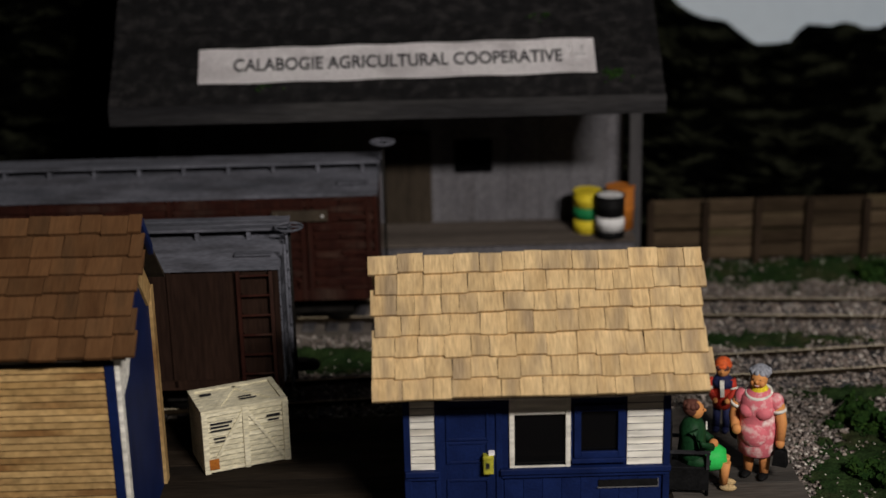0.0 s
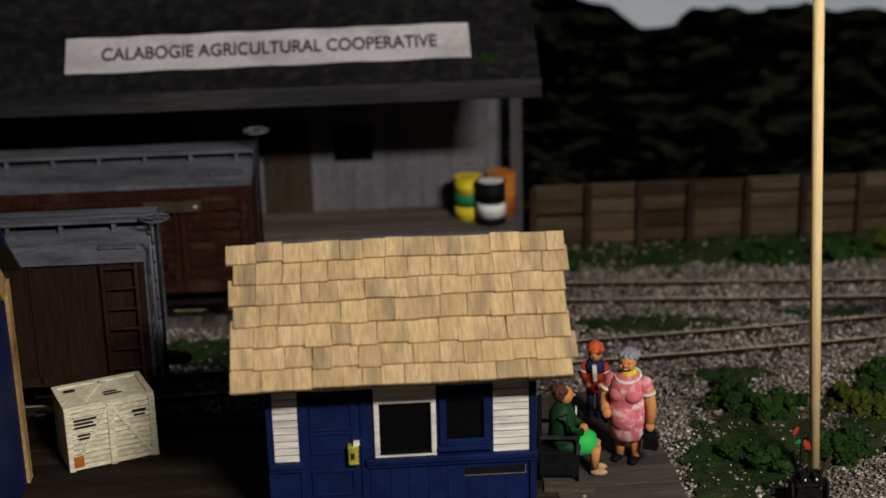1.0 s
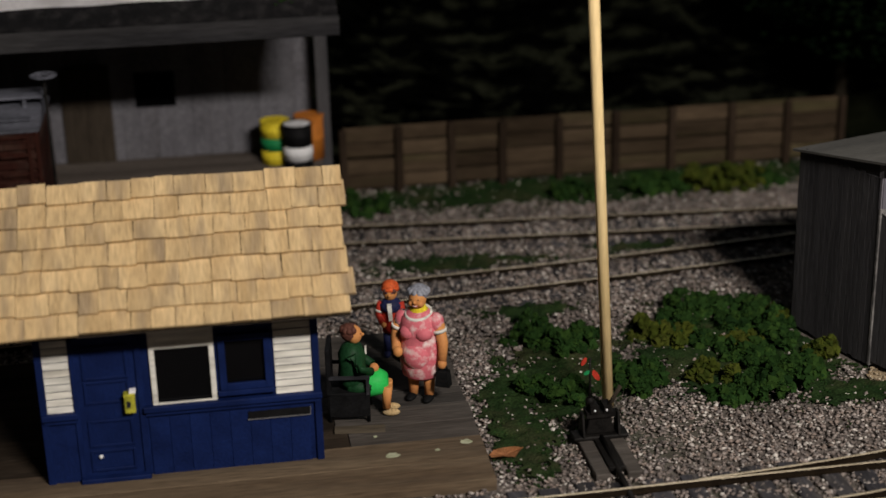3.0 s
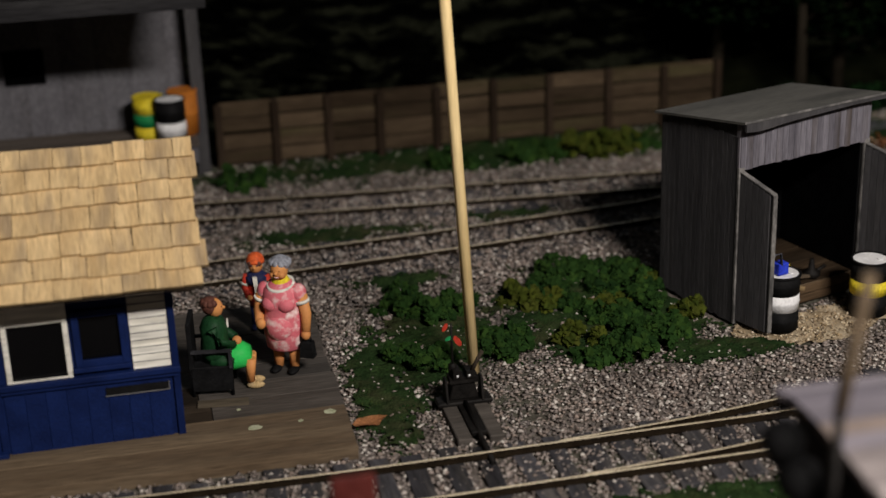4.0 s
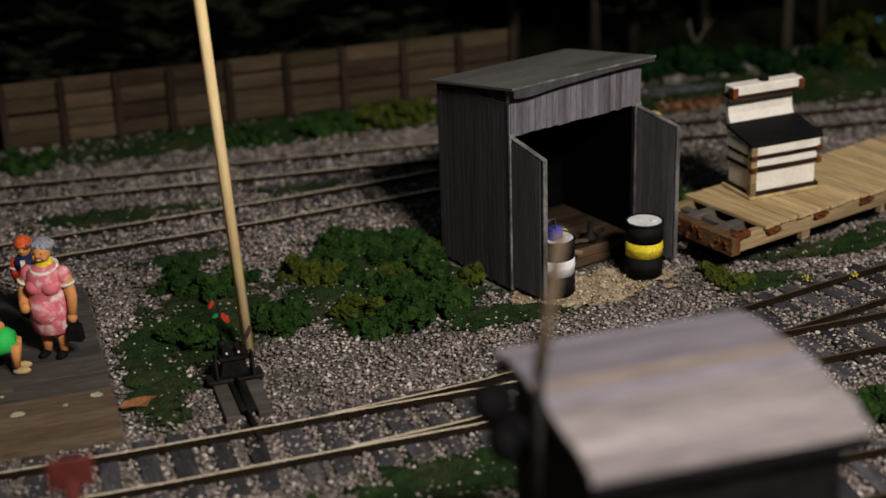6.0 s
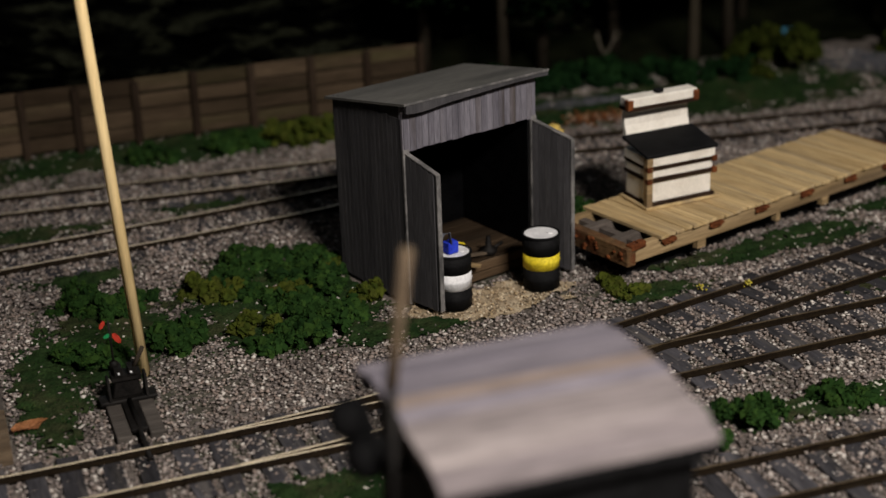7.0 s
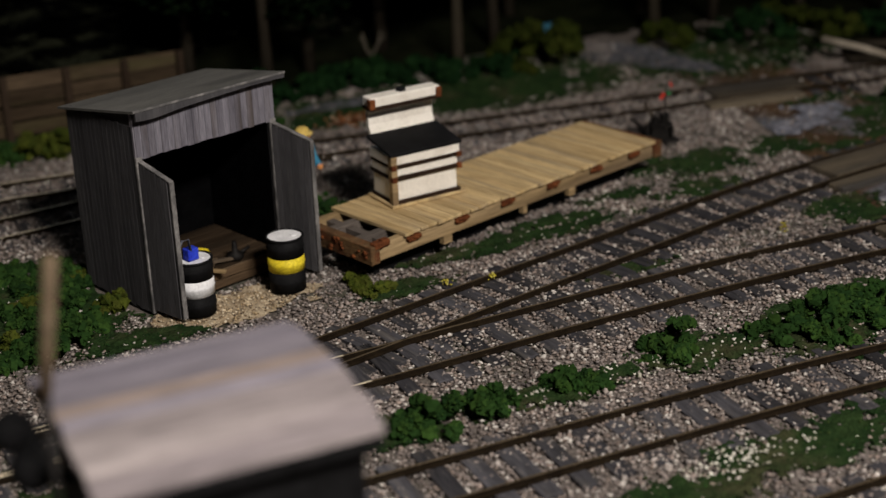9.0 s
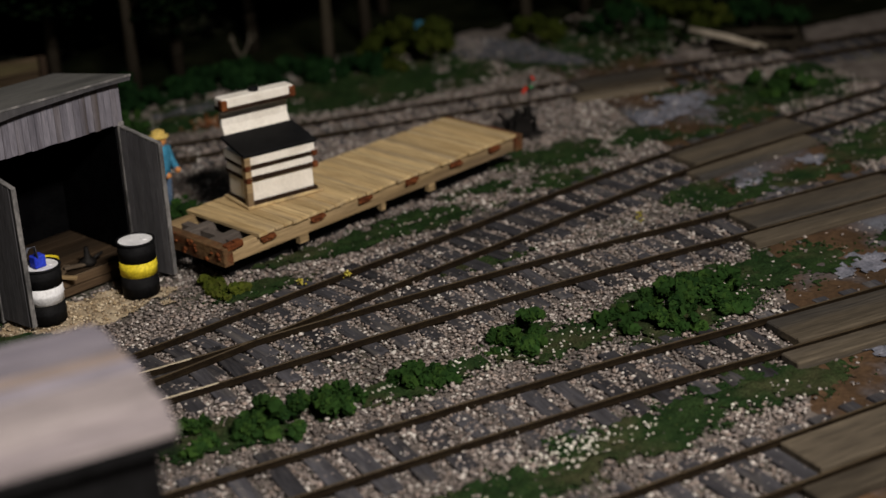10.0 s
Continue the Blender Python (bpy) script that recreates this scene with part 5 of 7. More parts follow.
def build_switch_stand(name, at, turn, label, scale=1.0):
    ss = thing(name, label, "switch stand", at, turn, group="switch stands")
    s = scale
    for x in (-0.28, 0.28):
        part("head_block_tie", simple(lambda b: box(b, x - 0.13, -1.35, -0.12, x + 0.13, 0.35, 0.06)), M["deckgrey"], ss, bevel=0.015)
    part("base_plate", simple(lambda b: box(b, -0.5 * s, -0.14, 0.06, 0.5 * s, 0.2, 0.13)), M["iron"], ss, bevel=0.02)
    for x in (-0.34, 0.3):
        part("side_bracket", simple(lambda b: prism(b, [(-0.16, 0.13), (0.22, 0.13), (0.14, 0.5), (-0.04, 0.5)], x, x + 0.05)), M["iron"], ss, bevel=0.01)
    part("stand_body", simple(lambda b: prism(b, [(-0.27, 0.13), (0.27, 0.13), (0.19, 0.46), (-0.19, 0.46)], -0.04, 0.16, "y")), M["iron"], ss, bevel=0.02)
    part("gear_head", simple(lambda b: [box(b, -0.26, -0.09, 0.44, 0.26, 0.19, 0.54), box(b, -0.2, -0.13, 0.54, -0.06, 0.14, 0.68), box(b, 0.04, -0.13, 0.54, 0.18, 0.14, 0.66), lathe(b, [(0.07, 0.54), (0.08, 0.72), (0.03, 0.76)], cx=-0.17, cy=0.08, n=10)]), M["iron"], ss)
    # two white dots stand in for glints on the gear head
    for x in (-0.13, 0.08):
        part("bolt_head", simple(lambda b: ball(b, (x, -0.15, 0.6), 0.022, seg=8)), M["drumwhite"], ss, "white dot for a glint on the gear head")
    part("throw_lever", simple(lambda b: tube(b, [(0.14, -0.05, 0.62), (0.22, -0.08, 0.78), (0.33, -0.1, 0.98)], 0.04, 8)), M["barndoor"], ss, "rusty throw lever")
    part("connecting_rod", simple(lambda b: tube(b, [(0, -0.1, 0.1), (0, -2.2, 0.02)], 0.05, 6)), M["iron"], ss)
    part("guide_bar", simple(lambda b: box(b, -0.14, -1.2, 0.02, 0.14, -0.14, 0.09)), M["iron"], ss, bevel=0.01)
    mast = part("target_mast", simple(lambda b: tube(b, [(-0.17, 0.06, 0.7), (-0.18, 0.05, 1.45)], 0.02, 8)), M["iron"], ss)
    for dx, z, mname, ang, w in ((-0.12, 1.4, "red", 35, 0.7), (0.1, 1.14, "red", -35, 0.95), (-0.06, 1.2, "green_p", 70, 0.6)):
        bm = B()
        rm = Matrix.Translation((-0.17 + dx, 0.05, z)) @ Matrix.Rotation(math.radians(ang), 4, "Y") @ Matrix.Rotation(math.pi / 2, 4, "X")
        lathe(bm, [(0.085, -0.012), (0.085, 0.012)], n=16, m=rm @ Matrix.Diagonal((0.6 * w, 1.3 * w, 1, 1)))
        part("target_blade", bm, M[mname], mast, "red target blade" if mname == "red" else "green target blade")
    ss.scale = (0.84, 0.84, 0.92)
    return ss


build_switch_stand("switch_stand", (7.55, 20.45, 0.0), 0, "black iron switch stand with red and green targets")
build_switch_stand("switch_stand", (24.35, 25.0, 0.0), 165, "black iron switch stand beyond the flat car", 1.0)


# ---- near car in front of the camera ----
def build_near_car():
    """A small wooden car on the front track."""
    nc = thing("work_car", "small dark work car with a pale grey board roof", "rail car", (8.8, 10.04, RAIL_TOP), -1.0)
    L, Wd, ZE = 2.56, 2.5, 3.84
    bm = B()
    box(bm, 0.14, 0.2, 0.7, L - 0.14, Wd - 0.2, ZE - 0.05)
    part("body", bm, M["black"], nc, "black body", bevel=0.02)
    n = 10
    # near boards pale, far boards in the darker shaded lavender
    kinds = ["foreroof"] * 4 + ["foreroof_far_shade", "foreroof_line"] + ["foreroof_far_shade"] * 4
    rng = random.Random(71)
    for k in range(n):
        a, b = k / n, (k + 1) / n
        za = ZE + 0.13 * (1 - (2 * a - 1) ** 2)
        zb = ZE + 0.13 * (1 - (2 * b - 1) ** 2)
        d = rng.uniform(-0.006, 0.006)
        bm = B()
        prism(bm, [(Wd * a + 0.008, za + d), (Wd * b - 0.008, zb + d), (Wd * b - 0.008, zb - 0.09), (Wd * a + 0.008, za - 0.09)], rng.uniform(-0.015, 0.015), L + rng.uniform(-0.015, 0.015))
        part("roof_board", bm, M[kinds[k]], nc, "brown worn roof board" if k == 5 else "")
    for y in (0.03, Wd - 0.08):
        bm = B()
        box(bm, 0.02, y, ZE - 0.24, L - 0.02, y + 0.05, ZE - 0.07)
        part("eave_strip", bm, M["black"], nc)
    bm = B()
    tube(bm, [(-0.16, 0.86, 1.0), (-0.12, 0.88, 4.4)], 0.045, 8)
    staff = part("brake_staff", bm, M["iron"], nc)
    bm = B()
    tube(bm, [(-0.12, 0.88, 4.4), (0.1, 0.95, 5.6)], 0.06, 8)
    part("wooden_grip", bm, M["deck"], staff, "brown wooden upper staff")
    bm = B()
    for c, r in (((-0.34, 1.48, 3.85), 0.2), ((-0.24, 1.3, 3.55), 0.22), ((-0.22, 1.7, 3.6), 0.16)):
        ball(bm, c, r, seg=12)
    tube(bm, [(-0.3, 1.48, 3.6), (0.0, 1.5, 3.3), (0.2, 1.5, 3.2)], 0.06, 8)
    part("lamp_housing", bm, M["black"], nc, "round black lamp housing")
    bm = B()
    box(bm, 0.1, 0.5, 0.45, L - 0.1, Wd - 0.5, 0.7)
    part("underframe", bm, M["iron"], nc)
    for x in (0.55, L - 0.55):
        bm = B()
        rot90 = Matrix.Translation((x, 1.46, 0.36)) @ Matrix.Rotation(math.pi / 2, 4, "X")
        for s in (-1, 1):
            lathe(bm, [(0.3, s * 0.5 - 0.05), (0.36, s * 0.5 - 0.05), (0.36, s * 0.5 + 0.05), (0.1, s * 0.5 + 0.05)], n=16, m=rot90)
        lathe(bm, [(0.06, -0.5), (0.06, 0.5)], n=8, m=rot90)
        part("wheelset", bm, M["rust"], nc)


build_near_car()


# ---- figurines on the platform ----
def figurine(name, label, bm, mats, at, turn):
    ob = part(name, bm, [M[m] for m in mats])
    ob.matrix_world = place(*at, 0, 0, turn)
    return tagged(ob, label, "figurine", group="painted figurines")


def standing_woman():
    bm = B()
    # dress, turned profile squeezed front to back
    prof = [(0.24, 0.4), (0.29, 0.44), (0.325, 0.66), (0.33, 0.85), (0.295, 1.02), (0.3, 1.12), (0.315, 1.24), (0.28, 1.4), (0.18, 1.5), (0.1, 1.54)]
    lathe(bm, prof, n=24, index=0, m=Matrix.Diagonal((1, 0.88, 1, 1)))
    ball(bm, (0, -0.14, 0.8), (0.25, 0.2, 0.26), 0)
    for s in (-1, 1):
        ball(bm, (s * 0.27, 0, 1.33), (0.13, 0.14, 0.15), 0)
        lathe(bm, [(0.12, -0.02), (0.125, 0.03)], n=14, index=5, m=Matrix.Translation((s * 0.33, -0.02, 1.2)) @ Matrix.Rotation(s * -0.25, 4, "Y"))
        ball(bm, (s * 0.12, -0.16, 1.19), (0.15, 0.14, 0.13), 0)
        tube(bm, [(s * 0.13, 0, 0.06), (s * 0.13, 0.02, 0.25), (s * 0.13, 0, 0.45)], 0.07, 10, 1, 0.1)
        ball(bm, (s * 0.14, -0.07, 0.05), (0.08, 0.16, 0.055), 3)
    tube(bm, [(0.31, 0, 1.3), (0.39, -0.04, 1.0), (0.4, -0.12, 0.74)], 0.1, 10, 1, 0.07)
    tube(bm, [(-0.31, 0, 1.3), (-0.37, -0.08, 1.02), (-0.28, -0.27, 0.9)], 0.1, 10, 1, 0.07)
    ball(bm, (0.4, -0.13, 0.7), (0.075, 0.08, 0.09), 1), ball(bm, (-0.26, -0.29, 0.89), (0.08, 0.07, 0.09), 1)
    # neck scarf, white collar, face and hair
    lathe(bm, [(0.16, 1.44), (0.155, 1.5), (0.11, 1.57), (0.1, 1.62)], n=14, index=4)
    ring = [(0.19 * math.cos(t), -0.02 + 0.2 * math.sin(t), 1.46 + 0.05 * math.sin(t)) for t in np.linspace(0, 2 * math.pi, 19)]
    tube(bm, ring, 0.032, 6, 5)
    ball(bm, (0, -0.04, 1.7), (0.135, 0.145, 0.165), 1, 14)
    ball(bm, (0, -0.18, 1.69), (0.03, 0.04, 0.03), 1, 8)
    for s in (-1, 1):
        ball(bm, (s * 0.07, -0.13, 1.65), (0.05, 0.05, 0.05), 1, 8)
        ball(bm, (s * 0.055, -0.17, 1.73), (0.012, 0.01, 0.008), 3, 6)
    tube(bm, [(-0.04, -0.172, 1.632), (0, -0.182, 1.625), (0.04, -0.172, 1.632)], 0.008, 6, 0)
    ball(bm, (0, 0.02, 1.79), (0.165, 0.165, 0.13), 2, 14)
    for t in np.linspace(0, 2 * math.pi, 12)[:-1]:
        ball(bm, (0.13 * math.cos(t), 0.02 + 0.13 * math.sin(t), 1.81), (0.055, 0.055, 0.055), 2, 8)
    # handbag with its strap
    first = len(bm.faces)
    prism(bm, [(0.3, 0.33), (0.53, 0.33), (0.5, 0.58), (0.33, 0.58)], -0.2, -0.05, "y")
    bm.faces.ensure_lookup_table()
    for f in bm.faces[first:]:
        f.material_index = 3
    tube(bm, [(0.34, -0.12, 0.58), (0.37, -0.12, 0.7), (0.44, -0.12, 0.7), (0.49, -0.12, 0.58)], 0.018, 6, 3)
    ball(bm, (-0.34, 0.0, 0.78), (0.12, 0.12, 0.2), 3)
    return bm


figurine("standing_figurine", "figurine in a pink flowered dress with a black bag", standing_woman(), ["pink", "skin", "hair", "black", "yellow", "white", "darkred"], (5.12, 22.16, 0.12), -28)


def standing_child():
    bm = B()
    lathe(bm, [(0.15, 0.45), (0.17, 0.7), (0.155, 0.9), (0.13, 1.0), (0.06, 1.05)], n=16, index=0, m=Matrix.Diagonal((1, 0.85, 1, 1)))
    for s in (-1, 1):
        tube(bm, [(s * 0.08, 0, 0.08), (s * 0.08, 0, 0.5)], 0.06, 8, 3, 0.07)
        ball(bm, (s * 0.08, -0.05, 0.05), (0.065, 0.12, 0.05), 3)
        tube(bm, [(s * 0.15, 0, 0.97), (s * 0.2, -0.04, 0.76), (s * 0.12, -0.18, 0.66)], 0.07, 8, 0, 0.055)
        tube(bm, [(s * 0.185, -0.03, 0.83), (s * 0.195, -0.04, 0.8)], 0.074, 8, 4)
        ball(bm, (s * 0.1, -0.2, 0.64), 0.05, 1)
    lathe(bm, [(0.19, 0.84), (0.19, 0.95), (0.09, 1.05)], n=14, index=3, m=Matrix.Diagonal((1, 0.9, 1, 1)))
    prism(bm, [(-0.035, 1.0), (0.035, 1.0), (0.05, 0.72), (-0.01, 0.7)], -0.2, -0.165, "y")
    bm.faces.ensure_lookup_table()
    for f in bm.faces[-6:]:
        f.material_index = 4
    ball(bm, (0, -0.03, 1.15), (0.12, 0.125, 0.14), 1)
    ball(bm, (0, -0.155, 1.14), (0.025, 0.03, 0.025), 1, 6)
    for s in (-1, 1):
        ball(bm, (s * 0.045, -0.14, 1.175), (0.02, 0.015, 0.012), 3, 6)
        ball(bm, (s * 0.07, -0.07, 1.2), (0.05, 0.08, 0.06), 5, 8)
    ball(bm, (0, 0.0, 1.24), (0.145, 0.145, 0.12), 2)
    lathe(bm, [(0.15, 1.19), (0.152, 1.22), (0.14, 1.25)], n=14, index=2)
    return bm


figurine("child_figurine", "small figurine in a red cap and red sleeves", standing_child(), ["red", "skin", "orangecap", "navy", "white", "brownhair"], (4.88, 23.85, 0.12), -15)


def seated_woman():
    bm = B()
    lathe(bm, [(0.24, 0.5), (0.27, 0.62), (0.24, 0.85), (0.25, 1.02), (0.18, 1.15), (0.08, 1.2)], n=16, index=0, m=Matrix.Diagonal((0.85, 1, 1, 1)))
    # coat tails and skirt over the knees
    ball(bm, (0.1, 0, 0.52), (0.3, 0.3, 0.16), 0)
    lathe(bm, [(0.2, -0.02), (0.22, 0.12), (0.2, 0.3), (0.12, 0.4)], n=16, index=1, m=Matrix.Translation((0.14, 0, 0.5)) @ Matrix.Rotation(math.radians(84), 4, "Y"))
    for s in (-1, 1):
        tube(bm, [(0.52, s * 0.1, 0.5), (0.5, s * 0.1, 0.12)], 0.085, 8, 2, 0.06)
        ball(bm, (0.57, s * 0.1, 0.05), (0.14, 0.07, 0.055), 3)
        tube(bm, [(0.0, s * 0.26, 1.08), (0.1, s * 0.3, 0.84), (0.3, s * 0.14, 0.76)], 0.085, 8, 0, 0.065)
    ball(bm, (0.33, 0, 0.76), 0.075, 2)
    box(bm, 0.2, -0.03, 1.0, 0.225, 0.03, 1.12)
    for f in bm.faces[-6:]:
        f.material_index = 5
    ball(bm, (0.05, 0, 1.32), (0.12, 0.11, 0.15), 2)
    ball(bm, (0.17, 0, 1.32), (0.035, 0.025, 0.03), 2, 6)
    for y in (-0.05, 0.05):
        ball(bm, (0.15, y, 1.35), (0.012, 0.02, 0.012), 4, 6)
    ball(bm, (-0.03, 0, 1.36), (0.135, 0.135, 0.145), 4)
    for t in np.linspace(0.9, 5.4, 8):
        ball(bm, (-0.02 + 0.1 * math.cos(t), 0.1 * math.sin(t), 1.41), (0.055, 0.055, 0.06), 4, 8)
    return bm


figurine("seated_figurine", "seated figurine in a dark green coat and bright green skirt", seated_woman(), ["darkgreen", "lime", "skin", "flatdeck", "brownhair", "white"], (4.03, 21.85, 0.12), -8)


def worker():
    bm = B()
    lathe(bm, [(0.2, 0.85), (0.2, 1.05), (0.24, 1.3), (0.2, 1.42), (0.08, 1.48)], n=14, index=0, m=Matrix.Diagonal((1, 0.75, 1, 1)))
    for s in (-1, 1):
        tube(bm, [(s * 0.1, 0, 0.08), (s * 0.1, 0, 0.9)], 0.085, 8, 1, 0.11)
        ball(bm, (s * 0.1, -0.05, 0.05), (0.08, 0.14, 0.05), 3)
        tube(bm, [(s * 0.23, 0, 1.36), (s * 0.3, -0.04, 1.1), (s * 0.2, -0.2, 0.95)], 0.08, 8, 0, 0.06)
        ball(bm, (s * 0.18, -0.23, 0.94), 0.06, 2)
    ball(bm, (0, -0.02, 1.58), (0.12, 0.13, 0.15), 2)
    lathe(bm, [(0.2, 1.63), (0.2, 1.65), (0.13, 1.67), (0.12, 1.74), (0.05, 1.77)], n=14, index=4)
    return bm


figurine("worker_figurine", "figurine in a blue shirt, jeans and straw hat", worker(), ["teal", "denim", "skin", "black", "yellowhat"], (16.45, 25.15, -0.05), 40)


def build_chair():
    ch = thing("black_chair", "black wooden armchair on a small plank", "chair", (3.98, 21.85, 0.12), -8)
    part("seat", simple(lambda b: box(b, -0.3, -0.3, 0.42, 0.32, 0.3, 0.48)), M["black"], ch, bevel=0.01)
    part("backrest", simple(lambda b: box(b, -0.34, -0.3, 0.45, -0.27, 0.3, 1.2)), M["black"], ch, bevel=0.01)
    for x in (-0.3, 0.28):
        for y in (-0.28, 0.28):
            part("leg", simple(lambda b: tube(b, [(x, y, 0.0), (x, y, 0.43)], 0.03, 6)), M["black"], ch)
    for y in (-0.3, 0.3):
        part("armrest", simple(lambda b: [box(b, -0.3, y - 0.03, 0.72, 0.32, y + 0.03, 0.76), box(b, 0.26, y - 0.03, 0.46, 0.31, y + 0.03, 0.72)]), M["ink"], ch)
    part("side_panel", simple(lambda b: box(b, -0.3, -0.32, 0.1, 0.3, -0.29, 0.44)), M["black"], ch)
    ob = part("loose_plank", simple(lambda b: box(b, -0.38, -0.09, 0, 0.38, 0.09, 0.04)), M["planking"])
    ob.matrix_world = place(4.05, 21.25, 0.12, 0, 0, -6)
    tagged(ob, "short pale plank lying by the chair", "plank")


build_chair()

# lichen spots and a dry leaf
rngd = random.Random(2)
for x, y, r in ((4.43, 20.36, 0.09), (5.56, 20.57, 0.08), (5.1, 20.4, 0.035), (4.25, 21.0, 0.03)):
    bm = B()
    pts = [(x + r * 1.2 * math.cos(a) * rngd.uniform(0.7, 1.1), y + r * math.sin(a) * rngd.uniform(0.7, 1.1)) for a in np.linspace(0, 2 * math.pi, 14)[:-1]]
    prism(bm, pts, 0.118, 0.128, "z")
    tagged(part("lichen_spot", bm, M["lichen"]), "pale green lichen spot on the platform", "lichen", group="lichen spots")


def build_leaf():
    bm = B()
    rng = random.Random(6)
    n = 9
    ring = [bm.verts.new((0.3 * math.cos(a) * rng.uniform(0.6, 1.1), 0.17 * math.sin(a) * rng.uniform(0.7, 1.1), rng.uniform(0.02, 0.1))) for a in np.linspace(0, 2 * math.pi, n + 1)[:-1]]
    c = bm.verts.new((0, 0, 0.02))
    for i in range(n):
        bm.faces.new((c, ring[i], ring[(i + 1) % n]))
    bmesh.ops.solidify(bm, geom=bm.faces[:], thickness=0.012)
    ob = part("dry_leaf", bm, M["leafbrown"])
    ob.matrix_world = place(6.1, 20.28, -0.02, 0, 0, 20)
    tagged(ob, "curled dry brown leaf on the turf", "leaf")


build_leaf()


# ---- goods by and in the shed ----
def can(at, mname, r, h, label, handle=False):
    c = thing("can", label, "can", at, group="small cans")
    part("can_body", simple(lambda b: lathe(b, [(r, 0), (r, h), (r * 0.9, h + 0.01), (r * 0.85, h - 0.03)], n=14)), M[mname], c)
    part("can_rim", simple(lambda b: tube(b, [(r * math.cos(a), r * math.sin(a), h) for a in np.linspace(0, 2 * math.pi, 15)], 0.012, 5)), M[mname], c)
    return c


can((13.42, 22.42, 0.335), "yellow", 0.19, 0.44, "yellow can at the shed door")
bm = B()
box(bm, -0.1, -0.09, 0, 0.1, 0.09, 0.2)
ob = part("blue_oil_can", bm, M["bluecan"], bevel=0.015)
ob.matrix_world = place(13.1, 21.7, 0.98, 0, 0, 15)
tagged(ob, "bright blue oil can on the drum", "can", group="small cans")
bm = B()
tube(bm, [(12.88, 21.62, 1.2), (12.95, 21.6, 1.36), (13.05, 21.6, 1.36), (13.08, 21.62, 1.15)], 0.022, 8)
tagged(part("hook", bm, M["carroof"]), "bent grey metal hook on the door edge", "hook")


def scrap_piece(x, y, z, l, w, a, mname, name="scrap_board"):
    bm = B()
    box(bm, -l / 2, -w / 2, 0, l / 2, w / 2, 0.05)
    ob = part(name, bm, M[mname], bevel=0.008)
    ob.matrix_world = place(x, y, z, 0, 3, a)
    tagged(ob, "broken scrap board on the shed floor", "board", group="scrap boards")


for args in ((13.35, 22.55, 0.335, 0.7, 0.1, 20, "deck"), (13.6, 22.5, 0.36, 0.6, 0.09, -35, "flatside"), (13.75, 22.8, 0.335, 0.5, 0.12, 60, "deck"), (13.95, 22.75, 0.385, 0.4, 0.08, 5, "deck")):
    scrap_piece(*args)
bm = B()
lathe(bm, [(0.16, 0), (0.2, 0.06), (0.2, 0.14), (0.08, 0.2), (0.05, 0.45)], n=14)
tube(bm, [(0.1, 0, 0.12), (0.38, 0.1, 0.2)], 0.04, 8)
ob = part("iron_jack", bm, M["iron"])
ob.matrix_world = place(14.2, 22.85, 0.335) @ Matrix.Diagonal((0.75, 0.75, 0.75, 1))
tagged(ob, "black iron jack on the shed floor", "tool")

# ---- red marker in front ----
mk = thing("red_marker", "faded red marker plate on a short post", "marker", (4.87, 13.2, -0.08))
part("marker_post", simple(lambda b: tube(b, [(0, 0, 0), (0, 0, 3.1)], 0.07, 8)), M["darkred"], mk)
part("marker_plate", simple(lambda b: box(b, -0.22, -0.03, 2.98, 0.22, 0.03, 3.3)), M["darkred"], mk, bevel=0.02)


# ---- crossing planks ----
def build_crossing(line, xa, xb, seed, label):
    cx = thing("plank_crossing", label, "crossing", (xa, 0, 0), group="plank crossings", kind="structure")
    rng = random.Random(seed)
    q, h = spline(line, 0.25)
    for lo, hi in ((-1.0, -0.6), (-0.4, 0.4)):
        off = (lo + hi) / 2
        a, b = xa + 0.62 * off, xb + 0.5 * off + rng.uniform(-0.1, 0.1)
        ya, yb = np.interp(a, q[:, 0], q[:, 1]), np.interp(b, q[:, 0], q[:, 1])
        ang = math.atan2(yb - ya, b - a)
        bm = B()
        box(bm, 0, lo, -0.05, math.hypot(b - a, yb - ya), hi, 0.1 + rng.uniform(-0.012, 0.006))
        ob = part("plank", bm, M["planking"], cx, bevel=0.02)
        ob.matrix_local = place(a - xa, ya, 0, 0, rng.uniform(-0.4, 0.4), math.degrees(ang))


build_crossing(LINE_A1, 26.0, 29.3, 31, "worn plank crossing between siding rails")
build_crossing(LINE_A, 24.75, 28.3, 32, "worn plank crossing between main line rails")
build_crossing(LINE_B, 22.25, 25.8, 33, "worn plank crossing between yard rails")
build_crossing(LINE_C, 19.95, 23.5, 34, "worn plank crossing between front rails")
build_crossing(LINE_D, 27.3, 29.6, 35, "worn plank crossing on the back track")


def build_road():
    """A dirt road that runs askew over the tracks."""
    bm = B()
    n = 60
    rng = random.Random(4)
    rows = []
    for k in range(n + 1):
        y = 6 + 25.5 * k / n
        xl = np.interp(y, [6, 11, 14, 18, 21.5, 27.5, 37], [16.5, 19.7, 22.0, 24.6, 26.0, 27.4, 28.0])
        row = []
        for j in range(11):
            x = xl + 0.1 + 3.5 * j / 10 + rng.uniform(-0.1, 0.1)
            row.append(bm.verts.new((x, y, ground_z(x, y) + 0.03 + 0.02 * noise.noise((x * 2, y * 2, 0)) - (0.06 if j in (0, 10) else 0))))
        rows.append(row)
    for a, b in zip(rows, rows[1:]):
        for j in range(10):
            bm.faces.new((a[j], a[j + 1], b[j + 1], b[j])).smooth = True
    tagged(part("dirt_road", bm, M["road"]), "brown and blue-grey dirt road over the tracks", "road", kind="structure")


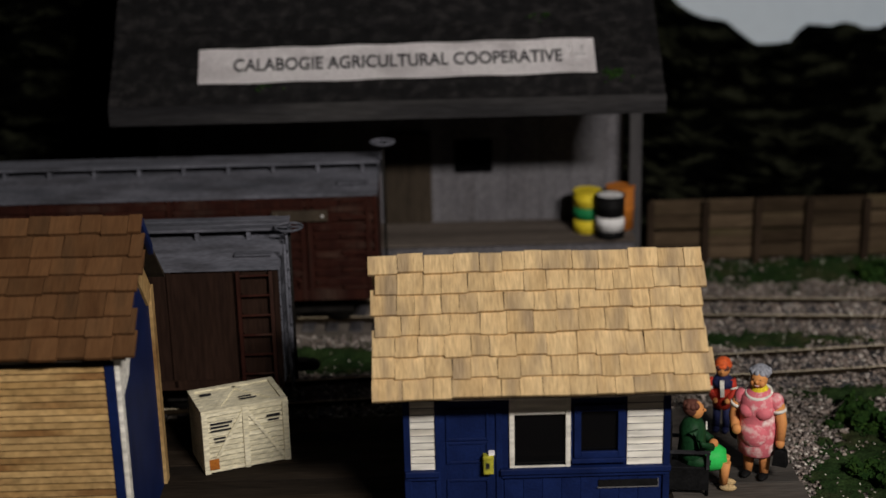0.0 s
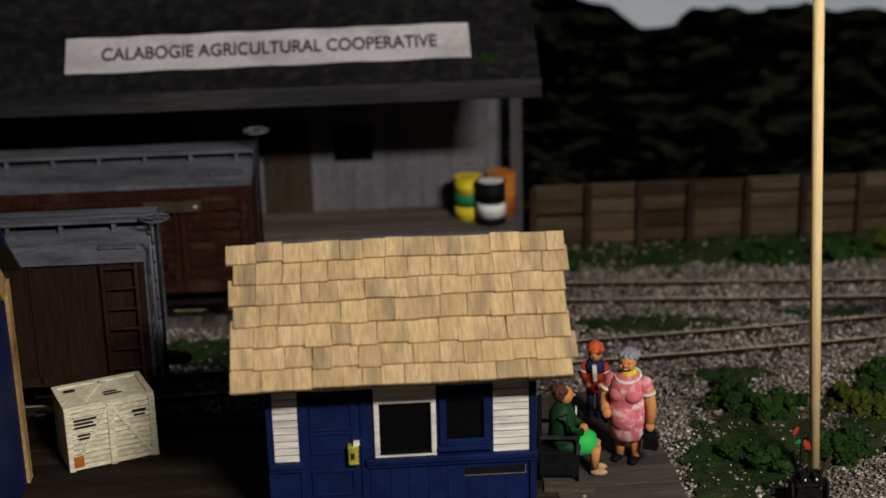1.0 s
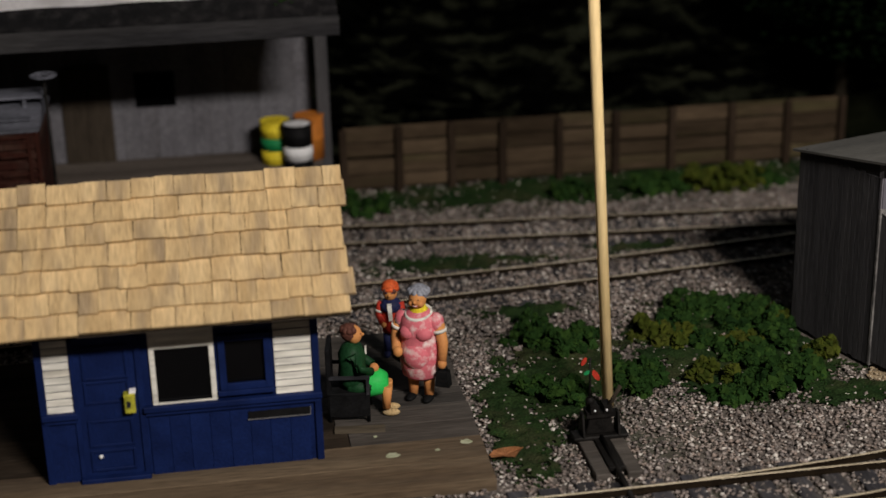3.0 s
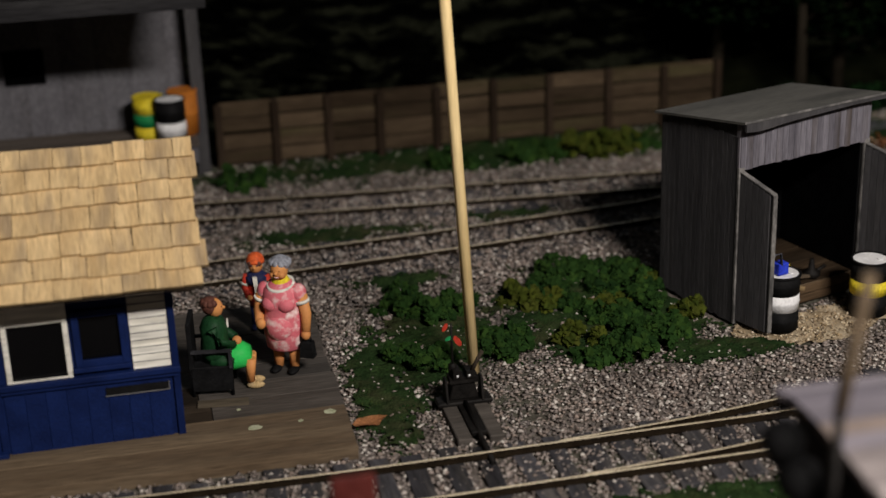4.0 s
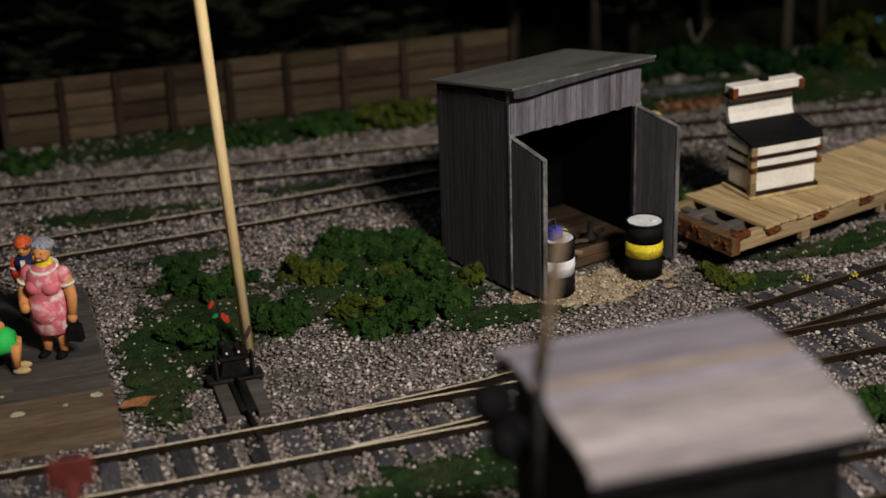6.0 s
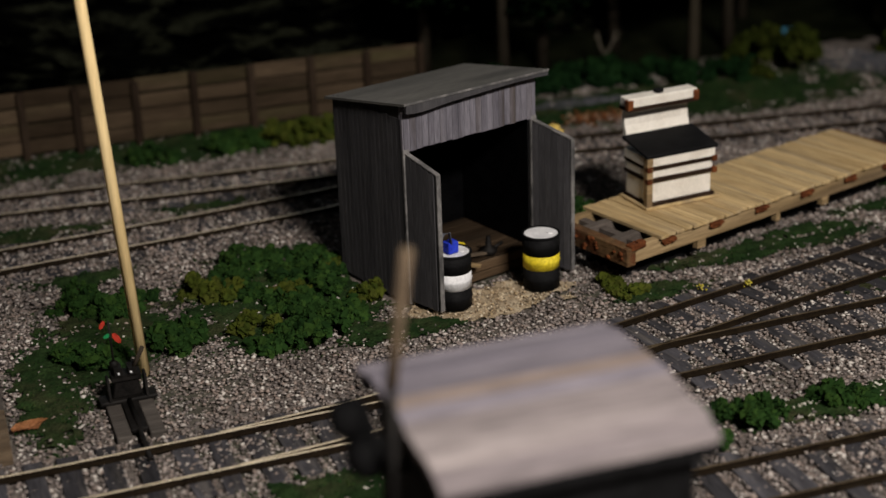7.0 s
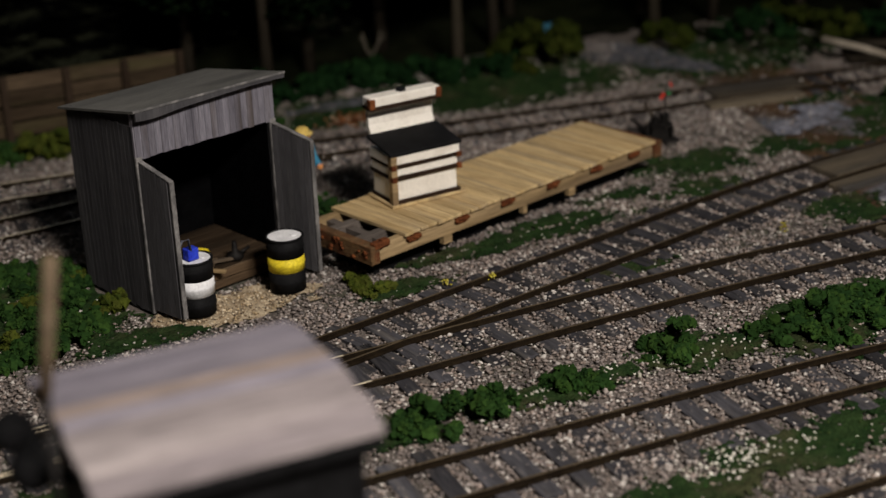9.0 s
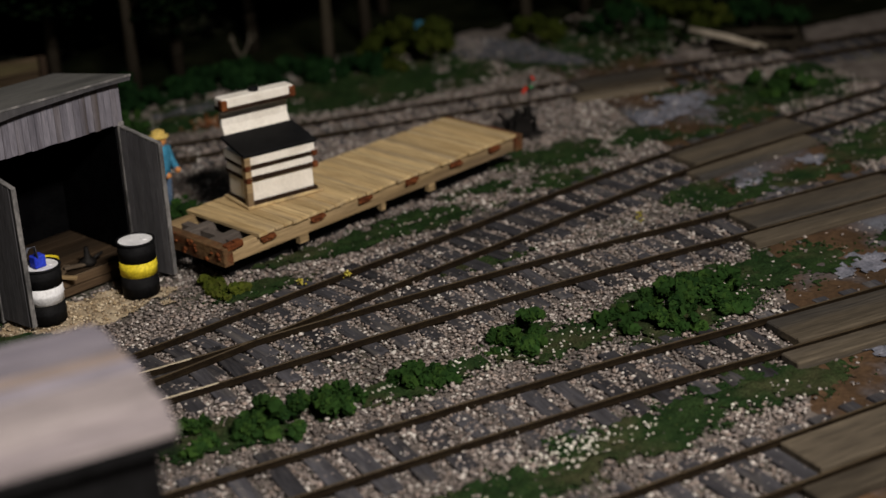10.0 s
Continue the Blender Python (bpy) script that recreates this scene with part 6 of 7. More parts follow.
M["road"] = material("dirt_road", (0.05, 0.03, 0.016), (0.095, 0.056, 0.03), 1.2, 0.9, 0.5, fine=14, stain=(0.12, 0.127, 0.15), stain_scale=0.55, stain_amount=0.95)
build_road()


# ---- ballast, turf and shrubs ----
# first three patches darken the flat car's foot in place of its shade
GREEN = [(18.3, 21.72, 1.0, 0.26), (20.2, 22.3, 1.0, 0.26), (22.0, 22.85, 0.9, 0.26), (11.9, 21.35, 1.1, 0.5), (6.45, 21.2, 0.5, 1.9), (7.2, 22.4, 1.0, 1.4), (7.7, 23.3, 1.1, 1.3), (10.6, 23.2, 1.9, 1.9), (12.2, 21.2, 0.9, 0.35), (6.6, 28.2, 1.7, 0.5), (10.4, 28.4, 1.0, 0.3), (7.5, 25.6, 1.2, 0.35), (11.0, 32.35, 7.0, 1.15),
         (9.8, 16.8, 1.9, 0.6), (6.0, 16.6, 1.5, 0.5), (14.2, 16.5, 1.3, 0.45), (17, 16.4, 1.4, 0.38), (19.4, 16.4, 1.3, 0.5), (21.7, 16.2, 1.5, 0.9), (18.8, 13.35, 1.7, 0.55), (16.3, 13.0, 1.6, 0.5), (20.9, 13.5, 1.2, 0.55),
         (20.2, 19.7, 0.9, 0.25), (24.3, 23.6, 1.3, 0.8), (25.2, 20.2, 0.9, 0.6), (30.3, 20.4, 1.6, 0.9), (30.8, 24.2, 2.0, 1.0), (30.2, 30.0, 4.0, 1.6), (22.5, 31.2, 5.5, 1.3), (16.6, 21.0, 0.9, 0.35), (16.4, 24.3, 0.7, 0.6), (19.5, 21.9, 2.5, 0.3), (23.6, 22.3, 1.0, 0.5), (-1.8, 27.8, 1.6, 0.7),
         (24.1, 16.6, 1.5, 0.75), (23.6, 30.3, 4.3, 1.2), (19.4, 30.7, 2.4, 0.8), (27.2, 19.7, 1.5, 0.45), (26.4, 23.5, 0.8, 0.5), (29.0, 23.4, 1.0, 0.6), (21.7, 13.3, 0.9, 0.4), (29.3, 25.8, 0.9, 0.35), (21.5, 13.1, 0.9, 0.35), (26.6, 23.6, 0.7, 0.7), (25.5, 19.5, 0.9, 0.35), (29.2, 20.1, 1.2, 0.45), (27.6, 22.9, 0.5, 0.3), (30.6, 25.0, 0.9, 0.5), (32.6, 25.2, 1.0, 0.6), (26.9, 16.5, 1.0, 0.3)]
SLATE = [(25.2, 15.9, 0.8, 0.45), (28.6, 24.9, 0.8, 0.9), (26.5, 19.85, 0.8, 0.4), (23.4, 13.5, 0.7, 0.5), (27.4, 24.4, 0.6, 0.5), (28.2, 20.3, 0.5, 0.3), (24.9, 13.0, 0.8, 0.4)]


def greenness(x, y):
    g = max(1.25 - math.hypot((x - cx) / rx, (y - cy) / ry) for cx, cy, rx, ry in GREEN)
    return g + 0.5 * noise.noise((x * 1.5, y * 1.9, 9.0)) + 0.4 * noise.noise((x * 4.5, y * 4.5, 2.0)) + 0.3 * noise.noise((x * 11, y * 11, 6.0))


def slaty(x, y):
    """Where blue-grey gravel is strewn on the road."""
    g = max(1.0 - math.hypot((x - cx) / rx, (y - cy) / ry) for cx, cy, rx, ry in SLATE)
    return g + 0.5 * noise.noise((x * 2.2, y * 2.2, 5.0)) + 0.3 * noise.noise((x * 6, y * 6, 8.0))


def bare(x, y):
    """Where no ballast lies: platform, shed, crossing planks and road."""
    if x < 5.85 and 19.35 < y < 24.85:
        return True
    u, v = x - 12.5, y - 22.14
    c, s = math.cos(math.radians(17.3)), math.sin(math.radians(17.3))
    if -0.1 < u * c + v * s < 2.7 and -0.05 < -u * s + v * c < 2.1:
        return True
    return False


def on_road(x, y):
    xl = np.interp(y, [6, 11, 14, 18, 21.5, 27.5, 37], [16.5, 19.7, 22.0, 24.6, 26.0, 27.4, 28.0])
    return xl + 0.1 < x < xl + 3.5


def in_sand(x, y):
    return math.hypot((x - 13.75) / 1.6, (y - 21.75) / 0.72) + 0.35 * noise.noise((x * 2, y * 2, 4)) < 0.85


def scatter():
    rng = np.random.default_rng(17)
    stones, sizes, greens, gsizes, sand, ssizes, pale, psizes = [], [], [], [], [], [], [], []
    count = 330000
    xs = rng.uniform(-3, 33, count)
    ys = rng.uniform(9.5, 33.2, count)
    keep = rng.uniform(0, 1, count)
    for x, y, k in zip(xs, ys, keep):
        # only the ground that comes into view
        if y < 15 and x < 4 or y < 13 and x < 8 or x < -1 and y > 29 or x < 0 and y < 24 or x > 11 + 1.06 * y:
            continue
        if bare(x, y):
            continue
        if in_sand(x, y):
            if k < 0.7:
                sand.append((x, y, -0.02 + rng.uniform(-0.02, 0.03)))
                ssizes.append(rng.uniform(0.013, 0.032))
            continue
        g = greenness(x, y)
        road = on_road(x, y)
        if 0.0 < g <= 0.25 and k < 0.12 + 0.6 * g:
            greens.append((x, y, ground_z(x, y) + rng.uniform(0.03, 0.06)))
            gsizes.append(rng.uniform(0.012, 0.028))
            if k < 0.08 + 0.5 * g:
                continue
        if g > 0.25 and not (road and k < 0.6):
            if k < 0.42:
                greens.append((x, y, ground_z(x, y) + rng.uniform(0.02, 0.05)))
                gsizes.append(rng.uniform(0.012, 0.032))
            if k > 0.985 and not road and x < 22:
                pale.append((x, y, ground_z(x, y) + 0.05))
                psizes.append(rng.uniform(0.015, 0.03))
            if k < (0.9 if g > 0.5 else 0.72):
                continue
        if road and k > 0.07:
            continue
        far = 1.0 if y < 24 else 0.9
        heap = 0.0 if y < 24.5 else 0.03
        if k < far:
            stones.append((x, y, ground_z(x, y) + heap + rng.uniform(-0.012, 0.062)))
            sizes.append(rng.uniform(0.019, 0.046) * (1.3 if rng.uniform() < 0.08 else 1.0))
    for cx, cy, r, n in ((18.1, 13.5, 0.7, 70), (17.6, 13.45, 0.45, 40), (18.7, 16.25, 0.5, 32), (16.4, 16.45, 0.5, 24), (17.5, 16.35, 0.5, 20), (19.6, 16.3, 0.4, 16), (20.4, 13.1, 0.3, 8), (23.4, 19.6, 0.2, 12), (12.4, 29.75, 0.25, 14)):
        for _ in range(n):
            a, q = rng.uniform(0, 6.28), r * rng.uniform(0, 1) ** 0.7
            x, y = cx + q * math.cos(a) * 1.5, cy + q * math.sin(a) * 0.6
            pale.append((x, y, ground_z(x, y) + 0.07))
            psizes.append(rng.uniform(0.018, 0.04))
    tagged(crumbs("ballast_stones", stones, sizes, M["stone"], 1, flat=0.55, jitter=0.6), "mixed grey and pinkish ballast gravel between the tracks", "gravel", kind="stuff")
    tagged(crumbs("turf", greens, gsizes, M["turf"], 2), "dark green scenic turf in patches", "grass", kind="stuff")
    tagged(crumbs("spilt_grain", sand, ssizes, M["grain"], 3), "coarse tan grit before the shed doors", "grit", kind="stuff")
    tagged(crumbs("pale_pebbles", pale, psizes, M["pebble"], 4), "scattered off-white pebbles and flower heads", "pebbles", kind="stuff")




def cell_sheet(name, test, x0, x1, y0, y1, step, lift, mat, label, category):
    """A thin ground cover over the cells where test holds, with a ragged edge."""
    verts, faces, index = [], [], {}
    nx, ny = int((x1 - x0) / step), int((y1 - y0) / step)

    def corner(i, j):
        if (i, j) not in index:
            x, y = x0 + i * step, y0 + j * step
            jx, jy = 0.45 * step * noise.noise((i * 1.7, j * 1.3, 1.0)), 0.45 * step * noise.noise((i * 1.1, j * 1.9, 6.0))
            index[(i, j)] = len(verts)
            verts.append(((x + jx) * U, (y + jy) * U, (ground_z(x, y) + lift * (0.6 + 0.6 * noise.noise((x * 5, y * 5, 2.0)))) * U))
        return index[(i, j)]
    for i in range(nx):
        for j in range(ny):
            x, y = x0 + (i + 0.5) * step, y0 + (j + 0.5) * step
            if test(x, y):
                faces.append((corner(i, j), corner(i + 1, j), corner(i + 1, j + 1), corner(i, j + 1)))
    me = bpy.data.meshes.new(name)
    me.from_pydata(verts, [], faces)
    me.materials.append(mat)
    me.update()
    tagged(new(name, me), label, category, kind="stuff")


cell_sheet("turf_sheet", lambda x, y: not bare(x, y) and not in_sand(x, y) and greenness(x, y) > 0.36, -4, 33, 10, 34, 0.065, 0.085, M["turfbase"], "fine dark green scenic turf in patches", "grass")
# near-black sheet over paler earth: shade of the wood put into colour
M["litter"] = material("shaded_forest_floor", (0.003, 0.004, 0.002), (0.009, 0.01, 0.005), 1.0, 1.0, 0.7, fine=14, spec=0.0)
cell_sheet("leaf_litter", lambda x, y: y > (33.5 if x < 30.5 else 28.4) + 0.3 * noise.noise((x, y, 3.0)) and y < 37.5 + 0.25 * max(0.0, x - 16), -20, 44, 28.0, 44.0, 0.3, 0.08, M["litter"], "near-black ground sheet for the shade under the trees and behind the fence", "leaf litter")
M["slate"] = material("blue_grey_road_gravel", (0.085, 0.09, 0.11), (0.2, 0.2, 0.235), 5, 0.95, 0.7, fine=24, stain=(0.3, 0.3, 0.33), stain_scale=6, stain_amount=0.5)
cell_sheet("gravel_sheet", lambda x, y: slaty(x, y) > 0.2 and greenness(x, y) < 0.4, 22, 31, 12, 27, 0.08, 0.1, M["slate"], "blue-grey gravel strewn in patches on the road", "gravel")
cell_sheet("grit_sheet", lambda x, y: not bare(x, y) and in_sand(x, y), 11.5, 16, 20.5, 23.2, 0.07, 0.07, M["sand"], "tan grit spread before the shed doors", "grit")
M["grain"] = island_material("tan_grit", [(0.52, 0.43, 0.3), (0.39, 0.3, 0.195), (0.62, 0.53, 0.39), (0.2, 0.145, 0.09), (0.45, 0.34, 0.2), (0.14, 0.11, 0.08)])
scatter()

rngf = np.random.default_rng(91)
M["flower"] = island_material("yellow_flower_heads", [(0.5, 0.42, 0.06), (0.6, 0.52, 0.12), (0.4, 0.34, 0.04)])
for x, y in ((17.9, 20.4), (17.15, 20.6), (23.45, 19.65)):
    c = np.stack([x + rngf.normal(0, 0.05, 14), y + rngf.normal(0, 0.04, 14), rngf.uniform(0.0, 0.14, 14)], 1)
    tagged(crumbs("flower_tuft", c, rngf.uniform(0.015, 0.035, 14), M["flower"], 92), "tiny tuft of yellow flowers in the gravel", "flowers", group="flower tufts")
M["russet"] = island_material("russet_grit", [(0.13, 0.05, 0.02), (0.19, 0.08, 0.035), (0.09, 0.035, 0.016), (0.3, 0.2, 0.13)])
c = np.stack([rngf.normal(19.80, 0.45, 260), rngf.normal(30.20, 0.2, 260), rngf.uniform(-0.04, 0.08, 260)], 1)
tagged(crumbs("russet_grit", c, rngf.uniform(0.03, 0.06, 260), M["russet"], 93), "russet grit spilt beside the back track", "grit", kind="stuff")

SHRUB_SEED = [100]


bm = bmesh.new()
bmesh.ops.create_icosphere(bm, subdivisions=2, radius=1.0)
ICO_V, ICO_F = np.array([v.co[:] for v in bm.verts]), np.array([[v.index for v in f.verts] for f in bm.faces])
bm.free()


def foam(name, cores, radii, crumb_at, crumb_size, mat, seed):
    """Lumpy foam florets with crumbs clinging to them, in one mesh."""
    rng = np.random.default_rng(seed + 5000)
    n, k = len(cores), len(ICO_V)
    v1 = ICO_V[None] * (1 + rng.uniform(-0.5, 0.5, (n, k, 1))) * radii[:, None, None] * rng.uniform(0.75, 1.2, (n, 1, 3)) + cores[:, None, :]
    f1 = (ICO_F[None] + k * np.arange(n)[:, None, None]).reshape(-1, 3)
    m = len(crumb_at)
    v2 = OCT_V[None] * (1.1 + rng.uniform(-0.9, 0.9, (m, 6, 1))) * crumb_size[:, None, None] + 0.4 * crumb_size[:, None, None] * rng.uniform(-1, 1, (m, 6, 3)) + crumb_at[:, None, :]
    f2 = (OCT_F[None] + 6 * np.arange(m)[:, None, None]).reshape(-1, 3) + n * k
    v = np.concatenate([v1.reshape(-1, 3), v2.reshape(-1, 3)]) * U
    f = np.concatenate([f1, f2])
    me = bpy.data.meshes.new(name)
    me.from_pydata(v.tolist(), [], f.tolist())
    me.materials.append(mat)
    return new(name, me)


def shrub(x, y, r, h, mname, label, fine=0.05, group="shrubs"):
    """A foam-foliage bush of uneven lobes."""
    SHRUB_SEED[0] += 1
    rng = np.random.default_rng(SHRUB_SEED[0])
    pts, sizes, cores, core_r = [], [], [], []
    for k in range(7):
        # lobes stand round a middle one, each a knob of florets
        a = 2 * math.pi * k / 6 + rng.uniform(-0.5, 0.5)
        out = 0.0 if k == 6 else rng.uniform(0.5, 1.15) * r
        lr = rng.uniform(0.2, 0.42) * r
        lz = h * (0.55 if k == 6 else rng.uniform(0.05, 0.6))
        for _ in range(int(6 + 20 * lr)):
            d = rng.normal(size=3)
            d /= np.linalg.norm(d)
            d[2] = abs(d[2]) if rng.uniform() < 0.7 else d[2]
            c = np.array([out * math.cos(a), out * math.sin(a), lz]) + d * lr * rng.uniform(0.5, 1.35) * np.array([1, 1, 0.85])
            if c[2] < 0.0:
                continue
            fr = rng.uniform(0.04, 0.1) * fine / 0.05
            cores.append(c)
            core_r.append(fr)
            n = 12
            q = rng.normal(size=(n, 3))
            q /= np.linalg.norm(q, axis=1)[:, None]
            pts.append(c + q * fr * rng.uniform(0.85, 1.2, (n, 1)))
            sizes.append(rng.uniform(0.3, 1.0, n) * fine * 0.5)
    ob = foam("shrub", np.array(cores), np.array(core_r), np.concatenate(pts), np.concatenate(sizes), M[mname], SHRUB_SEED[0])
    ob.matrix_world = place(x, y, ground_z(x, y) - 0.01)
    return tagged(ob, label, "shrub", group=group)


def plant_shrubs():
    rng = random.Random(77)
    green_label, olive_label = "deep green foam shrub in the weedy patch", "olive yellow foam shrub in the weedy patch"
    green_spots = ((7.35, 24.35), (7.75, 23.75), (7.0, 22.3), (7.4, 22.0), (8.5, 22.5), (8.85, 22.35), (8.55, 21.95), (8.3, 24.1), (10.4, 24.9), (10.95, 25.0), (10.9, 24.1), (11.6, 24.7), (10.2, 23.5), (10.6, 22.9), (11.25, 23.2), (10.2, 21.5), (10.65, 21.5), (11.1, 21.9), (9.9, 21.5), (10.8, 22.3), (11.5, 23.9), (10.0, 24.3), (11.45, 22.2))
    olive_spots = ((9.6, 23.8), (9.35, 24.1), (9.85, 22.2), (11.75, 24.2), (11.9, 22.7), (10.75, 23.3))
    for x, y in green_spots:
        r = rng.uniform(0.26, 0.46)
        shrub(x, y, r, r * rng.uniform(0.7, 1.35), "leaf", green_label)
    for x, y in olive_spots:
        r = rng.uniform(0.22, 0.32)
        shrub(x, y, r, r * rng.uniform(0.9, 1.3), "olive", olive_label)
    for x, y, r, h, m in ((5.3, 31.7, 0.5, 0.4, "leaf"), (9.85, 31.6, 0.5, 0.45, "leaf"), (11.5, 31.7, 0.5, 0.5, "leaf"), (12.1, 31.6, 0.45, 0.5, "leaf"), (12.8, 31.5, 0.6, 0.7, "olive"), (13.4, 31.5, 0.55, 0.65, "olive"), (14.3, 31.6, 0.35, 0.3, "leaf")):
        shrub(x, y, r, h, m, "green foam shrub at the foot of the fence" if m == "leaf" else "olive foam shrub at the foot of the fence")
    for x, y, r, h in ((13.6, 16.75, 0.4, 0.3), (14.5, 16.35, 0.4, 0.35), (15.1, 16.35, 0.5, 0.5), (15.6, 16.4, 0.45, 0.4), (17.05, 16.5, 0.32, 0.3), (17.3, 16.3, 0.22, 0.18), (18.75, 16.55, 0.36, 0.3), (19.15, 16.65, 0.3, 0.85), (20.9, 16.2, 0.5, 0.45), (21.4, 15.9, 0.45, 0.4), (21.8, 16.35, 0.55, 0.5), (22.4, 16.5, 0.45, 0.4), (22.3, 15.9, 0.35, 0.3)):
        shrub(x, y, r, h, "leaf", "bright green foam shrub between yard tracks")
    for x, y, r, h, m in ((15.95, 21.25, 0.3, 0.2, "olive"), (16.5, 24.6, 0.5, 0.45, "leaf"), (19.9, 25.4, 0.4, 0.3, "leaf"), (30.8, 24.3, 0.7, 0.6, "leaf"), (32.2, 20.6, 0.7, 0.6, "leaf"), (17.4, 30.8, 0.5, 0.4, "leaf")):
        shrub(x, y, r, h, m, "low foam shrub beside the flat car" if x < 20 else "green foam shrub by the crossing")
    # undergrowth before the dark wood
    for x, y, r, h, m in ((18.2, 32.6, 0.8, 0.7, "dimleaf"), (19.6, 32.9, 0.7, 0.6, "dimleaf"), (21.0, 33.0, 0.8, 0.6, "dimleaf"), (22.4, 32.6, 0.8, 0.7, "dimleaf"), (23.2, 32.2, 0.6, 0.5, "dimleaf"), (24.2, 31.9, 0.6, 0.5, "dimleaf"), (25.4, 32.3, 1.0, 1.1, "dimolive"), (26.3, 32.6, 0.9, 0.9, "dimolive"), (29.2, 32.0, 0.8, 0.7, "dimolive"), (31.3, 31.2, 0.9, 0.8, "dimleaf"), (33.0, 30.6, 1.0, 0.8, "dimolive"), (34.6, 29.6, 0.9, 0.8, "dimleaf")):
        shrub(x, y, r, h, m, "shrub at the edge of the wood, coloured dark for its shade", 0.075, "wood edge shrubs")


plant_shrubs()


M["palelog"] = material("pale_barkless_wood", (0.2, 0.17, 0.13), (0.32, 0.28, 0.22), 3, 0.9, 0.5, ALONG_X)
# paler copy of bark for two lit trunks, the light in its colour
M["trunkpale"] = material("lit_bark", (0.026, 0.022, 0.015), (0.052, 0.043, 0.03), 3, 0.9, 0.6, ALONG_Z, spec=0.03)


def tree(x, y, h, r, seed, trunk="bark"):
    """A tapered trunk with limbs under a crown of leaf clumps."""
    t = thing("tree", "tall tree with a shade-darkened crown and a bare lower trunk", "tree", (x, y, ground_z(x, y)), group="dark wood trees")
    rng = random.Random(seed)
    bm = B()
    top = (rng.uniform(-0.2, 0.2), rng.uniform(-0.2, 0.2), h * 0.8)
    tube(bm, [(0, 0, -0.1), (top[0] * 0.3, top[1] * 0.3, h * 0.35), top], 0.19, 9, ends=0.06)
    tips = [Vector(top)]
    for k in range(6):
        z = h * rng.uniform(0.35, 0.75)
        a = rng.uniform(0, 6.28)
        e = Vector((math.cos(a) * r * 0.7, math.sin(a) * r * 0.7, z + rng.uniform(0.3, 1.0)))
        tube(bm, [(top[0] * z / h, top[1] * z / h, z), tuple(e * 0.55 + Vector((0, 0, z * 0.5))), tuple(e)], 0.06, 6, ends=0.02)
        tips.append(e)
    part("trunk", bm, M[trunk], t)
    nr = np.random.default_rng(seed)
    pts = []
    for e in tips:
        n = 260
        d = nr.normal(size=(n, 3))
        d /= np.linalg.norm(d, axis=1)[:, None]
        pts.append(d * nr.uniform(0.35, 1.0, (n, 1)) * r * 0.75 + np.array(e))
    p = np.concatenate(pts)
    p = p[p[:, 2] > h * 0.3]
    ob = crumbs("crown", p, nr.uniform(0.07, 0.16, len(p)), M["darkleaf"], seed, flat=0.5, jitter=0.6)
    ob.parent = t
    return t


for k, (x, y, h, r) in enumerate(((23.64, 32.9, 5.5, 1.5), (18.7, 33.2, 5.0, 1.6), (20.2, 34.4, 5.6, 1.6), (25.4, 34.2, 5.4, 1.7), (22.6, 35.2, 6.0, 1.7), (27.0, 36.3, 5.8, 1.8), (29.54, 32.9, 5.6, 1.6), (31.5, 33.0, 5.4, 1.7), (33.6, 31.9, 5.2, 1.7), (35.8, 31.0, 5.4, 1.8), (17.3, 35.0, 5.2, 1.7), (30.6, 35.2, 6.0, 1.9), (38.5, 29.8, 5.6, 1.9), (34.8, 34.5, 6.2, 2.0))):
    tree(x, y, h, r, 300 + k, "trunkpale" if k in (0, 6) else "bark")


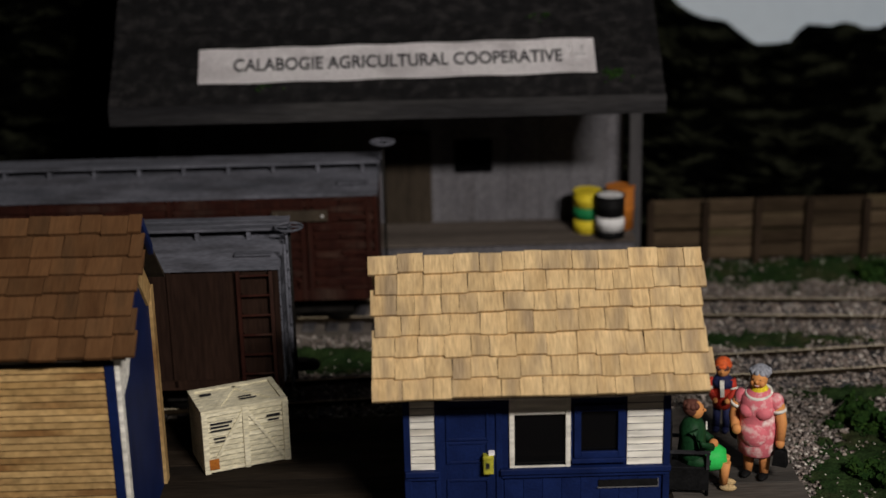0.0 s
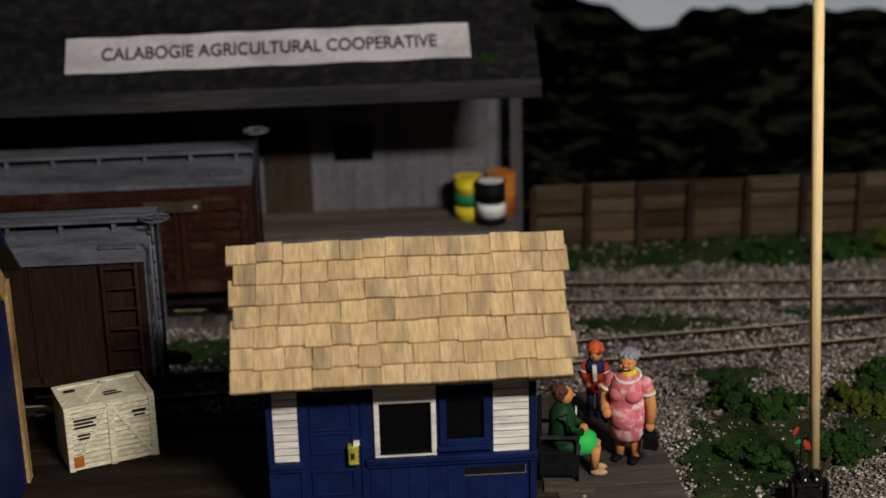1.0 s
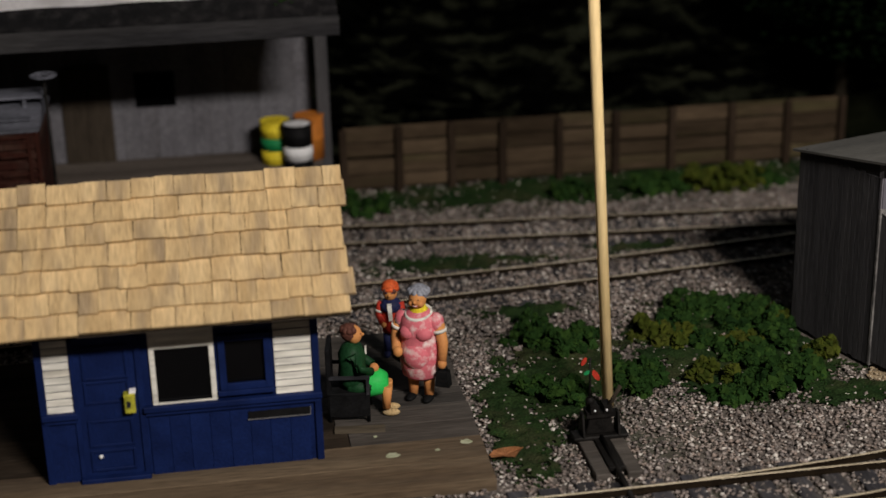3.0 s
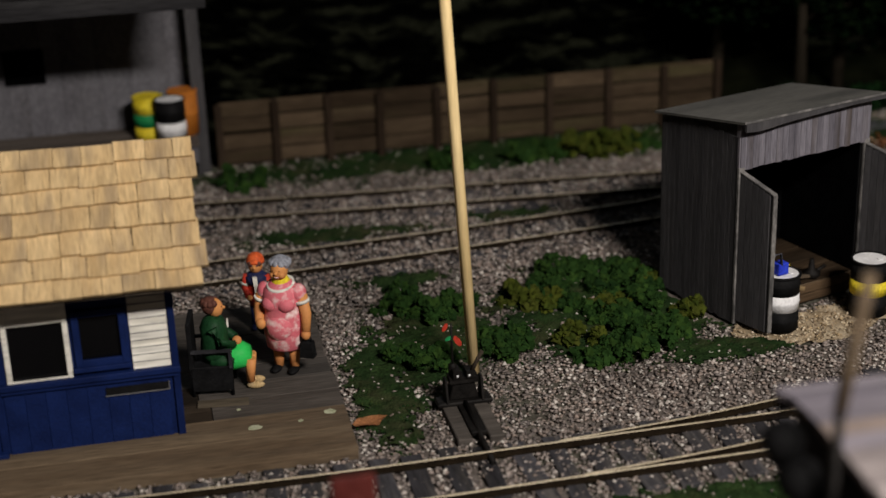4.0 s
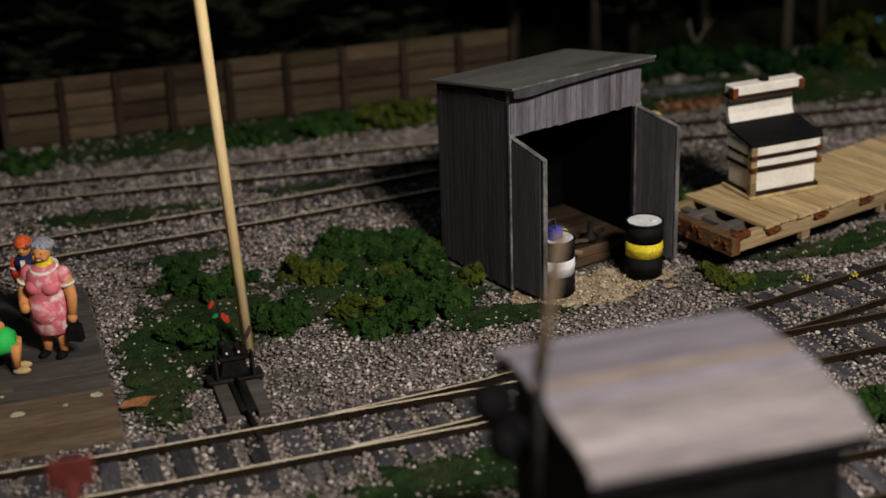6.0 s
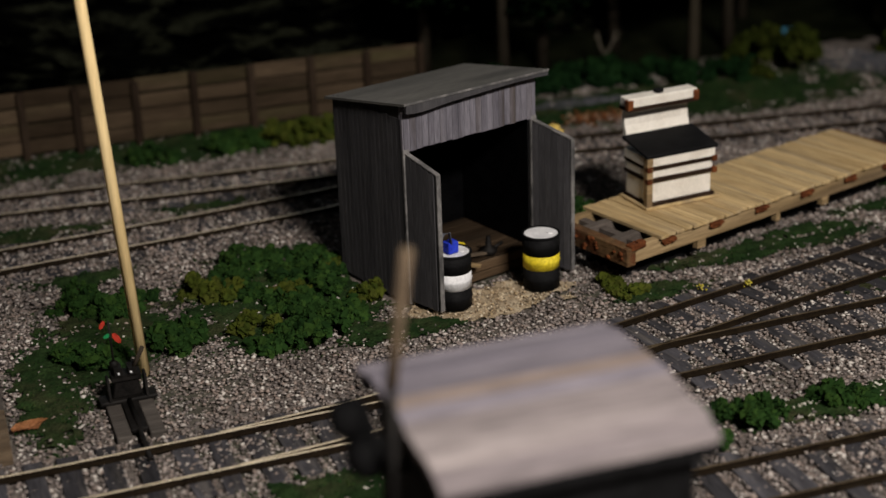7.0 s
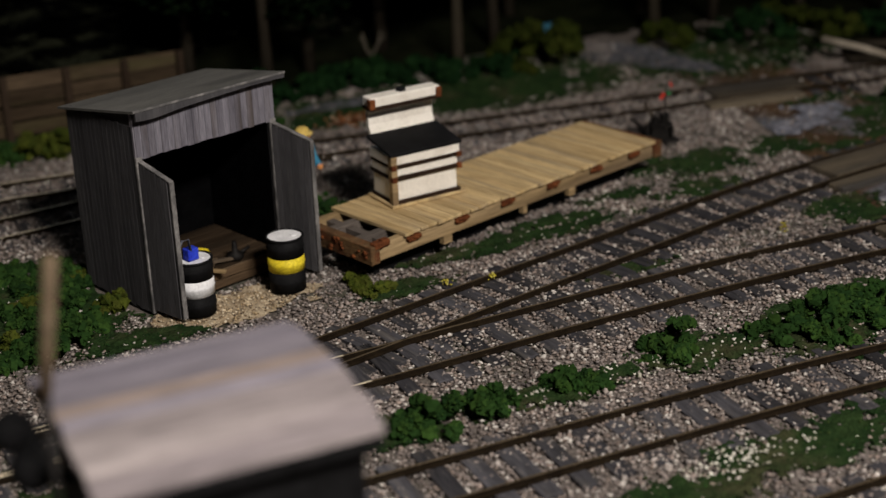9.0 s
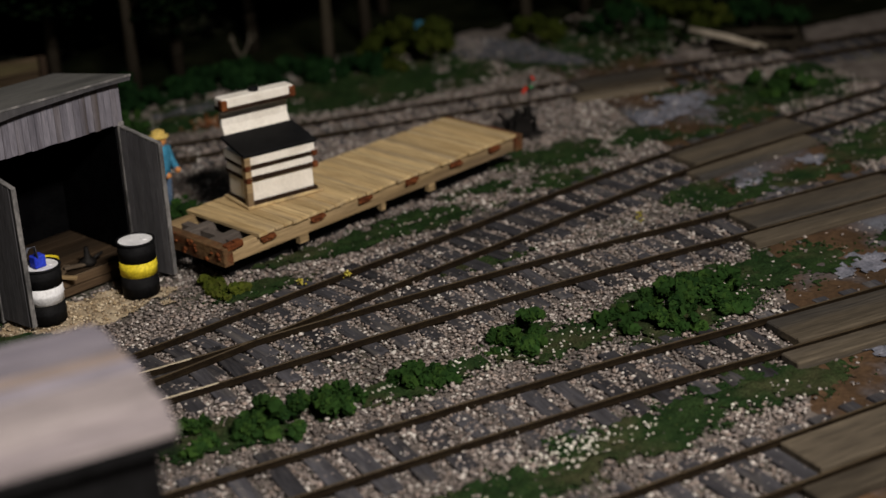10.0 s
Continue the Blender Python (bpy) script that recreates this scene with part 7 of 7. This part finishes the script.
def bare_stump():
    """A pale forked stump with a few bare twigs."""
    bm = B()
    tube(bm, [(0, 0, -0.2), (-0.05, 0, 0.6)], 0.13, 8, ends=0.1)
    tube(bm, [(-0.05, 0, 0.5), (-0.3, 0, 0.95), (-0.38, 0.05, 1.55)], 0.085, 8, ends=0.045)
    tube(bm, [(-0.03, 0, 0.5), (0.28, 0.03, 1.0), (0.4, 0, 1.5)], 0.08, 8, ends=0.035)
    tube(bm, [(-0.33, 0.02, 1.15), (-0.55, 0, 1.4)], 0.04, 6, ends=0.02)
    tube(bm, [(0.3, 0.02, 1.05), (0.5, 0.03, 1.15), (0.68, 0, 1.45)], 0.04, 6, ends=0.015)
    ob = part("dead_tree", bm, M["palebark"])
    ob.matrix_world = place(21.75, 33.9, 0.0) @ Matrix.Scale(0.62, 4)
    tagged(ob, "pale dead forked tree stump in the wood", "tree stump")


bare_stump()


def log_pile():
    lp = thing("log_heap", "heap of dark and pale logs by the back track", "logs", (32.2, 27.4, 0))
    for a, b, r, m in (((-0.75, 0.95, 0.5), (0.25, -0.75, 0.22), 0.1, "palelog"), ((-0.6, 0.2, 0.12), (1.6, -0.9, 0.12), 0.13, "bark"), ((-0.3, 0.7, 0.14), (1.9, -0.3, 0.14), 0.13, "bark"), ((0.1, -0.8, 0.16), (1.2, 0.9, 0.4), 0.12, "bark"), ((-0.1, 0.5, 0.36), (1.5, -0.5, 0.38), 0.12, "bark"), ((0.9, -1.0, 0.12), (2.2, 0.2, 0.14), 0.11, "bark")):
        bm = B()
        mid = [(p + q) / 2 + d for p, q, d in zip(a, b, (0.04, 0.03, 0.02))]
        tube(bm, [a, mid, b], r, 9, ends=r * 0.8)
        part("log", bm, M[m], lp)


log_pile()
bm = B()
box(bm, -0.3, -0.15, 0, 0.3, 0.15, 0.22)
ob = part("blue_tub", bm, M["teal"], bevel=0.03)
ob.matrix_world = place(27.2, 34.2, 0.1)
tagged(ob, "small blue tub at the edge of the wood", "tub")


def strewn(x, y):
    """Two flat spreads of grey gravel before the wood."""
    u, v = (x - 27.85) * 0.4 - (y - 31.15) * 0.917, (x - 27.85) * 0.917 + (y - 31.15) * 0.4
    a = math.hypot(u / 2.5, v / (0.95 - 0.15 * u))
    b = math.hypot((x - 19.9) / 1.5, (y - 31.5) / 0.36)
    return min(a, b) + 0.25 * noise.noise((x * 1.6, y * 1.6, 7.0)) + 0.12 * noise.noise((x * 6, y * 6, 1.0)) < 0.9


M["greygravel"] = material("blue_grey_gravel", (0.058, 0.06, 0.068), (0.11, 0.11, 0.123), 3, 0.95, 0.7, fine=22, stain=(0.03, 0.036, 0.024), stain_scale=0.8, stain_amount=0.6, spec=0.04)
cell_sheet("gravel_spread", strewn, 17, 31, 28, 35, 0.1, 0.1, M["greygravel"], "flat spread of fine blue-grey gravel", "gravel")
